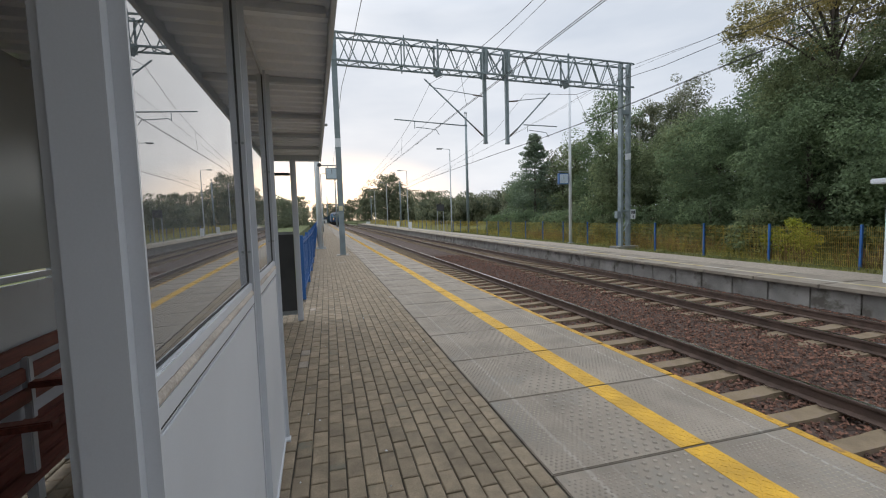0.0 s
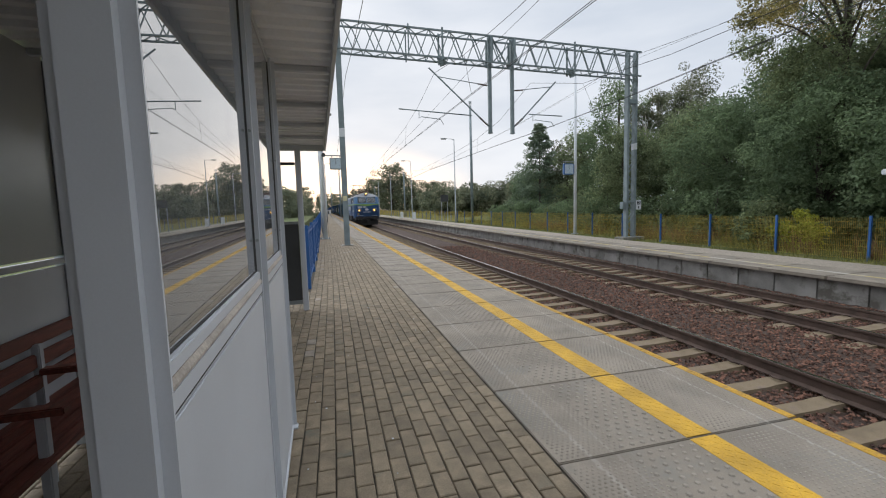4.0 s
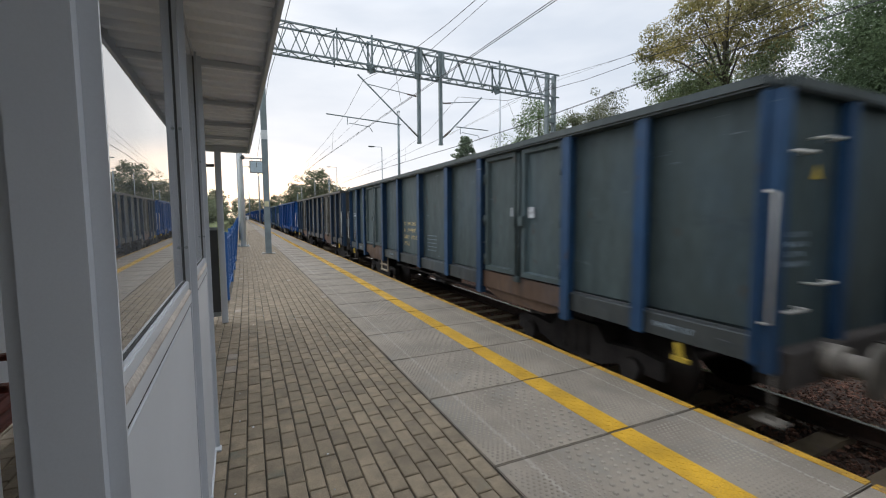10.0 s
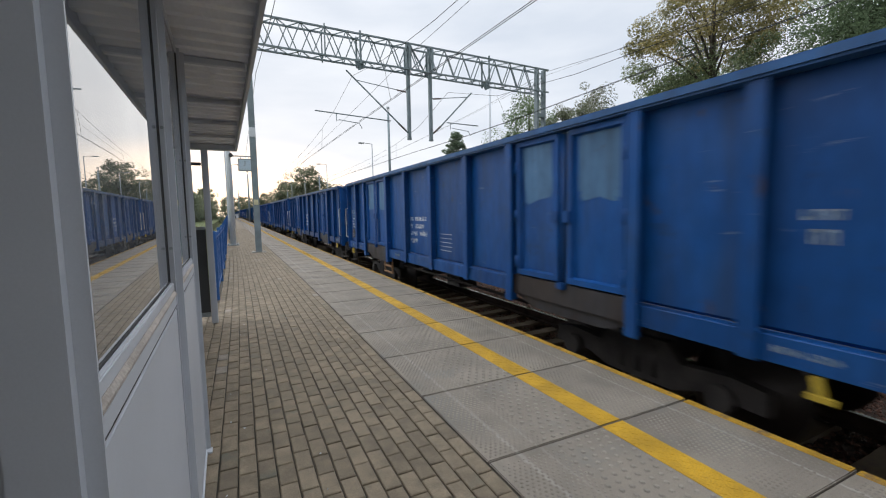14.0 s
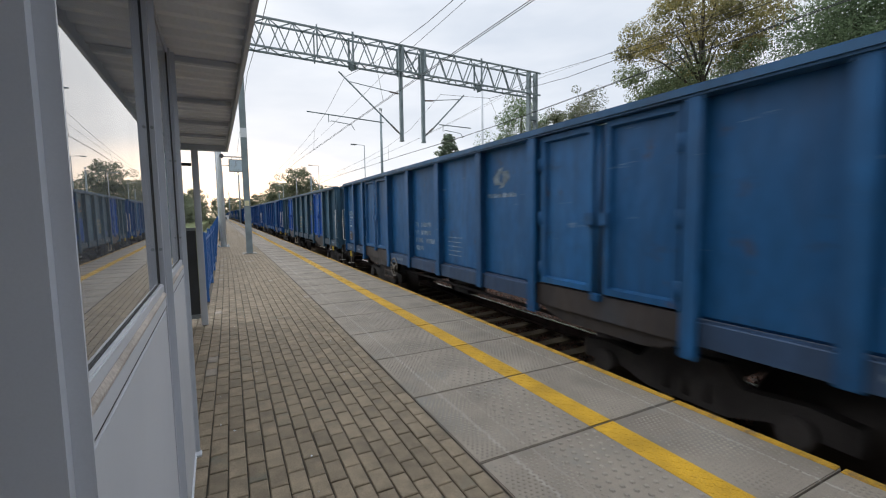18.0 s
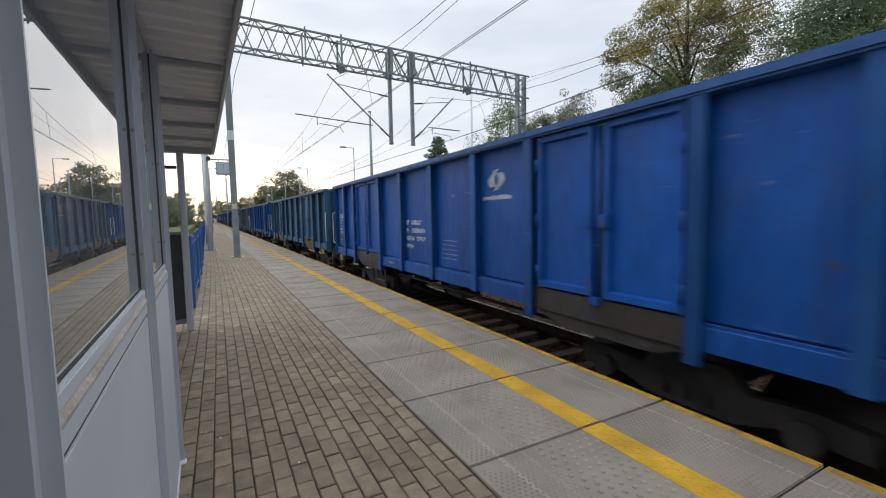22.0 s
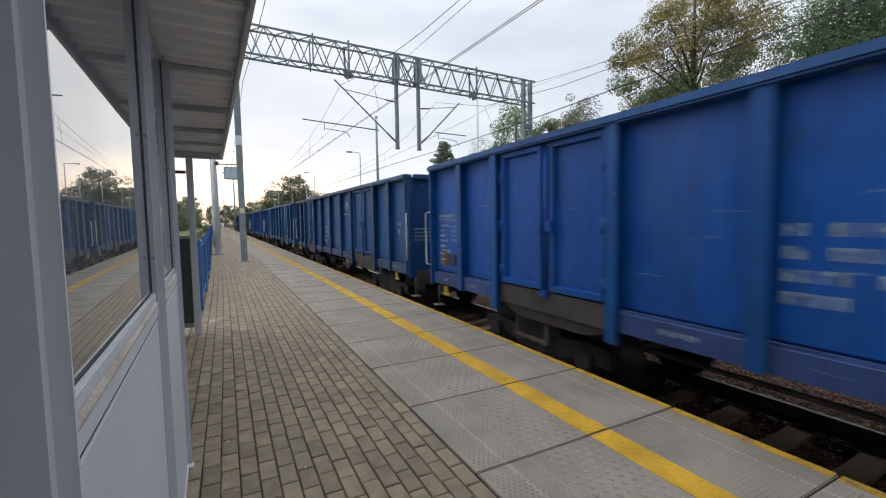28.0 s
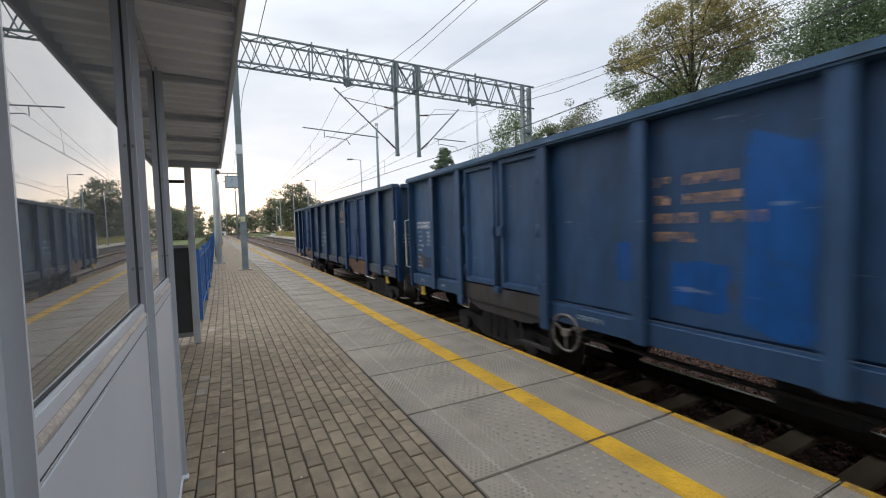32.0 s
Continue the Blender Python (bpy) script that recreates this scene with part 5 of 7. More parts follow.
        for r in range(6):
            part("company_bar", boxed(x - 0.003, x, -9.1, -8.15, 1.45 + 0.13 * r, 1.50 + 0.13 * r), STENCIL, root)
    xs = -W_HALF + 0.03
    if step != "-":
        m = {"b": RUSTY, "o": ORANGE, "w": STEPTAN, "d": FRAME}[step]
        y0 = -2.35 if i in (24, 25, 26, 27) else -3.37
        for y in (y0, y0 - 0.58):
            bm = bmesh.new()
            beam(bm, (xs + 0.13, y, 0.98), (xs + 0.13, y, 0.61), 0.03, 0.04)
            part("step_hanger", bm, m, root)
        for z in (0.62, 0.78) if i in (3, 5, 8, 13) else (0.62,):
            bm = bmesh.new()
            beam(bm, (xs + 0.128, y0 + 0.02, z), (xs + 0.128, y0 - 0.60, z), 0.06, 0.035)
            part("step_tread", bm, m, root)
    if wheel != "-":
        c = Vector((xs, -4.33 if wheel == "t" else -8.75, 0.94))
        bm = bmesh.new()
        tube(bm, [c + Vector((0, math.cos(a), math.sin(a))) * 0.20 for a in (k * math.pi / 10 for k in range(21))], 0.013, 6, cap=False)
        for a in (0.5, 0.5 + math.pi * 2 / 3, 0.5 + math.pi * 4 / 3):
            beam(bm, c, c + Vector((0, math.cos(a), math.sin(a))) * 0.2, 0.015)
        disc(bm, c + Vector((-0.02, 0, 0)), 0.045, (1, 0, 0), 0.05, 10)
        part("hand_wheel", bm, DULLSTEEL, root)
    if i == 5:
        for y in (-2.80, -3.25):
            part("door_plate", boxed(-W_HALF + 0.08, -W_HALF + 0.085, y - 0.12, y, 2.10, 2.24), STENCIL, root)
    if i in (3, 21):
        for y in (-10.06, -10.47):
            part("door_plate", boxed(-W_HALF + 0.08, -W_HALF + 0.085, y - 0.09, y + 0.03, 2.10, 2.24), STENCIL, root)
    # repainted areas with ragged edges
    for y, z, w, h, c, d in PATCHES.get(i, ()):
        bm = bmesh.new()
        n = 28
        rim = [(math.copysign(abs(math.cos(a)) ** 0.2, math.cos(a)), math.copysign(abs(math.sin(a)) ** 0.2, math.sin(a))) for a in (2 * math.pi * k / n for k in range(n))]
        rim = [(y + p * w / 2 * rng.uniform(0.82, 1.06), z + q * h / 2 * rng.uniform(0.82, 1.06)) for p, q in rim]
        top = [bm.verts.new((x + d - 0.003, p, q)) for p, q in rim]
        low = [bm.verts.new((x + d + 0.002, p, q)) for p, q in rim]
        bm.faces.new(top)
        for k in range(n):
            j = (k + 1) % n
            bm.faces.new((top[j], top[k], low[k], low[j]))
        bm.normal_update()
        if bm.faces[:][0].normal.x > 0:
            bmesh.ops.reverse_faces(bm, faces=bm.faces[:])
        ob = part("paint_patch", bm, PAINT, root, "newer blue paint" if c is not FADED else "faded paint")
        ob.color = (*c, 1)
    if i in (27, 28):
        part("placard", boxed(x - 0.004, x, -11.85, -11.48, 1.40, 1.58), STENCIL, root, "white paper placard")
    if i % 2 == 0:
        bm = bmesh.new()
        letters(bm, x, -12.5, 2.04, 4, 0.07, rng)
        letters(bm, x, -12.55, 1.88, 2, 0.10, rng)
        tagged(part("stencil_text", bm, STENCIL_D, root), kind="stuff")
    if i in (3, 6, 16, 22, 26):
        for z in (2.40,) if i in (3, 22) else (2.46, 2.30):
            bm = bmesh.new()
            vs = [[bm.verts.new((-0.88 + d, -W_LEN - g, z + e)) for d, e in ((-0.065, 0), (0.065, 0), (0, 0.115))] for g in (0.008, 0.002)]
            bm.faces.new(vs[0])
            for j in range(3):
                bm.faces.new((vs[0][j], vs[1][j], vs[1][(j + 1) % 3], vs[0][(j + 1) % 3]))
            bmesh.ops.recalc_face_normals(bm, faces=bm.faces[:])
            part("warning_triangle", bm, YELPART, root, "small yellow warning triangle")
        if i not in (3, 22):
            bm = bmesh.new()
            disc(bm, (-0.88, -W_LEN - 0.006, 2.18), 0.07, (0, 1, 0), 0.004, 14)
            part("warning_disc", bm, ORANGE, root)
        for xa, z in ((-1.36, 2.58), (-0.98, 2.70), (-1.36, 1.42), (-0.98, 1.60)) if i == 3 else ():
            bm = bmesh.new()
            tube(bm, [(xa, -W_LEN, z), (xa, -W_LEN - 0.09, z), (xa + 0.26, -W_LEN - 0.09, z), (xa + 0.26, -W_LEN, z)], 0.013, 6)
            part("grab_handle", bm, HANDRAIL, root)


W_PITCH = 14.4785
# play in the couplings
SLACK = {1: -0.2, 2: -0.3, 3: -0.3, 4: -0.1, 6: 0.07, 7: 0.05, 16: -0.1, 17: -0.15, 18: 0.1, 22: -0.1, 23: 0.1, 26: 0.15, 27: 0.15, 28: -0.15, 29: -0.2, 30: 0.02, 31: -0.03, 32: -0.35}
TRAIN = []


def train_y(n, t):
    """The trailing end of the n-th vehicle; the first wagon is 1."""
    return (143.73 if n == 0 else 143.934 + W_PITCH * n + SLACK.get(n, 0.0)) - 18.767 * t + 0.0158 * t * t


def build_wagons():
    first = build_wagon()
    wagons = [first] + [copy_thing(first, pose(0, 0, 0)) for _ in LIVERY[1:]]
    for i, (body, doors, posts) in enumerate(LIVERY):
        w = wagons[i]
        TRAIN.append((w, i + 1))
        tagged(w, f"{WORDS[body]} open freight wagon with ribbed steel sides", "freight wagon", "wagons of the train")
        rng = random.Random(100 + i)
        for ob in w.children_recursive:
            if ob.type != "MESH":
                continue
            c = doors if ob.name.startswith(("door", "hinge", "latch")) else posts if ob.name.startswith(("side_post", "top_rail", "end_stiff", "end_rail")) else body
            f = rng.uniform(0.86, 1.12)
            if ob.name.startswith("side_sill") and i not in (5, 8, 10, 11, 12, 16, 15, 17, 18, 19, 20, 22, 28, 30):
                c = tuple(0.48 * p + 0.52 * q for p, q in zip(body, SOOT))
            # rims of the blue wagons mixed paler: sky light put into their colour
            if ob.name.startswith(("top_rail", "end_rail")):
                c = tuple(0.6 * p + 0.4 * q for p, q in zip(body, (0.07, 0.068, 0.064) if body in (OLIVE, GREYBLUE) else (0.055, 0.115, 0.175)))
            if ob.name.startswith("side_panel") and body in (NAVY, MID, TEAL) and rng.random() < 0.07:
                c = tuple(0.5 * p + 0.5 * q for p, q in zip(body, BLUE))
            if ob.name.startswith(("door_sill", "sill_flange")):
                c = {2: (0.17, 0.090, 0.052), 3: (0.12, 0.075, 0.050), 4: (0.12, 0.066, 0.042), 19: (0.10, 0.055, 0.036), 31: (0.13, 0.07, 0.04)}.get(i, (0.052, 0.044, 0.041))
            if ob.name.startswith("label_holder"):
                c = (0.022, 0.035, 0.07)
            ob.color = (c[0] * f, c[1] * f, c[2] * f, 1)
        dress_wagon(w, i, TRAITS[i])


build_shelter()
build_bench()
build_wagons()


# ---- locomotive ----
L_BLUE = mat("loco_dark_blue", (0.007, 0.048, 0.138), 0.42, var=0.16, scale=1.2, fine=30, fvar=0.06, bump=0.05, bscale=6, dirt=(0.040, 0.058, 0.095), dscale=0.8, dcut=0.62)
L_LIGHT = mat("loco_light_blue", (0.062, 0.142, 0.270), 0.42, var=0.12, scale=1.2, fine=30, fvar=0.06, bump=0.05, bscale=6, dirt=(0.075, 0.125, 0.21), dscale=0.9, dcut=0.62)
BRONZE = mat("bronze_tinted_reflector", (0.36, 0.20, 0.09), 0.25, 0.5, bump=0)
L_GREEN = mat("loco_green_stripe", (0.15, 0.26, 0.055), 0.45, var=0.1, bump=0.03)
L_ROOF = mat("loco_grey_roof", (0.135, 0.148, 0.165), 0.42, 0.2, var=0.25, scale=1.5, bump=0.06, dirt=(0.07, 0.06, 0.055), dscale=1.6, dcut=0.55)
L_GRILLE = mat("loco_dark_louvre", (0.020, 0.028, 0.055), 0.6, 0.2, var=0.2, bump=0.1)
L_WHITE = mat("loco_white_lettering", (0.52, 0.54, 0.56), 0.5, var=0.08, bump=0)
L_BLACK = mat("loco_black_running_gear", (0.022, 0.021, 0.021), 0.7, 0.1, var=0.3, scale=3, bump=0.15)
# solid dark sheet under the cab panes: their rim, and the interior's shade as colour
L_DARKWIN = mat("cab_interior_shade", (0.03, 0.035, 0.04), 0.8, bump=0)
L_CHROME = mat("lamp_bezel", (0.30, 0.31, 0.32), 0.45, 0.5, bump=0)
# its pale film puts the sky's reflection into the colour of the cab panes
L_GLASS = glass("loco_window_glass", (0.6, 0.66, 0.7), ior=1.9, dust_sheen=0.14)
LAMP_ON = lamp_glow("warm_headlight", (1.0, 0.50, 0.11), 4.5)
LAMP_OFF = mat("unlit_headlight_glass", (0.30, 0.28, 0.25), 0.15, 0.3, bump=0)
ORANGEPLATE = mat("ochre_data_plate", (0.30, 0.22, 0.13), 0.6, bump=0)
PANTO = mat("red_brown_pantograph", (0.085, 0.034, 0.027), 0.6, 0.2, bump=0.05)
MILKY = mat("milky_window", (0.30, 0.34, 0.40), 0.25, var=0.1, bump=0)
L_LEN = 17.9


def build_loco():
    root = empty("locomotive")
    tagged(root, "blue electric freight locomotive with a green stripe and lit headlights", "locomotive")
    H = 1.5
    levels = [(1.02, H), (1.30, H), (1.9, H), (2.55, H), (2.645, H), (3.1, H - 0.02), (3.47, H - 0.06), (3.56, H - 0.16), (3.72, H - 0.45), (3.86, H - 0.85), (3.93, 0.30)]
    ends = [(0.0, 0.74), (0.05, 0.85), (0.14, 0.925), (0.30, 0.975), (0.6, 1.0), (1.1, 1.0), (1.22, 1.0), (1.4, 1.0)]
    stations = [(-L_LEN + d, f, d) for d, f in ends] + [(-L_LEN / 2, 1.0, 9)] + [(-d, f, d) for d, f in reversed(ends)]

    def rake(z, d):
        k = max(0.0, 1 - d / 1.1)
        r = 0.0
        if z > 2.6:
            r = 0.24 * (z - 2.6) / 0.9
        if z > 3.5:
            r += 0.55 * (z - 3.5) / 0.43
        if z < 1.9:
            r = 0.05 * (1.9 - z)
        return r * k

    bm = bmesh.new()
    rings = []
    for y, f, d in stations:
        ring = []
        side = 1 if y < -L_LEN / 2 else -1
        for sgn, order in ((1, levels), (-1, levels[::-1])):
            for z, w in order:
                if z == 1.02 and d > 1.3:
                    z = 1.25  # the cab aprons hang lower than the side
                sh = rake(z, d) * side
                ring.append(bm.verts.new((sgn * w * (f if z < 3.6 else 1 - (1 - f) * 0.6), y + sh, z)))
        rings.append(ring)
    n = len(rings[0])
    m = len(levels)

    def band(i):
        k = i if i < m - 1 else (m - 1 if i == m - 1 else 2 * m - 2 - i)
        if i == n - 1:
            return 0
        z = levels[min(k, m - 1)][0]
        return 0 if z < 2.54 else 1 if z < 2.6 else 2 if z < 3.45 else 3

    for a, b in zip(rings, rings[1:]):
        for i in range(n):
            j = (i + 1) % n
            f = bm.faces.new((a[i], a[j], b[j], b[i]))
            f.material_index = band(i)
    for ring, flip in ((rings[0], False), (rings[-1], True)):
        for k in range(m - 1):
            q = [ring[k], ring[k + 1], ring[n - 2 - k], ring[n - 1 - k]]
            f = bm.faces.new(q if flip else q[::-1])
            f.material_index = band(k)
    bmesh.ops.recalc_face_normals(bm, faces=bm.faces)
    part("body", bm, [L_BLUE, L_GREEN, L_LIGHT, L_ROOF], root, "dark blue lower body, light blue upper body, grey roof")

    def side_box(name, s, y0, y1, z0, z1, mtl, proud=0.012, back=0.02, bevel=0.0, parent=None):
        x = H
        a, b = (s * (x - back), s * (x + proud))
        return part(name, boxed(min(a, b), max(a, b), y0, y1, z0, z1, bevel=bevel), mtl, parent or root)

    for s in (-1, 1):
        for k in (0, 1):
            def Y(a, b):
                return (-L_LEN + a, -L_LEN + b) if k == 0 else (-b, -a)
            for a, b in ((0.62, 0.98), (1.04, 1.62)):
                y0, y1 = Y(a, b)
                fr = side_box("cab_window_frame", s, y0 - 0.035, y1 + 0.035, 2.74, 3.42, L_DARKWIN, 0.004, bevel=0.003)
                side_box("pane", s, y0, y1, 2.78, 3.38, L_GLASS, 0.012, -0.006, parent=fr)
            y0, y1 = Y(2.60, 3.34)
            door = side_box("cab_door", s, y0 + 0.03, y1 - 0.03, 1.5, 3.40, L_LIGHT, 0.006, bevel=0.003)
            side_box("door_lower", s, y0 + 0.03, y1 - 0.03, 1.5, 2.53, L_BLUE, 0.010, parent=door)
            side_box("door_stripe", s, y0 + 0.03, y1 - 0.03, 2.54, 2.66, L_GREEN, 0.010, parent=door)
            side_box("door_gap", s, y0 - 0.02, y0 + 0.012, 1.45, 3.46, L_DARKWIN, 0.002)
            side_box("door_gap", s, y1 - 0.012, y1 + 0.02, 1.45, 3.46, L_DARKWIN, 0.002)
            side_box("door_window_frame", s, y0 + 0.17, y1 - 0.17, 2.72, 3.28, L_DARKWIN, 0.012, bevel=0.004, parent=door)
            side_box("door_window", s, y0 + 0.2, y1 - 0.2, 2.75, 3.25, L_GLASS, 0.018, -0.013, parent=door)
            for q in (y0 - 0.05, y1 + 0.05):
                bm = bmesh.new()
                tube(bm, [(s * (H + 0.05), q, 1.25), (s * (H + 0.05), q, 2.5)], 0.014, 6)
                part("door_handrail", bm, L_GRILLE, root)
            bm = bmesh.new()
            for z in (0.55, 0.85):
                box(bm, min(s * 1.3, s * 1.5), max(s * 1.3, s * 1.5), y0 + 0.1, y1 - 0.1, z, z + 0.03)
            box(bm, min(s * 1.42, s * 1.5), max(s * 1.42, s * 1.5), y0 + 0.1, y0 + 0.14, 0.55, 1.1)
            box(bm, min(s * 1.42, s * 1.5), max(s * 1.42, s * 1.5), y1 - 0.14, y1 - 0.1, 0.55, 1.1)
            part("cab_step", bm, L_BLACK, root)
            y0, y1 = Y(3.62, 4.95)
            for z0, z1 in ((2.76, 3.40), (1.85, 2.50)):
                gr = side_box("louvre_frame", s, y0, y1, z0, z1, L_GRILLE, 0.004)
                bm = bmesh.new()
                zz = z0 + 0.03
                while zz < z1 - 0.03:
                    a, b = s * (H + 0.004), s * (H + 0.010)
                    box(bm, min(a, b), max(a, b), y0 + 0.03, y1 - 0.03, zz, zz + 0.022)
                    zz += 0.05
                part("louvre_slats", bm, L_GRILLE, gr)
        for a, b, z0, z1 in ((6.3, 6.65, 2.74, 3.30), (8.15, 8.95, 3.09, 3.38), (8.15, 8.95, 2.74, 3.03), (11.7, 12.05, 2.74, 3.30)  ):
            side_box("engine_room_window", s, -L_LEN + a, -L_LEN + b, z0, z1, MILKY, 0.006, bevel=0.004)
        # emblem and lettering as plain shapes
        bm = bmesh.new()
        x0, x1 = (H, H + 0.004) if s > 0 else (-H - 0.004, -H)
        d = 1 if s < 0 else -1

        def glyph(y, z, w, h, kind):
            if kind == "mark":
                for f in (1, -1):
                    pts = [(0.05, -0.5), (0.48, -0.5), (0.62, -0.1), (0.2, 0.42), (-0.1, 0.5), (0.15, 0.1), (0.2, -0.2)]
                    a = [bm.verts.new((x1 if s > 0 else x0, y + f * (p[0] - 0.06) * w * d * -1, z + f * (p[1] + 0.12) * h * -1)) for p in pts]
                    bm.faces.new(a)
            else:
                t = 0.24 * w
                for q in kind:
                    yy0, yy1, zz0, zz1 = {"l": (0, t, 0, h), "r": (w - t, w, 0, h), "t": (0, w, h - t, h), "m": (0, w, h * 0.42, h * 0.42 + t), "b": (0, w, 0, t)}[q]
                    ya, yb = y - d * yy0 * -1, y - d * yy1 * -1
                    box(bm, x0, x1, min(ya, yb), max(ya, yb), z + zz0, z + zz1)

        # from the mark towards the front, as it reads from the platform
        ys = -L_LEN + 10.68 if s < 0 else -L_LEN + 7.2
        glyph(ys, 2.13, 1.1, 0.52, "mark")
        part("emblem", bm, L_WHITE, root, "white emblem of two curved strokes")
        yy = ys + (-1.06 if s < 0 else 1.06)
        for w in (0.30, 0.34, 0.30, 0.36, 0.40, 0.34, 0.38, 0.40):
            a, b = (yy - w, yy) if s < 0 else (yy, yy + w)
            bm = bmesh.new()
            q0, q1 = [], []
            for px_ in (x0, x1):
                for lst, inset in ((q0, 0.0), (q1, 0.062)):
                    lst.extend(bm.verts.new((px_, yv, zv)) for yv, zv in ((a + inset, 1.91 + inset), (b - inset, 1.91 + inset), (b - inset, 2.34 - inset), (a + inset, 2.34 - inset)))
            for k in range(4):
                j = (k + 1) % 4
                for o in (0, 4):
                    bm.faces.new((q0[o + k], q0[o + j], q1[o + j], q1[o + k]))
                bm.faces.new((q0[k], q0[j], q0[4 + j], q0[4 + k]))
                bm.faces.new((q1[k], q1[j], q1[4 + j], q1[4 + k]))
            bmesh.ops.recalc_face_normals(bm, faces=bm.faces)
            part("lettering_block", bm, L_WHITE, root)
            yy += -(w + 0.13) if s < 0 else w + 0.13
        bm = bmesh.new()
        yy = -L_LEN + 9.27
        for w in (0.18, 0.12, 0.1, 0.34, 0.34, 0.1):
            box(bm, x0, x1, yy - w, yy, 1.58, 1.68)
            yy -= w + 0.07
        part("small_number_bar", bm, L_WHITE, root)
        for base, sg in ((-L_LEN + 1.95, -1), (-2.0 + 1.3, -1)):
            bm = bmesh.new()
            yy = base
            for w in (0.12, 0.12, 0.12, 0.12, 0.08, 0.12, 0.12, 0.12):
                hh = 0.23 if w > 0.1 else 0.05
                box(bm, x0, x1, yy - w, yy, 1.74 + (0.1 if w < 0.1 else 0), 1.74 + (0.1 if w < 0.1 else 0) + hh)
                yy -= w + 0.065
            part("number_bars", bm, L_WHITE, root)
        side_box("data_plate", s, -L_LEN + 2.12, -L_LEN + 2.42, 1.74, 2.0, ORANGEPLATE, 0.004)
        bm = bmesh.new()
        for i, w in enumerate((0.36, 0.30, 0.36)):
            box(bm, x0, x1, -L_LEN + 2.42 - w, -L_LEN + 2.42, 1.60 - i * 0.06, 1.63 - i * 0.06)
        part("small_print_bar", bm, L_WHITE, root)
        for yq in (9.57, 7.56):
            side_box("sill_plate", s, -L_LEN + yq - 0.12, -L_LEN + yq + 0.12, 1.32, 1.44, ORANGEPLATE, 0.01)
        part("sill_skirt", boxed(min(s * 1.435, s * 1.47), max(s * 1.435, s * 1.47), -L_LEN + 3.6, -3.6, 1.20, 1.256), L_BLACK, root)

    # both cab fronts
    for e in (0, 1):
        sg = -1 if e == 0 else 1
        y0 = -L_LEN if e == 0 else 0.0

        def front(z, out=0.0):
            return y0 - sg * rake(z, 0) + sg * out

        for s in (-1, 1):
            for name, m_, out, g in (("windscreen_frame", L_DARKWIN, 0.008, 0.03), ("windscreen", L_GLASS, 0.02, 0.0)):
                bm = bmesh.new()
                xa, xb = s * (0.07 - g), s * (1.0 + g)
                za, zb = 2.80 - g, 3.42 + g
                vs = []
                for o in (out - 0.006, out):
                    vs += [bm.verts.new((x, front(z, o), z)) for x, z in ((xa, za), (xb, za), (xb * 0.97, zb), (xa, zb))]
                for f in ((0, 1, 2, 3), (4, 5, 6, 7), (0, 1, 5, 4), (1, 2, 6, 5), (2, 3, 7, 6), (3, 0, 4, 7)):
                    bm.faces.new([vs[i] for i in f])
                bmesh.ops.recalc_face_normals(bm, faces=bm.faces)
                part(name, bm, m_, root)
            bm = bmesh.new()
            beam(bm, (s * 0.35, front(3.42, 0.04), 3.42), (s * 0.55, front(2.95, 0.04), 2.95), 0.015)
            part("wiper", bm, L_BLACK, root)
            hl = empty("headlight")
            hl.parent = root
            bm = bmesh.new()
            c = (s * 0.86, front(1.95, 0.0), 1.95)
            tube(bm, [(c[0], c[1] - sg * 0.05, c[2]), (c[0], c[1] + sg * 0.10, c[2]), (c[0], c[1] + sg * 0.12, c[2])], [0.21, 0.205, 0.17], 24)
            part("bezel", bm, L_CHROME, hl)
            bm = bmesh.new()
            disc(bm, (c[0], c[1] + sg * 0.118, c[2]), 0.165, (0, sg, 0), 0.006, 24)
            part("reflector", bm, BRONZE if e == 0 else LAMP_OFF, hl)
            bm = bmesh.new()
            disc(bm, (c[0] - 0.03, c[1] + sg * 0.123, c[2] - 0.01), 0.075, (0, sg, 0), 0.008, 18)
            part("bulb", bm, LAMP_ON if e == 0 else LAMP_OFF, hl, "glowing warm orange" if e == 0 else "")
            bm = bmesh.new()
            disc(bm, (s * 0.875, y0 - sg * 0.05, 1.03), 0.11, (0, sg, 0), 0.40, 14)
            disc(bm, (s * 0.875, y0 + sg * 0.42, 1.03), 0.23, (0, sg, 0), 0.05, 22)
            part("buffer", bm, L_BLACK, root)
            part("marker_plate", boxed(s * 1.0 - 0.09, s * 1.0 + 0.09, min(front(1.5, 0), front(1.5, 0.015)), max(front(1.5, 0), front(1.5, 0.015)), 1.46, 1.58), YELPART if s < 0 else L_BLUE, root)
            bm = bmesh.new()
            q = front(1.3, 0.10)
            tube(bm, [(s * 0.5, q, 1.30), (s * 1.1, q, 1.32), (s * 1.2, front(1.3, 0), 1.36)], 0.016, 6)
            part("grab_rail", bm, L_WHITE, root)
            bm = bmesh.new()
            q = front(1.9, 0.05)
            tube(bm, [(s * 1.17, q - sg * 0.06, 1.75), (s * 1.19, q, 1.78), (s * 1.19, q, 2.12), (s * 1.17, q - sg * 0.06, 2.15)], 0.014, 6)
            part("grab_rail", bm, L_WHITE, root)
        th = empty("top_headlight")
        th.parent = root
        ty = front(3.62, 0.0) - sg * 0.02
        bm = bmesh.new()
        tube(bm, [(0, ty - sg * 0.5, 3.86), (0, ty - sg * 0.1, 3.86), (0, ty + sg * 0.06, 3.86), (0, ty + sg * 0.09, 3.86)], [0.15, 0.235, 0.235, 0.19], 22)
        part("housing", bm, L_ROOF, th)
        bm = bmesh.new()
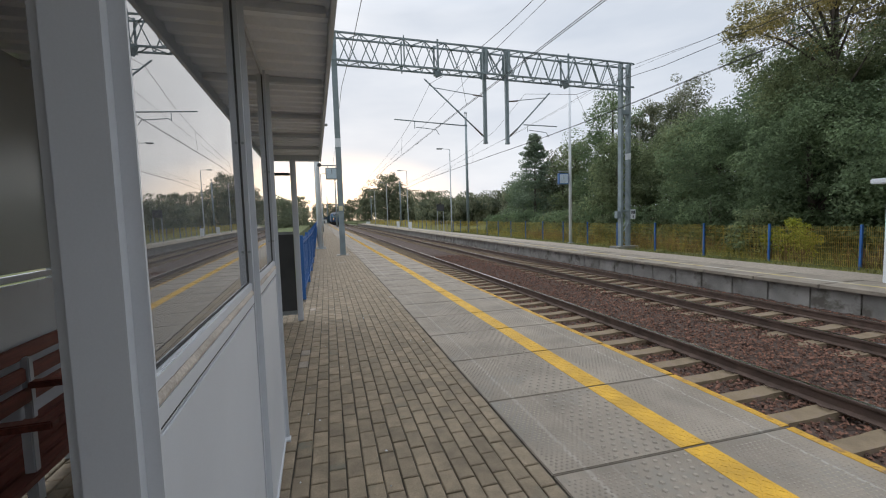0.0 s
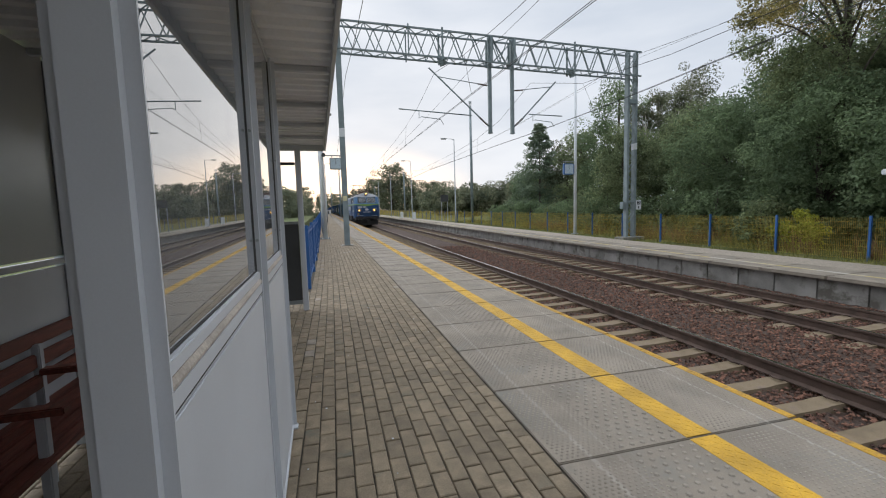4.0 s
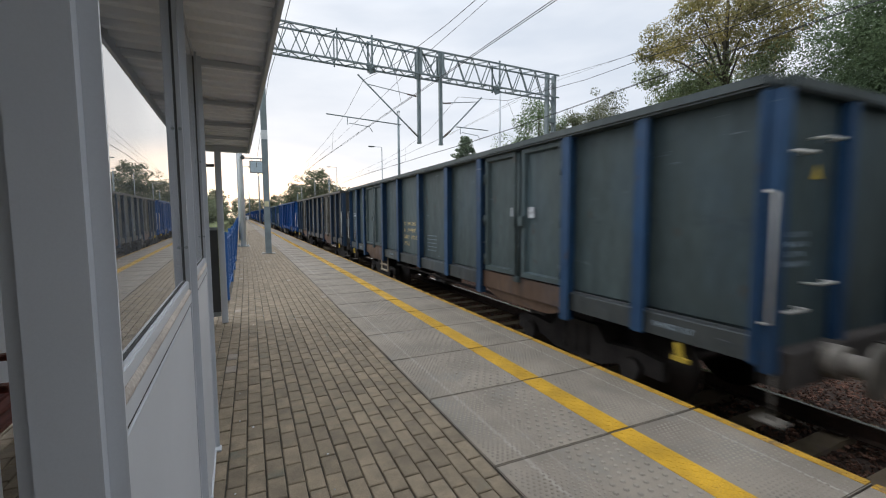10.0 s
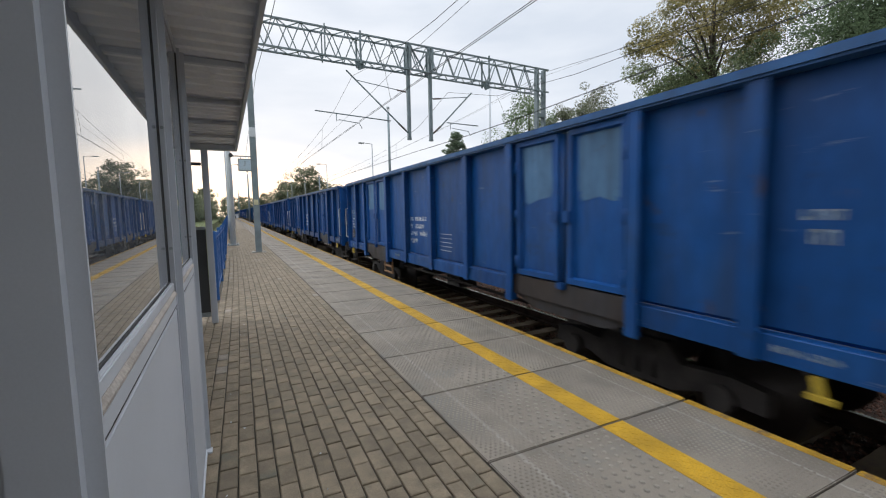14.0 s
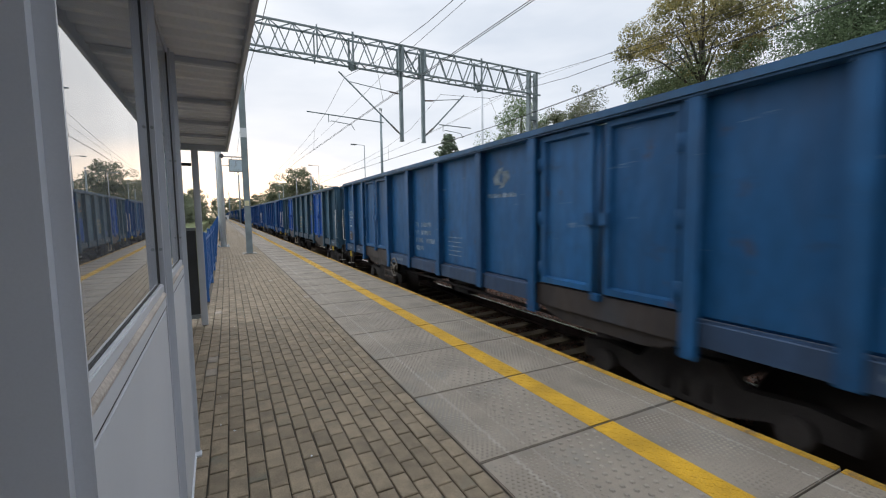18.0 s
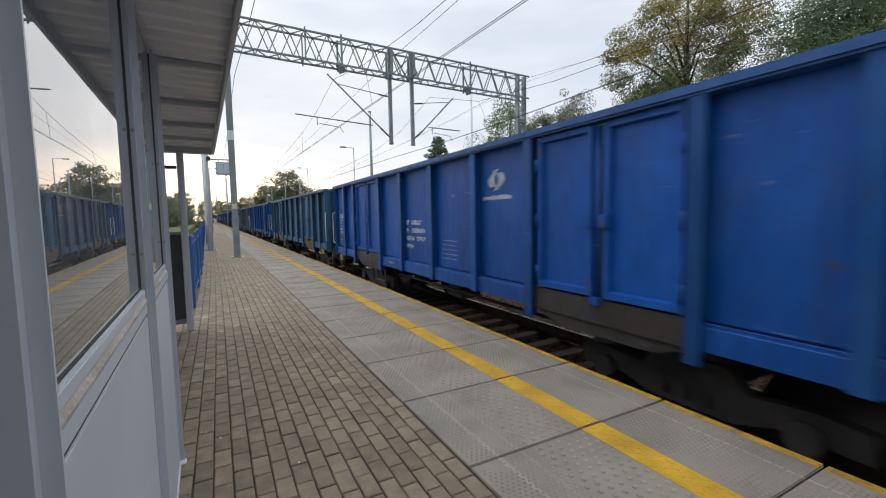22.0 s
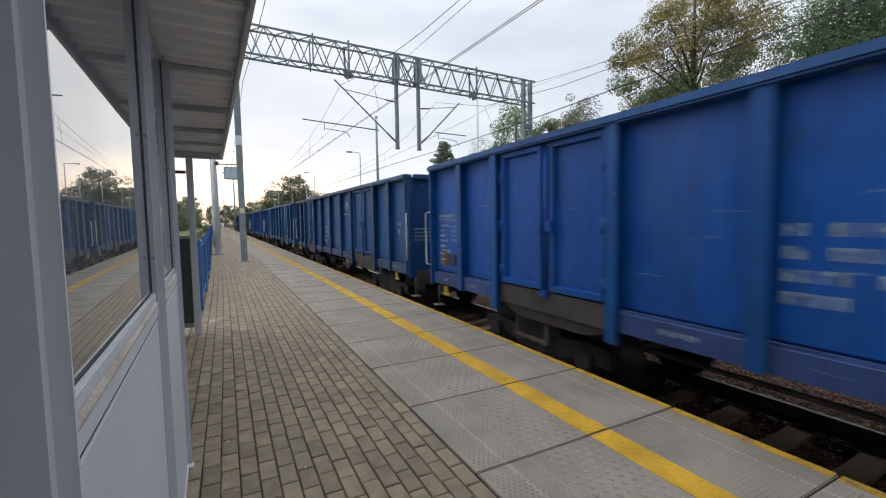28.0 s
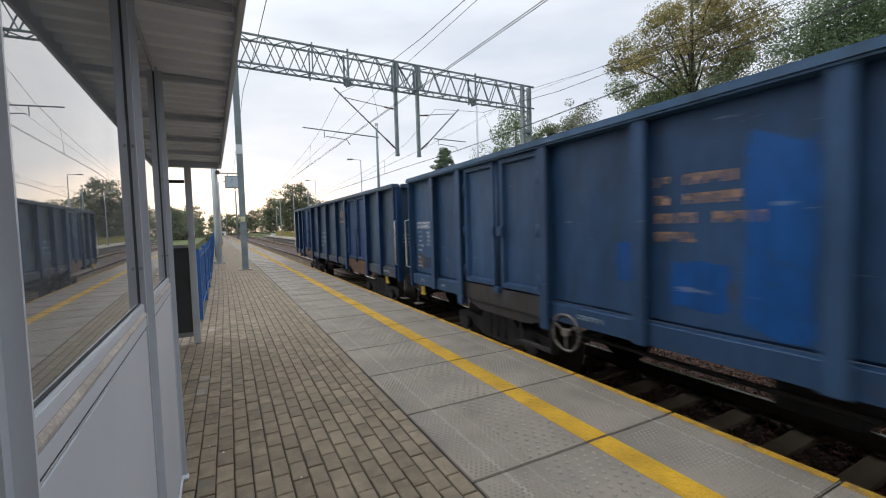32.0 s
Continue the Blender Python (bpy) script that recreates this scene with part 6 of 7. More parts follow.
        disc(bm, (0, ty + sg * 0.085, 3.86), 0.185, (0, sg, 0), 0.01, 22)
        part("reflector", bm, LAMP_OFF, th)
        bm = bmesh.new()
        disc(bm, (0.02, ty + sg * 0.096, 3.86), 0.07, (0, sg, 0), 0.008, 16)
        part("bulb", bm, LAMP_ON if e == 0 else LAMP_OFF, th)
        bm = bmesh.new()
        for dx in (-0.42, 0.42):
            disc(bm, (dx, ty - sg * 0.12, 3.62), 0.06, (0, sg, 0), 0.12, 12)
        part("horn", bm, L_ROOF, root)
        # green band dipping to the middle of the front
        bm = bmesh.new()
        a = [bm.verts.new((x, front(z, 0.006), z)) for x, z in ((-1.1, 2.545), (0, 2.40), (1.1, 2.545))]
        bm.faces.new(a)
        part("front_stripe", bm, L_GREEN, root)
        bm = bmesh.new()
        xs = -0.42
        for w in (0.09, 0.09, 0.09, 0.09, 0.05, 0.09, 0.09, 0.09):
            box(bm, -1.02 + (xs + 0.42) * 1.15, -1.02 + (xs + 0.42) * 1.15 + w, min(front(2.3, 0.004), front(2.3, 0.010)), max(front(2.3, 0.004), front(2.3, 0.010)), 2.24 if w > 0.06 else 2.29, 2.38 if w > 0.06 else 2.32)
            xs += w + 0.02
        part("number_bars", bm, L_WHITE, root)
        bm = bmesh.new()
        for f in (1, -1):
            pts = [(0.05, -0.5), (0.48, -0.5), (0.62, -0.1), (0.2, 0.42), (-0.1, 0.5), (0.15, 0.1), (0.2, -0.2)]
            a = [bm.verts.new((f * (p[0] - 0.06) * 0.36, front(1.95, 0.008), 2.02 + f * (p[1] + 0.1) * -0.24)) for p in pts]
            bm.faces.new(a)
        part("emblem", bm, L_WHITE, root)
        for i in range(8):
            part("lettering_block", boxed(-0.46 + i * 0.118, -0.46 + i * 0.118 + 0.085, min(front(1.7, 0.004), front(1.7, 0.010)), max(front(1.7, 0.004), front(1.7, 0.010)), 1.68, 1.76), L_WHITE, root)
        bm = bmesh.new()
        box(bm, -1.35, 1.35, min(y0 - sg * 0.4, y0 + sg * 0.02), max(y0 - sg * 0.4, y0 + sg * 0.02), 0.85, 1.2, bevel=0.02)
        part("buffer_beam", bm, L_BLACK, root)
        part("front_ledge", boxed(-1.0, 1.0, min(front(1.6, 0), front(1.6, 0.12)), max(front(1.6, 0), front(1.6, 0.12)), 1.58, 1.61), L_BLUE, root)
        bm = bmesh.new()
        beam(bm, (0, y0, 1.03), (0, y0 + sg * 0.42, 1.0), 0.12)
        beam(bm, (0, y0 + sg * 0.35, 1.0), (0, y0 + sg * 0.42, 0.62), 0.07)
        for dx in (-0.45, -0.3, 0.3, 0.45):
            tube(bm, [(dx, y0, 1.15), (dx, y0 + sg * 0.2, 1.1), (dx * 1.05, y0 + sg * 0.22, 0.75), (dx * 0.9, y0 + sg * 0.1, 0.7)], 0.028, 6)
        part("coupling", bm, L_BLACK, root)
        bm = bmesh.new()
        vs = [bm.verts.new(v) for v in ((-1.3, y0 - sg * 0.25, 0.78), (0, y0 + sg * 0.12, 0.78), (1.3, y0 - sg * 0.25, 0.78), (-1.25, y0 - sg * 0.15, 0.2), (0, y0 + sg * 0.22, 0.2), (1.25, y0 - sg * 0.15, 0.2))]
        bm.faces.new((vs[0], vs[1], vs[4], vs[3]))
        bm.faces.new((vs[1], vs[2], vs[5], vs[4]))
        bmesh.ops.solidify(bm, geom=list(bm.faces), thickness=0.03)
        part("snow_plough", bm, L_BLACK, root)
    # running gear
    for yc in (-4.3, -L_LEN + 4.3):
        bog = empty("bogie")
        bog.parent = root
        bm = bmesh.new()
        for s in (-1, 1):
            x0, x1 = (1.02, 1.16) if s > 0 else (-1.16, -1.02)
            box(bm, x0, x1, yc - 2.75, yc + 2.75, 0.66, 0.92, bevel=0.03)
            for q in (-1.95, 0, 1.95):
                box(bm, x0 - 0.02, x1 + 0.06 * s if s > 0 else x1 + 0.02, yc + q - 0.24, yc + q + 0.24, 0.42, 0.82)
                disc(bm, (s * 1.16, yc + q, 0.62), 0.17, (s, 0, 0), 0.10, 14)
            for q in (-1.25, -0.7, 0.7, 1.25, -2.5, 2.5):
                for k in range(6):
                    disc(bm, (s * 1.2, yc + q, 0.50 + k * 0.075), 0.105, (0, 0, 1), 0.04, 12)
        box(bm, -1.0, 1.0, yc - 0.3, yc + 0.3, 0.55, 0.95)
        part("bogie_frame", bm, L_BLACK, bog)
        for q in (-1.95, 0, 1.95):
            bm = bmesh.new()
            xr = [(-0.95, 0.1), (-0.831, 0.1), (-0.83, 0.62), (-0.69, 0.65), (-0.689, 0.1), (0.689, 0.1), (0.69, 0.65), (0.83, 0.62), (0.831, 0.1), (0.95, 0.1)]
            tube(bm, [(a, yc + q, 0.65) for a, b in xr], [b for a, b in xr], 28)
            part("wheelset", bm, WHEELM, bog)
    for a, b, z0, plate in ((-10.28, -8.42, 0.58, None), (-11.9, -10.42, 0.66, -10.75), (-8.38, -7.68, 0.82, -7.98)):
        case = part("equipment_box", boxed(-1.42, 1.42, a, b, z0, 1.235, bevel=0.02), L_BLACK, root)
        if plate:
            for s in (-1, 1):
                part("box_plate", boxed(*sorted((s * 1.415, s * 1.43)), plate - 0.13, plate + 0.13, 1.04, 1.18, bevel=0.003), ORANGEPLATE, case, "worn ochre plate")
        else:
            for s in (-1, 1):
                for y in (-9.9, -9.35, -8.8):
                    part("box_hatch", boxed(*sorted((s * 1.41, s * 1.432)), y - 0.22, y + 0.22, 0.68, 1.14, bevel=0.006), L_BLACK, case)
    # roof gear
    bm = bmesh.new()
    box(bm, -0.7, 0.7, -11.0, -7.0, 3.85, 4.02, bevel=0.03)
    box(bm, -0.45, 0.45, -6.6, -5.9, 3.9, 4.12, bevel=0.03)
    part("roof_hatch", bm, L_ROOF, root)
    bm = bmesh.new()
    for x in (-0.9, 0.9):
        tube(bm, [(x, -15.6, 3.96), (x, -2.2, 3.96)], 0.018, 6)
    part("roof_walk_rail", bm, L_ROOF, root)
    bm = bmesh.new()
    for y in (-13.0, -11.6, -9.0, -6.7, -5.2):
        disc(bm, (0.35, y, 3.9), 0.06, (0, 0, 1), 0.35, 10)
    tube(bm, [(0.35, -13.4, 4.26), (0.35, -4.8, 4.26)], 0.022, 6)
    part("roof_busbar", bm, INSUL, root)
    for yc, up in ((-14.0, 0), (-3.9, 1)):
        pg = empty("pantograph")
        pg.parent = root
        bm = bmesh.new()
        for x in (-0.55, 0.55):
            for y in (-0.75, 0.75):
                disc(bm, (x, yc + y, 3.80), 0.06, (0, 0, 1), 0.32, 10)
        part("insulators", bm, INSUL, pg)
        bm = bmesh.new()
        zt = 5.5 if up else 4.42
        for x in (-0.55, 0.55):
            beam(bm, (x, yc - 0.85, 4.14), (x, yc + 0.85, 4.14), 0.06)
            zk, ex = (4.95, 0.8) if up else (4.24, 1.25)
            for s in (-1, 1):
                tube(bm, [(x, yc + s * 0.25, 4.17), (x * 1.1, yc + s * ex, zk)], 0.026, 6)
                tube(bm, [(x * 1.1, yc + s * ex, zk), (x * 0.7, yc + s * 0.08, zt)], 0.02, 6)
        for s in (-1, 1):
            ex, zk = (0.8, 4.95) if up else (1.25, 4.24)
            tube(bm, [(-0.62, yc + s * ex, zk), (0.62, yc + s * ex, zk)], 0.022, 6)
            tube(bm, [(-0.55, yc + s * 0.25, 4.17), (0.62, yc + s * ex, zk)], 0.016, 6)
        beam(bm, (-0.6, yc - 0.85, 4.14), (0.6, yc - 0.85, 4.14), 0.06)
        beam(bm, (-0.6, yc + 0.85, 4.14), (0.6, yc + 0.85, 4.14), 0.06)
        part("frame", bm, PANTO, pg)
        bm = bmesh.new()
        for s in (-0.16, 0.16):
            tube(bm, [(-0.98, yc + s, zt - 0.2), (-0.8, yc + s, zt - 0.02), (-0.55, yc + s, zt + 0.05), (0.55, yc + s, zt + 0.05), (0.8, yc + s, zt - 0.02), (0.98, yc + s, zt - 0.2)], 0.022, 6)
        part("collector", bm, L_BLACK, pg)
    TRAIN.append((root, 0))


build_loco()


# ---- fences ----
def box_data(a, b, c):
    v = [(x * a / 2, y * b / 2, z * c / 2) for z in (-1, 1) for x, y in ((-1, -1), (1, -1), (1, 1), (-1, 1))]
    return v, [(3, 2, 1, 0), (4, 5, 6, 7), (0, 1, 5, 4), (1, 2, 6, 5), (2, 3, 7, 6), (3, 0, 4, 7)]


def build_fences():
    # far side: blue posts with ochre wire mesh panels
    root = empty("mesh_fence")
    tagged(root, "ochre wire mesh fence on blue posts behind the opposite platform", "fence")
    x, p, y0 = 14.75, 2.58, 1.36
    zb, zt = -0.42, 0.87
    post = part("post", boxed(x - 0.03, x + 0.03, -0.03, 0.03, zb, zt + 0.05, bevel=0.004), BLUEFENCE, root)
    bm = bmesh.new()
    k = 0
    yy = 0.06
    while yy < p - 0.05:
        beam(bm, (x, yy, zb + 0.06), (x, yy, zt), 0.005)
        yy += 0.05
    for i in range(7):
        z = zb + 0.08 + i * 0.18
        beam(bm, (x - 0.005, 0.04, z), (x - 0.005, p - 0.04, z), 0.006)
    panel = part("mesh_panel", bm, MESHFENCE, root)
    post.location.y = panel.location.y = y0
    for i in range(1, 50):
        for ob in (post, panel):
            o = ob.copy()
            scene.collection.objects.link(o)
            lay(o, 0, y0 + p * i)
    # near side: blue steel fence along the back of the platform
    root = empty("platform_fence")
    tagged(root, "bright blue steel bar fence along the platform edge", "fence")
    x, p, y0 = -0.66, 2.4, 8.95
    post = part("post", boxed(-0.035, 0.035, -0.035, 0.035, 0, 1.22, bevel=0.004), BLUEFENCE, root)
    bar = raw("bar", *box_data(0.024, 0.04, 1.04), BLUEFENCE, root)
    rail = part("rail", boxed(-0.02, 0.02, 0.035, p - 0.035, -0.02, 0.02), BLUEFENCE, root)
    bm = bmesh.new()
    yy = 0.10
    while yy < p - 0.05:
        box(bm, -0.012, 0.012, yy - 0.02, yy + 0.02, 0.12, 1.16)
        yy += 0.11
    for z in (0.18, 1.08):
        box(bm, -0.02, 0.02, 0.035, p - 0.035, z - 0.02, z + 0.02)
    panel = part("bar_panel", bm, BLUEFENCE, root)
    tagged(panel, kind="stuff")
    used = set()

    def put(ob, y, z=0.0):
        o = ob if ob not in used else ob.copy()
        if ob in used:
            scene.collection.objects.link(o)
        used.add(ob)
        lay(o, x, y, z)

    for i in range(50):
        y = y0 + p * i
        put(post, y)
        if i > 2:
            put(panel, y)
            continue
        for z in (0.18, 1.08):
            put(rail, y, z)
        for k in range(21):
            put(bar, y + 0.10 + 0.11 * k, 0.64)


# ---- lamps, clocks, signs ----
CLOCKFACE = mat("clock_face", (0.50, 0.60, 0.68), 0.4, var=0.04, bump=0)
CLOCKBLUE = mat("clock_blue_case", (0.05, 0.15, 0.36), 0.4, bump=0.02)
DARK = mat("dark_hands", (0.03, 0.03, 0.035), 0.5, bump=0)


def street_lamp(x, y, z, h, arm):
    root = empty("platform_lamp", pose(x, y, z))
    tagged(root, "slim grey platform lamp post with a flat lantern", "street lamp", "platform lamps")
    bm = bmesh.new()
    tube(bm, [(0, 0, 0), (0, 0, 1.2), (0, 0, 1.25), (0, 0, h)], [0.085, 0.085, 0.065, 0.045], 10)
    part("pole", bm, GALV, root)
    bm = bmesh.new()
    tube(bm, [(0, 0, h - 0.02), (arm * 0.3, 0, h + 0.03), (arm, 0, h + 0.05)], 0.028, 6)
    part("arm", bm, GALV, root)
    part("lantern", boxed(min(arm, arm * 1.8), max(arm, arm * 1.8), -0.13, 0.13, h, h + 0.10, bevel=0.03), GALV, root)
    part("lantern_glass", boxed(min(arm * 1.1, arm * 1.75), max(arm * 1.1, arm * 1.75), -0.10, 0.10, h - 0.02, h), LAMP_OFF, root)
    return root


def clock(x, y, z, w, h, mtl, arm_x):
    root = empty("station_clock", pose(x, y, z))
    tagged(root, "square station clock with a pale dial on a steel arm", "clock", "station clocks")
    part("case", boxed(-w / 2, w / 2, -0.09, 0.09, -h / 2, h / 2, bevel=0.015), mtl, root)
    for s in (-1, 1):
        part("dial", boxed(-w / 2 + 0.05, w / 2 - 0.05, min(s * 0.09, s * 0.096), max(s * 0.09, s * 0.096), -h / 2 + 0.05, h / 2 - 0.05), CLOCKFACE, root)
        for ax, az, wd in ((0.0, 0.22, 0.022), (0.14, -0.09, 0.03)):
            bm = bmesh.new()
            beam(bm, (0, s * 0.102, 0), (ax * w * -s * -1, s * 0.102, az * h * 1.4), wd, 0.006)
            part("clock_pointer", bm, DARK, root)
        bm = bmesh.new()
        for k in range(12):
            a = k * math.pi / 6
            r0, r1 = 0.33 * min(w, h), 0.38 * min(w, h)
            beam(bm, (r0 * math.sin(a), s * 0.099, r0 * math.cos(a)), (r1 * math.sin(a), s * 0.099, r1 * math.cos(a)), 0.018, 0.004)
        part("hour_marks", bm, DARK, root)
    bm = bmesh.new()
    beam(bm, (arm_x, 0, h / 2 + 0.12), (w / 2 if arm_x < 0 else -w / 2, 0, h / 2 + 0.12), 0.05)
    for q in (-w * 0.3, w * 0.3):
        beam(bm, (q, 0, h / 2 - 0.01), (q, 0, h / 2 + 0.12), 0.03)
    part("arm", bm, GALV, root)


def build_platform_things():
    for x, y, z, h in ((12.61, 44.27, -0.071, 8.79), (11.5, 63.96, 0.063, 8.63), (10.58, 80.4, 0.175, 8.19), (9.79, 94.42, 0.27, 7.59)):
        street_lamp(x, y, z, h, -0.8)
    # lamp with clock on the opposite platform
    root = empty("clock_pole", pose(13.47, 22.46, -0.219))
    tagged(root, "tall white steel pole on the opposite platform", "pole")
    bm = bmesh.new()
    tube(bm, [(0, 0, 0), (0, 0, 9.4)], [0.10, 0.055], 12)
    part("pole", bm, WHITEPOLE, root)
    part("base_plate", boxed(-0.16, 0.16, -0.16, 0.16, 0, 0.03, bevel=0.005), GALV, root)
    clock(13.01, 22.46, 3.52, 0.62, 0.62, CLOCKBLUE, 0.42)
    # white pole with clock on the near platform
    root = empty("clock_pole", pose(-0.6, 23.21, 0.076))
    tagged(root, "white lattice-footed pole beside the blue fence", "pole")
    bm = bmesh.new()
    tube(bm, [(0, 0, 0.03), (0, 0, 7.5)], [0.13, 0.09], 12)
    part("pole", bm, WHITEPOLE, root)
    part("base_plate", boxed(-0.26, 0.26, -0.26, 0.26, 0, 0.03, bevel=0.005), GALV, root)
    bm = bmesh.new()
    for a in (-0.2, 0.2):
        for b in (-0.2, 0.2):
            disc(bm, (a, b, 0.03), 0.03, (0, 0, 1), 0.07, 8)
    part("anchor_bolts", bm, GALV, root)
    bm = bmesh.new()
    disc(bm, (0.12, -0.1, 4.25), 0.09, (0, -1, 0), 0.25, 12)
    part("loudspeaker", bm, DARKBOX, root)
    clock(0.11, 23.09, 3.90, 0.62, 0.58, GALV, -0.69)
    street_lamp(-0.84, 28.66, 0.113, 7.4, 0.5)
    street_lamp(-0.81, 50.96, 0.265, 6.6, 0.5)
    # concrete catenary masts further along
    for x, y, h in ((14.4, 44.0, 12.4), (1.3, 82.0, 9.0), (13.4, 82.0, 9.0), (-0.4, 140, 9), (13.4, 140, 9)):
        root = empty("line_mast", pose(x, y, -0.3))
        tagged(root, "slim grey mast of the overhead line", "mast", "line masts")
        bm = bmesh.new()
        tube(bm, [(0, 0, 0), (0, 0, h)], [0.17, 0.11], 10)
        part("mast", bm, PORTALGREY, root)
        bm = bmesh.new()
        for s in (-1, 1):
            tube(bm, [(s * 0.08, 0, h), (s * 0.08, 0, h + 0.5)], 0.03, 6)
            disc(bm, (s * 0.08, 0, h + 0.3), 0.07, (0, 0, 1), 0.18, 8)
        beam(bm, (-0.16, 0, h + 0.5), (0.16, 0, h + 0.5), 0.05)
        part("mast_head", bm, GALV, root)
    # sign boards on two legs, far along the opposite platform
    root = empty("notice_board", pose(12.05, 46.78, -0.054))
    tagged(root, "small notice board on two grey legs", "notice board")
    for x in (-0.35, 0.35):
        part("leg", boxed(x - 0.04, x + 0.04, -0.04, 0.04, 0, 3.0), GALV, root)
    part("board", boxed(-0.42, 0.42, -0.05, 0.05, 2.3, 3.05), DARKBOX, root)
    for x, y, z in ((10.93, 70.37, 0.107), (11.26, 61.28, 0.045)):
        root = empty("litter_bin", pose(x, y, z))
        tagged(root, "pale grey bin on the opposite platform", "bin", "bins")
        part("body", boxed(-0.22, 0.22, -0.22, 0.22, 0, 1.0, bevel=0.03), WHITEPOLE, root)
    root = empty("signal_cabinet", pose(11.6, 133.0, -0.9))
    tagged(root, "pair of white line-side cabinets", "cabinet")
    for x in (0, 1.5):
        part("cabinet_body", boxed(x - 0.6, x + 0.6, -0.4, 0.4, 0, 1.9, bevel=0.03), WHITEPOLE, root)
    root = empty("relay_box", pose(-1.7, 140.0, -0.2))
    tagged(root, "small pale line-side hut", "hut")
    part("wall", boxed(-1.0, 1.0, -1.0, 1.0, 0, 2.2, bevel=0.02), WHITEPOLE, root)
    part("roof", boxed(-1.15, 1.15, -1.15, 1.15, 2.2, 2.35, bevel=0.02), CONC, root)
    part("door", boxed(-0.35, 0.35, -1.03, -1.0, 0.1, 1.8), DARKBOX, root)
    # opposite shelter
    root = empty("opposite_shelter", pose(12.0, 0, FAR_Z))
    tagged(root, "white steel shelter on the opposite platform", "shelter")
    part("roof", boxed(-0.25, 1.5, -2.0, 7.35, 2.24, 2.36, bevel=0.02), WHITEPOLE, root)
    for y in (7.1, 4.6, 2.0, -1.5):
        part("post", boxed(-0.05, 0.05, y - 0.05, y + 0.05, 0, 2.24, bevel=0.006), WHITEPOLE, root)
        part("post", boxed(1.3, 1.4, y - 0.05, y + 0.05, 0, 2.24, bevel=0.006), WHITEPOLE, root)
    for a, b in ((-1.45, 1.95), (2.05, 4.55), (4.65, 7.05)):
        part("back_panel", boxed(1.33, 1.36, a, b, 0.15, 2.1, bevel=0.004), SHELTER, root)
        part("front_panel", boxed(-0.02, 0.01, a, b, 0.10, 1.0, bevel=0.004), SHELTER, root) if a > 2 else None
    part("seat", boxed(0.8, 1.25, -1.0, 6.6, 0.42, 0.47, bevel=0.006), WOODRED, root)
    # bits on the paving
    rng = random.Random(8)
    bm = bmesh.new()
    for i in range(26):
        x, y = rng.uniform(-0.4, 0.95), rng.uniform(2.0, 9.0)
        s = rng.uniform(0.004, 0.011)
        a = rng.uniform(0, 6.28)
        ca, sa = math.cos(a) * s, math.sin(a) * s
        vs = [bm.verts.new(v) for v in ((x + ca, y + sa, 0.001), (x - sa, y + ca, 0.003), (x - ca, y - sa, 0.001), (x + sa, y - ca, 0.001), (x, y, 0.008))]
        for q in range(4):
            bm.faces.new((vs[q], vs[(q + 1) % 4], vs[4]))
    tagged(part("litter_crumbs", bm, STENCIL), "pale crumbs scattered on the paving", "litter", kind="stuff")


# ---- trees ----
DRYWEED = mat("dry_weed_stalks", (0.17, 0.105, 0.05), 0.9, var=0.4, scale=1, fine=6, bump=0, rand=0.4)
BARK = mat("tree_bark", (0.075, 0.062, 0.05), 0.9, var=0.3, scale=6, fine=40, bump=0.5, bscale=18)
BIRCHBARK = mat("birch_bark", (0.42, 0.41, 0.38), 0.85, var=0.3, scale=5, bump=0.2, dirt=(0.07, 0.06, 0.055), dscale=6, dcut=0.6)


def leafy(name, col, col2, rand=0.32):
    """Leaves: diffuse, with light shining through them."""
    m = mat(name, col, 0.75, var=0.34, scale=0.45, fine=3, fvar=0.2, bump=0, col2=col2, rand=rand, spec=0.14)
    n, l = m.node_tree.nodes, m.node_tree.links
    bsdf, out = n["Principled BSDF"], n["Material Output"]
    tl = n.new("ShaderNodeBsdfTranslucent")
    l.new(bsdf.inputs["Base Color"].links[0].from_socket, tl.inputs["Color"])
    mx = n.new("ShaderNodeMixShader")
    mx.inputs[0].default_value = 0.55
    l.new(bsdf.outputs[0], mx.inputs[1])
    l.new(tl.outputs[0], mx.inputs[2])
    l.new(mx.outputs[0], out.inputs["Surface"])
    return m


LEAF_DARK = leafy("dark_green_leaves", (0.165, 0.235, 0.135), (0.215, 0.285, 0.155), rand=0.2)
LEAF_MID = leafy("green_leaves", (0.175, 0.225, 0.125), (0.244, 0.288, 0.152))
LEAF_AUT = leafy("turning_oak_leaves", (0.25, 0.256, 0.125), (0.438, 0.362, 0.144))
LEAF_YEL = leafy("yellow_green_leaves", (0.34, 0.40, 0.07), (0.48, 0.48, 0.085))
LEAF_BIRCH = leafy("thin_birch_leaves", (0.172, 0.20, 0.132), (0.225, 0.235, 0.152))
LEAF_SPRUCE = leafy("spruce_needles", (0.165, 0.23, 0.165), (0.225, 0.28, 0.19))
# leaves of the far trees, with the haze of distance put into the colour
LEAF_FAR = leafy("hazed_grey_green_leaves", (0.17, 0.205, 0.14), (0.24, 0.25, 0.16))


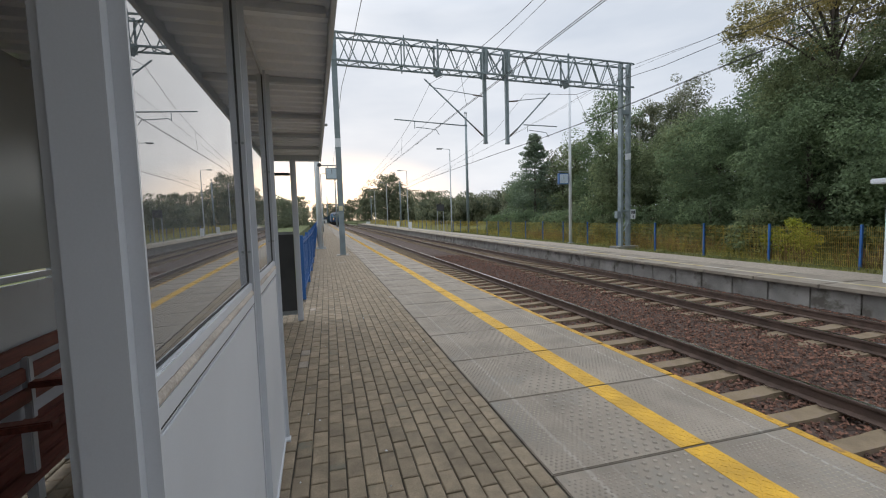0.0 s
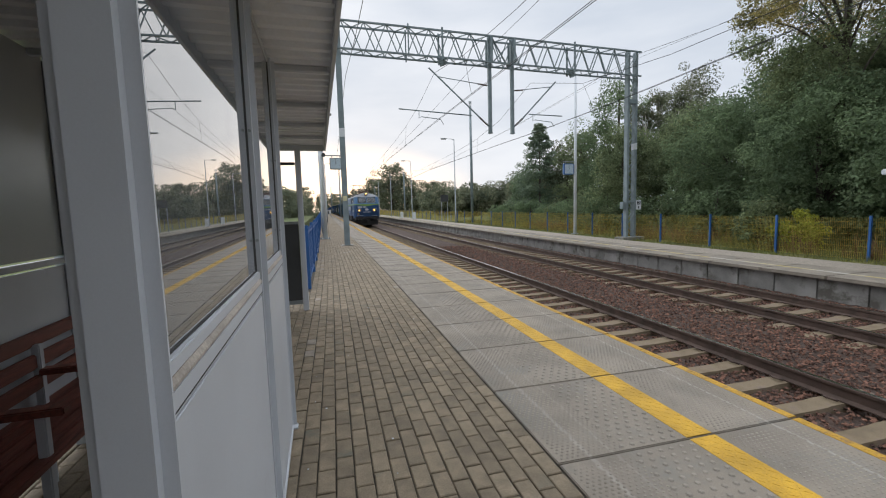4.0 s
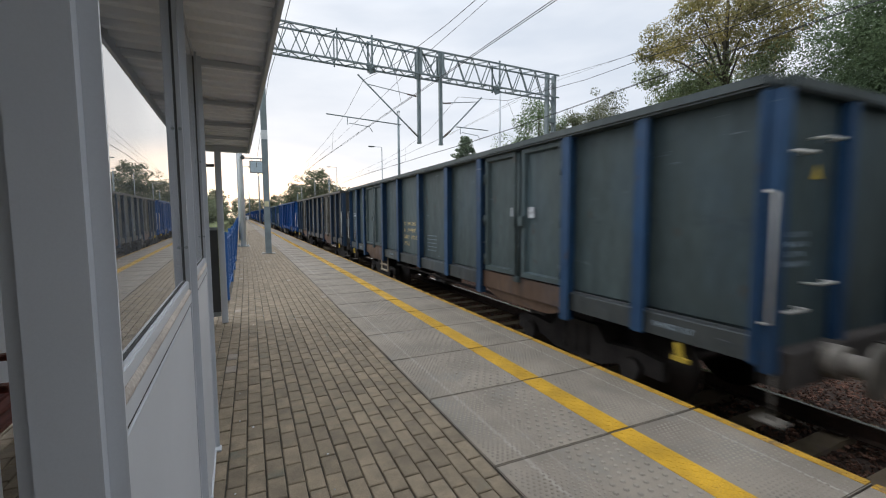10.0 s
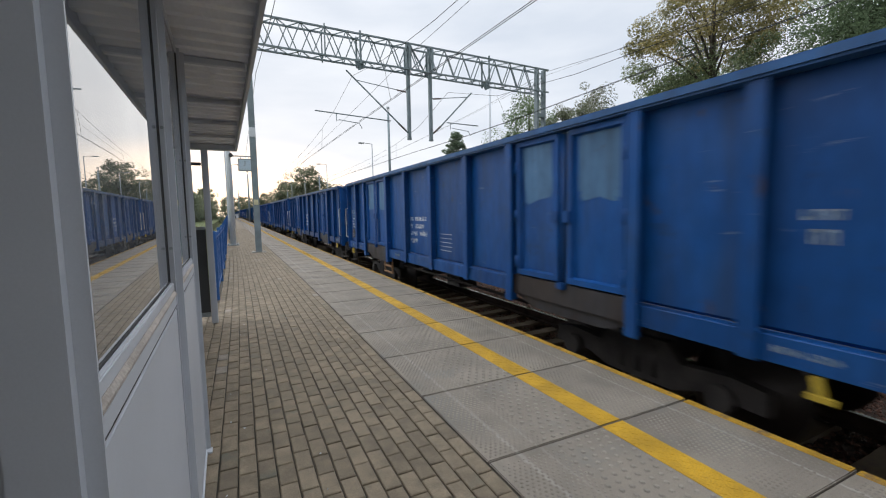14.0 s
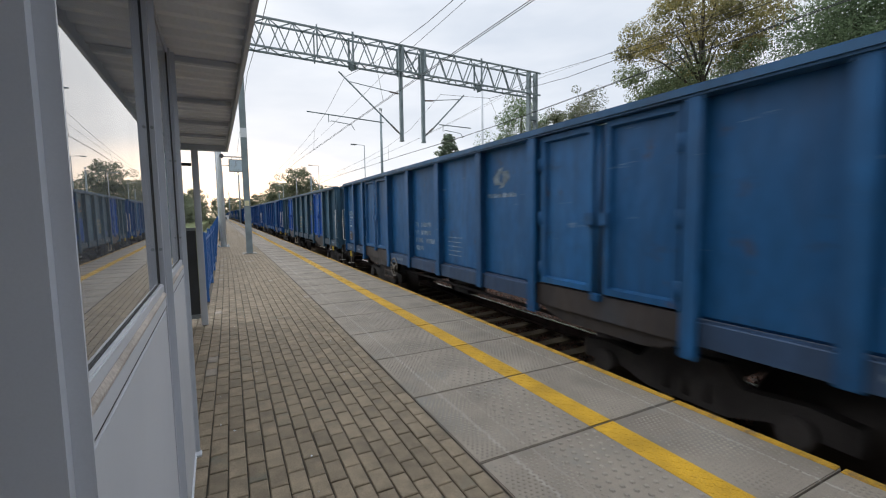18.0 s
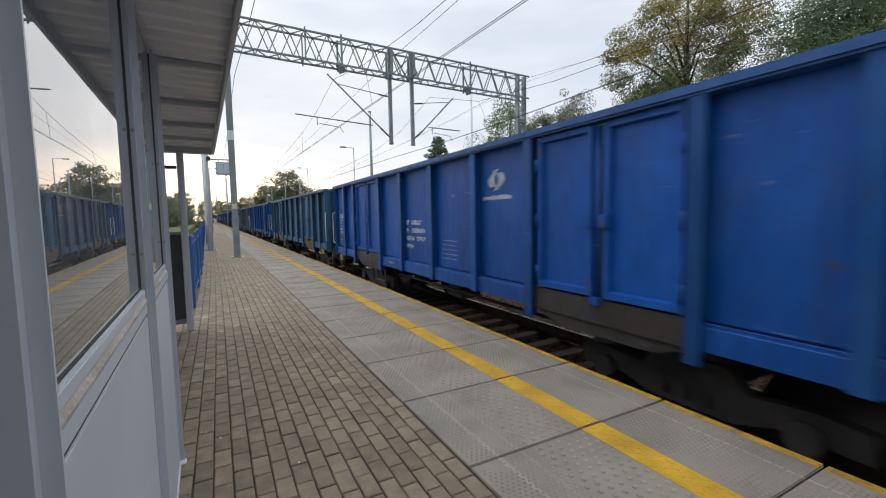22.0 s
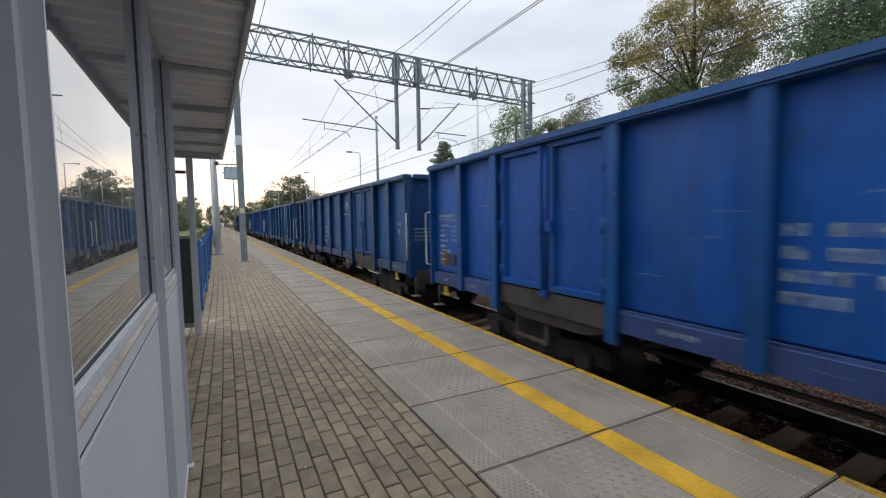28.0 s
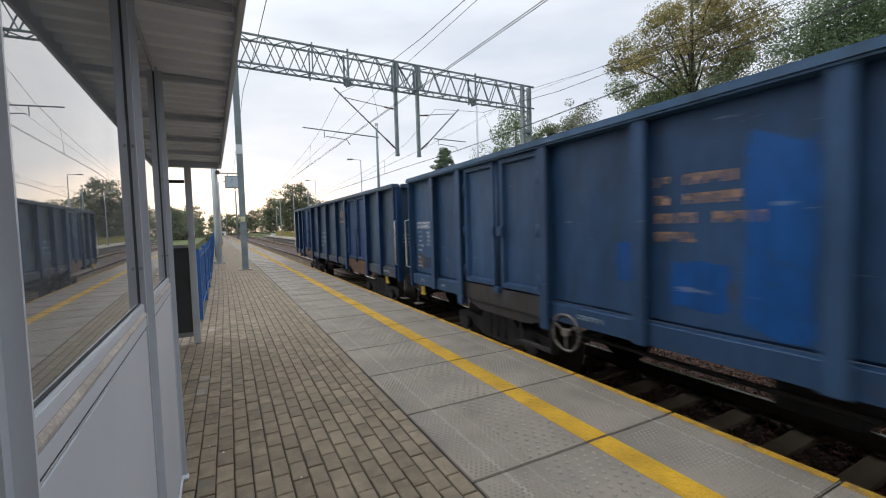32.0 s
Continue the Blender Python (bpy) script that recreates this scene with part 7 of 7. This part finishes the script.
def leaf_cloud(rng, centres, radii, per, size, flat=0.75):
    """Quads scattered about clump centres."""
    c = np.repeat(centres, per, 0)
    r = np.repeat(radii, per)[:, None]
    n = len(c)
    d = rng.normal(size=(n, 3))
    d /= np.linalg.norm(d, axis=1)[:, None]
    d *= rng.uniform(0.55, 1.0, (n, 1)) ** 0.6 * r
    d[:, 2] *= flat
    p = c + d
    nrm = d / np.linalg.norm(d, axis=1)[:, None] * 0.8 + rng.normal(size=(n, 3)) * 0.45 + (0, 0, 0.55)
    nrm /= np.linalg.norm(nrm, axis=1)[:, None]
    a = np.cross(nrm, rng.normal(size=(n, 3)))
    a /= np.linalg.norm(a, axis=1)[:, None]
    b = np.cross(nrm, a)
    s = size * rng.uniform(0.6, 1.45, (n, 1))
    a, b = a * s, b * s * 0.62
    v = np.stack([p - a, p - b * 0.9 - a * 0.1, p + a, p + b * 0.9 + a * 0.1], 1).reshape(-1, 3)
    f = np.arange(4 * n).reshape(-1, 4)
    return v, f


def leaf_part(name, v, f, mtl, parent):
    me = bpy.data.meshes.new(name)
    me.vertices.add(len(v))
    me.vertices.foreach_set("co", v.astype(np.float32).ravel())
    me.loops.add(f.size)
    me.loops.foreach_set("vertex_index", f.astype(np.int32).ravel())
    me.polygons.add(len(f))
    me.polygons.foreach_set("loop_start", np.arange(0, f.size, 4, dtype=np.int32))
    me.update(calc_edges=True)
    me.materials.append(mtl)
    ob = new(name, me)
    ob.parent = parent
    return ob


def tree(kind, x, y, h, r, seed, leaves, mtl, size=0.13, low=0.28, bark=BARK, label="", second=None, clumps=60, z=-0.42, full=1.0):
    rng = np.random.RandomState(seed)
    if x < 23 and y < 22 and leaves > 20000:
        leaves, size, clumps = int(leaves * 1.35), size * 0.84, int(clumps * 1.7)
        full *= 0.86
    root = empty(kind, pose(x, y, z))
    tagged(root, label, "tree", "trees beside the line")
    zc, hz = h * (1 + low) / 2, h * (1 - low) / 2
    centres = []
    while len(centres) < clumps:
        p = rng.uniform(-1, 1, 3)
        q = np.linalg.norm(p)
        if 0.35 < q < 1.0:
            lobes = 0.82 + 0.18 * math.sin(3 * math.atan2(p[1], p[0]) + seed) + 0.1 * math.sin(5 * p[2] + seed)
            centres.append((p[0] * r * lobes, p[1] * r * lobes, zc + p[2] * hz * 0.97))
    centres = np.array(centres)
    bm = bmesh.new()
    tr = max(0.08, h * 0.016)
    bend = rng.uniform(-0.3, 0.3, 2)
    axis = [(0, 0, 0), (bend[0] * 0.3, bend[1] * 0.3, h * 0.3), (bend[0], bend[1], h * 0.62), (bend[0] * 0.8, bend[1] * 1.2, h * 0.92)]
    tube(bm, axis, [tr * 1.25, tr, tr * 0.6, tr * 0.12], 8)
    for i in rng.choice(len(centres), min(16, len(centres)), False):
        c = Vector(centres[i])
        k = min(0.8, max(0.22, (c.z / h) - 0.18))
        s = Vector((bend[0] * k, bend[1] * k, h * k))
        mid = s.lerp(c, 0.55) + Vector((0, 0, h * 0.02))
        tube(bm, [s, mid, c], [tr * 0.34, tr * 0.17, tr * 0.05], 5)
    part("trunk", bm, bark, root, smooth=False)
    radii = rng.uniform(0.22, 0.40, len(centres)) * r * full
    per = max(8, leaves // clumps)
    if second:
        pick = centres[:, 2] > zc - 0.1 * hz
        for mask, m_ in ((pick, second), (~pick, mtl)):
            if mask.any():
                v, f = leaf_cloud(rng, centres[mask], radii[mask], per, size)
                leaf_part("crown", v, f, m_, root)
    else:
        v, f = leaf_cloud(rng, centres, radii, per, size)
        leaf_part("crown", v, f, mtl, root)
    return root


def spruce(x, y, h, r, seed, mtl, leaves, size=0.16):
    rng = np.random.RandomState(seed)
    root = empty("spruce", pose(x, y, -0.25))
    tagged(root, "dark narrow spruce with ragged drooping branches", "tree", "trees beside the line")
    bm = bmesh.new()
    tube(bm, [(0, 0, 0), (0, 0, h)], [h * 0.016, 0.02], 8)
    part("trunk", bm, BARK, root)
    cs, rs = [], []
    for i in range(150):
        k = 0.06 + 0.94 * (i / 150) ** 0.9
        rr = r * (1 - k) ** 0.7 * rng.uniform(0.15, 1.0) ** 0.6 * (0.82 + 0.26 * math.sin(i * 0.37) * math.sin(i * 0.11 + 1))
        a = i * 2.4 + rng.uniform(-0.3, 0.3)
        cs.append((rr * math.cos(a), rr * math.sin(a), h * k - rr * 0.3 + rng.uniform(-0.15, 0.15)))
        rs.append((0.09 * r + 0.14 * r * (1 - k)) * rng.uniform(0.6, 1.25))
    v, f = leaf_cloud(rng, np.array(cs), np.array(rs), leaves // 150, size, 0.45)
    leaf_part("crown", v, f, mtl, root)


def build_trees():
    oak = "tall oak with turning yellow-green leaves and open limbs"
    green = "dense dark green broadleaf tree behind the fence"
    tree("oak_tree", 19.0, 12.9, 13.6, 3.25, 1, 48000, LEAF_MID, 0.054, 0.34, label=oak, second=LEAF_AUT, clumps=110, full=0.72)
    tree("broadleaf_tree", 22.2, 8.4, 11.8, 3.7, 2, 90000, LEAF_DARK, 0.056, 0.12, label=green, clumps=120, full=1.1)
    tree("broadleaf_tree", 20.5, 3.8, 12.4, 3.6, 3, 25299, LEAF_DARK, 0.081, 0.10, label=green, clumps=120)
    tree("broadleaf_tree", 22.5, 15.5, 9.6, 3.9, 4, 29899, LEAF_DARK, 0.087, 0.05, label=green, clumps=120)
    tree("broadleaf_tree", 18.0, 9.2, 6.2, 2.9, 5, 25299, LEAF_DARK, 0.068, 0.02, label=green, clumps=105)
    tree("broadleaf_tree", 18.4, 17.0, 6.6, 3.0, 6, 25299, LEAF_DARK, 0.068, 0.02, label=green, clumps=105)
    tree("broadleaf_tree", 18.0, 4.6, 6.4, 2.9, 7, 20700, LEAF_DARK, 0.068, 0.02, label=green, clumps=105)
    tree("broadleaf_tree", 20.3, 21.3, 7.6, 3.0, 8, 25299, LEAF_MID, 0.081, 0.05, label=green, clumps=105)
    tree("broadleaf_tree", 17.9, 12.6, 6.9, 2.7, 31, 25299, LEAF_DARK, 0.068, 0.02, label=green, clumps=105)
    tree("birch_tree", 21.9, 21.9, 10.2, 1.2, 33, 7000, LEAF_BIRCH, 0.05, 0.30, BIRCHBARK, "slender birch with thin faded leaves", clumps=60, full=1.3)
    tree("birch_tree", 23.3, 24.6, 11.4, 1.3, 34, 7000, LEAF_BIRCH, 0.05, 0.30, BIRCHBARK, "slender birch with thin faded leaves", clumps=60, full=1.3)
    tree("broadleaf_tree", 23.8, 18.6, 9.2, 3.3, 32, 25299, LEAF_DARK, 0.081, 0.10, label=green, clumps=105)
    tree("birch_tree", 22.8, 24.8, 10.4, 1.5, 9, 9660, LEAF_BIRCH, 0.062, 0.30, BIRCHBARK, "slender birch with thin faded leaves", clumps=60)
    tree("birch_tree", 24.0, 28.2, 11.0, 1.6, 10, 9660, LEAF_BIRCH, 0.062, 0.30, BIRCHBARK, "slender birch with thin faded leaves", clumps=60)
    tree("birch_tree", 22.3, 27.6, 9.4, 1.6, 18, 8280, LEAF_BIRCH, 0.062, 0.30, BIRCHBARK, "slender birch with thin faded leaves", clumps=55)
    tree("broadleaf_tree", 19.0, 25.2, 6.8, 2.9, 11, 20700, LEAF_MID, 0.081, 0.04, label=green, clumps=70)
    tree("broadleaf_tree", 22.2, 30.5, 12.0, 3.2, 12, 27000, LEAF_DARK, 0.075, 0.08, label=green, clumps=85, full=1.05)
    tree("broadleaf_tree", 22.5, 35.5, 8.6, 2.9, 13, 13799, LEAF_MID, 0.093, 0.08, label=green, clumps=60)
    tree("broadleaf_tree", 23.5, 40.5, 8.8, 3.0, 14, 11500, LEAF_BIRCH, 0.099, 0.10, label="loose grey-green tree behind the fence", clumps=60)
    spruce(20.6, 40.5, 10.0, 5.0, 15, LEAF_SPRUCE, 24000, 0.075)
    tree("broadleaf_tree", 21.5, 45.0, 6.5, 2.8, 16, 9660, LEAF_DARK, 0.099, 0.04, label=green, clumps=55)
    tree("broadleaf_tree", 27.5, 19.0, 10.2, 4.5, 17, 20700, LEAF_DARK, 0.105, 0.05, label=green, clumps=105)
    tree("broadleaf_tree", 27.0, 8.0, 12.5, 4.5, 19, 20700, LEAF_DARK, 0.105, 0.05, label=green, clumps=105)
    tree("broadleaf_tree", 27.0, -1.0, 12.5, 4.5, 20, 16099, LEAF_DARK, 0.105, 0.05, label=green, clumps=105)
    tree("broadleaf_tree", 20.0, -3.0, 10.0, 4.2, 21, 16099, LEAF_DARK, 0.099, 0.04, label=green, clumps=70)
    tree("broadleaf_tree", 28.5, 29.0, 10.0, 4.2, 22, 16099, LEAF_DARK, 0.112, 0.05, label=green, clumps=70)
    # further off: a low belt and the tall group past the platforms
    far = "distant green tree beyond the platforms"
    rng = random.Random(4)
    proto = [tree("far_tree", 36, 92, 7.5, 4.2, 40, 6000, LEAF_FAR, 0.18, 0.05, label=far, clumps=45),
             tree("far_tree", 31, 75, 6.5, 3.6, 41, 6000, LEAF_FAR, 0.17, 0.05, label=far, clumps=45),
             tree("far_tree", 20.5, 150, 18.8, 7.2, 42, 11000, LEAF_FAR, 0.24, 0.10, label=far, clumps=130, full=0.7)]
    for k, (x, y) in enumerate(((28, 60), (34, 68), (26, 52), (40, 84), (30, 90), (44, 100), (27, 84), (38, 108), (31, 104), (47, 118), (24, 98), (35, 122), (42, 135), (28, 120), (50, 90), (22.5, 66), (21, 80), (23, 112), (30, 135), (36, 58), (45, 72))):
        copy_thing(proto[k % 2], pose(x, y, -1.7 + bend_z(y), 0, 0, rng.uniform(0, 360)))
    for x, y in ((27, 158), (34, 165), (16.5, 175), (42, 170), (26, 190)):
        copy_thing(proto[2], pose(x, y, -3.2 - rng.uniform(0, 3), 0, 0, rng.uniform(0, 360)))
    for x, y, dz in ((-9, 120, -13), (-12, 100, -11), (-16, 90, -10), (-11, 160, -11), (-22, 110, -9), (-15, 140, -9), (2, 330, -3), (9, 310, -4), (-6, 300, -4), (16, 300, -2), (24, 290, -2), (-16, 250, -2)):
        copy_thing(proto[2], pose(x, y, dz, 0, 0, rng.uniform(0, 360)))
    # shrubs behind the fence
    sh = "tangled green shrub behind the mesh fence"
    protos = [tree("shrub", 15.4, 6.0, 2.3, 1.3, 60, 3600, LEAF_DARK, 0.06, 0.0, label=sh, clumps=40),
              tree("shrub", 15.6, 13.0, 1.9, 1.2, 61, 3600, LEAF_MID, 0.06, 0.0, label=sh, clumps=40),
              tree("shrub", 16.6, 16.0, 2.8, 1.5, 62, 3600, LEAF_DARK, 0.066, 0.0, label=sh, clumps=40)]
    tree("shrub", 15.75, 11.75, 1.45, 0.8, 63, 4200, LEAF_YEL, 0.042, 0.0, label="bright yellow-green shrub behind the fence", clumps=36)
    for k in range(34):
        y = 2.5 + k * 1.35
        copy_thing(protos[k % 3], pose(16.9 + rng.uniform(-0.3, 1.6) + 0.03 * k, y, -0.4 - rng.uniform(0, 0.5), 0, 0, rng.uniform(0, 360)))


def build_grass():
    rng = np.random.RandomState(9)
    n = 22000
    x = 13.40 + rng.uniform(0, 1, n) ** 1.3 * 4.2
    y = rng.uniform(1.7, 7.0, n) ** 2
    h = rng.uniform(0.06, 0.22, n) * (1 + 1.3 * (x > 14.8))
    w = rng.uniform(0.006, 0.014, n)
    a = rng.uniform(0, 6.28, n)
    lean = rng.normal(size=(n, 2)) * 0.4 * h[:, None]
    x = x + BX(y)
    z0 = -0.42 + BZ(y)
    b1 = np.stack([x + w * np.cos(a), y + w * np.sin(a), z0], -1)
    b2 = np.stack([x - w * np.cos(a), y - w * np.sin(a), z0], -1)
    t = np.stack([x + lean[:, 0], y + lean[:, 1], z0 + h], -1)
    v = np.stack([b1, b2, t], 1).reshape(-1, 3)
    f = np.arange(3 * n).reshape(-1, 3)
    rng2 = np.random.RandomState(19)
    m2 = 5000
    x2, y2 = 15.0 + rng2.uniform(0, 1, m2) * 1.3, rng2.uniform(2.2, 5.6, m2) ** 2
    keep = np.sin(y2 * 1.7) + np.sin(y2 * 0.6 + x2) > -0.2
    x2, y2 = x2[keep], y2[keep]
    m2 = len(x2)
    h2, a2 = rng2.uniform(0.35, 0.95, m2), rng2.uniform(0, 6.28, m2)
    w2, l2 = rng2.uniform(0.008, 0.02, m2), rng2.normal(size=(m2, 2)) * 0.3 * h2[:, None]
    x2 = x2 + BX(y2)
    zz = -0.42 + BZ(y2)
    p1 = np.stack([x2 + w2 * np.cos(a2), y2 + w2 * np.sin(a2), zz], -1)
    p2 = np.stack([x2 - w2 * np.cos(a2), y2 - w2 * np.sin(a2), zz], -1)
    p3 = np.stack([x2 + l2[:, 0], y2 + l2[:, 1], zz + h2], -1)
    tagged(raw("dry_weeds", np.stack([p1, p2, p3], 1).reshape(-1, 3).tolist(), np.arange(3 * m2).reshape(-1, 3).tolist(), DRYWEED), "dry brown weeds behind the fence", "weeds", kind="stuff")
    tagged(raw("grass", v.tolist(), f.tolist(), BLADE), "long yellowing grass along the fence", "grass", kind="stuff")


build_fences()
build_platform_things()
build_trees()
build_grass()


def motions():
    for thing, n in TRAIN:
        half = (L_LEN if n == 0 else W_LEN) / 2
        rows = []
        for k in range(65):
            t = 0.5 * k
            mid = train_y(n, t) - half
            # heading and grade over the vehicle's own wheelbase
            a, b = mid - 4.5, mid + 4.5
            turn, climb = (bend_x(b) - bend_x(a)) / 9, (bend_z(b) - bend_z(a)) / 9
            x, z = (bend_x(a) + bend_x(b)) / 2, (bend_z(a) + bend_z(b)) / 2
            rows.append((t, pose(AXIS_NEAR + x + turn * half, mid + half, RAIL_Z + z + climb * half, math.degrees(climb), 0, math.degrees(-turn))))
        walk(thing, rows)


motions()
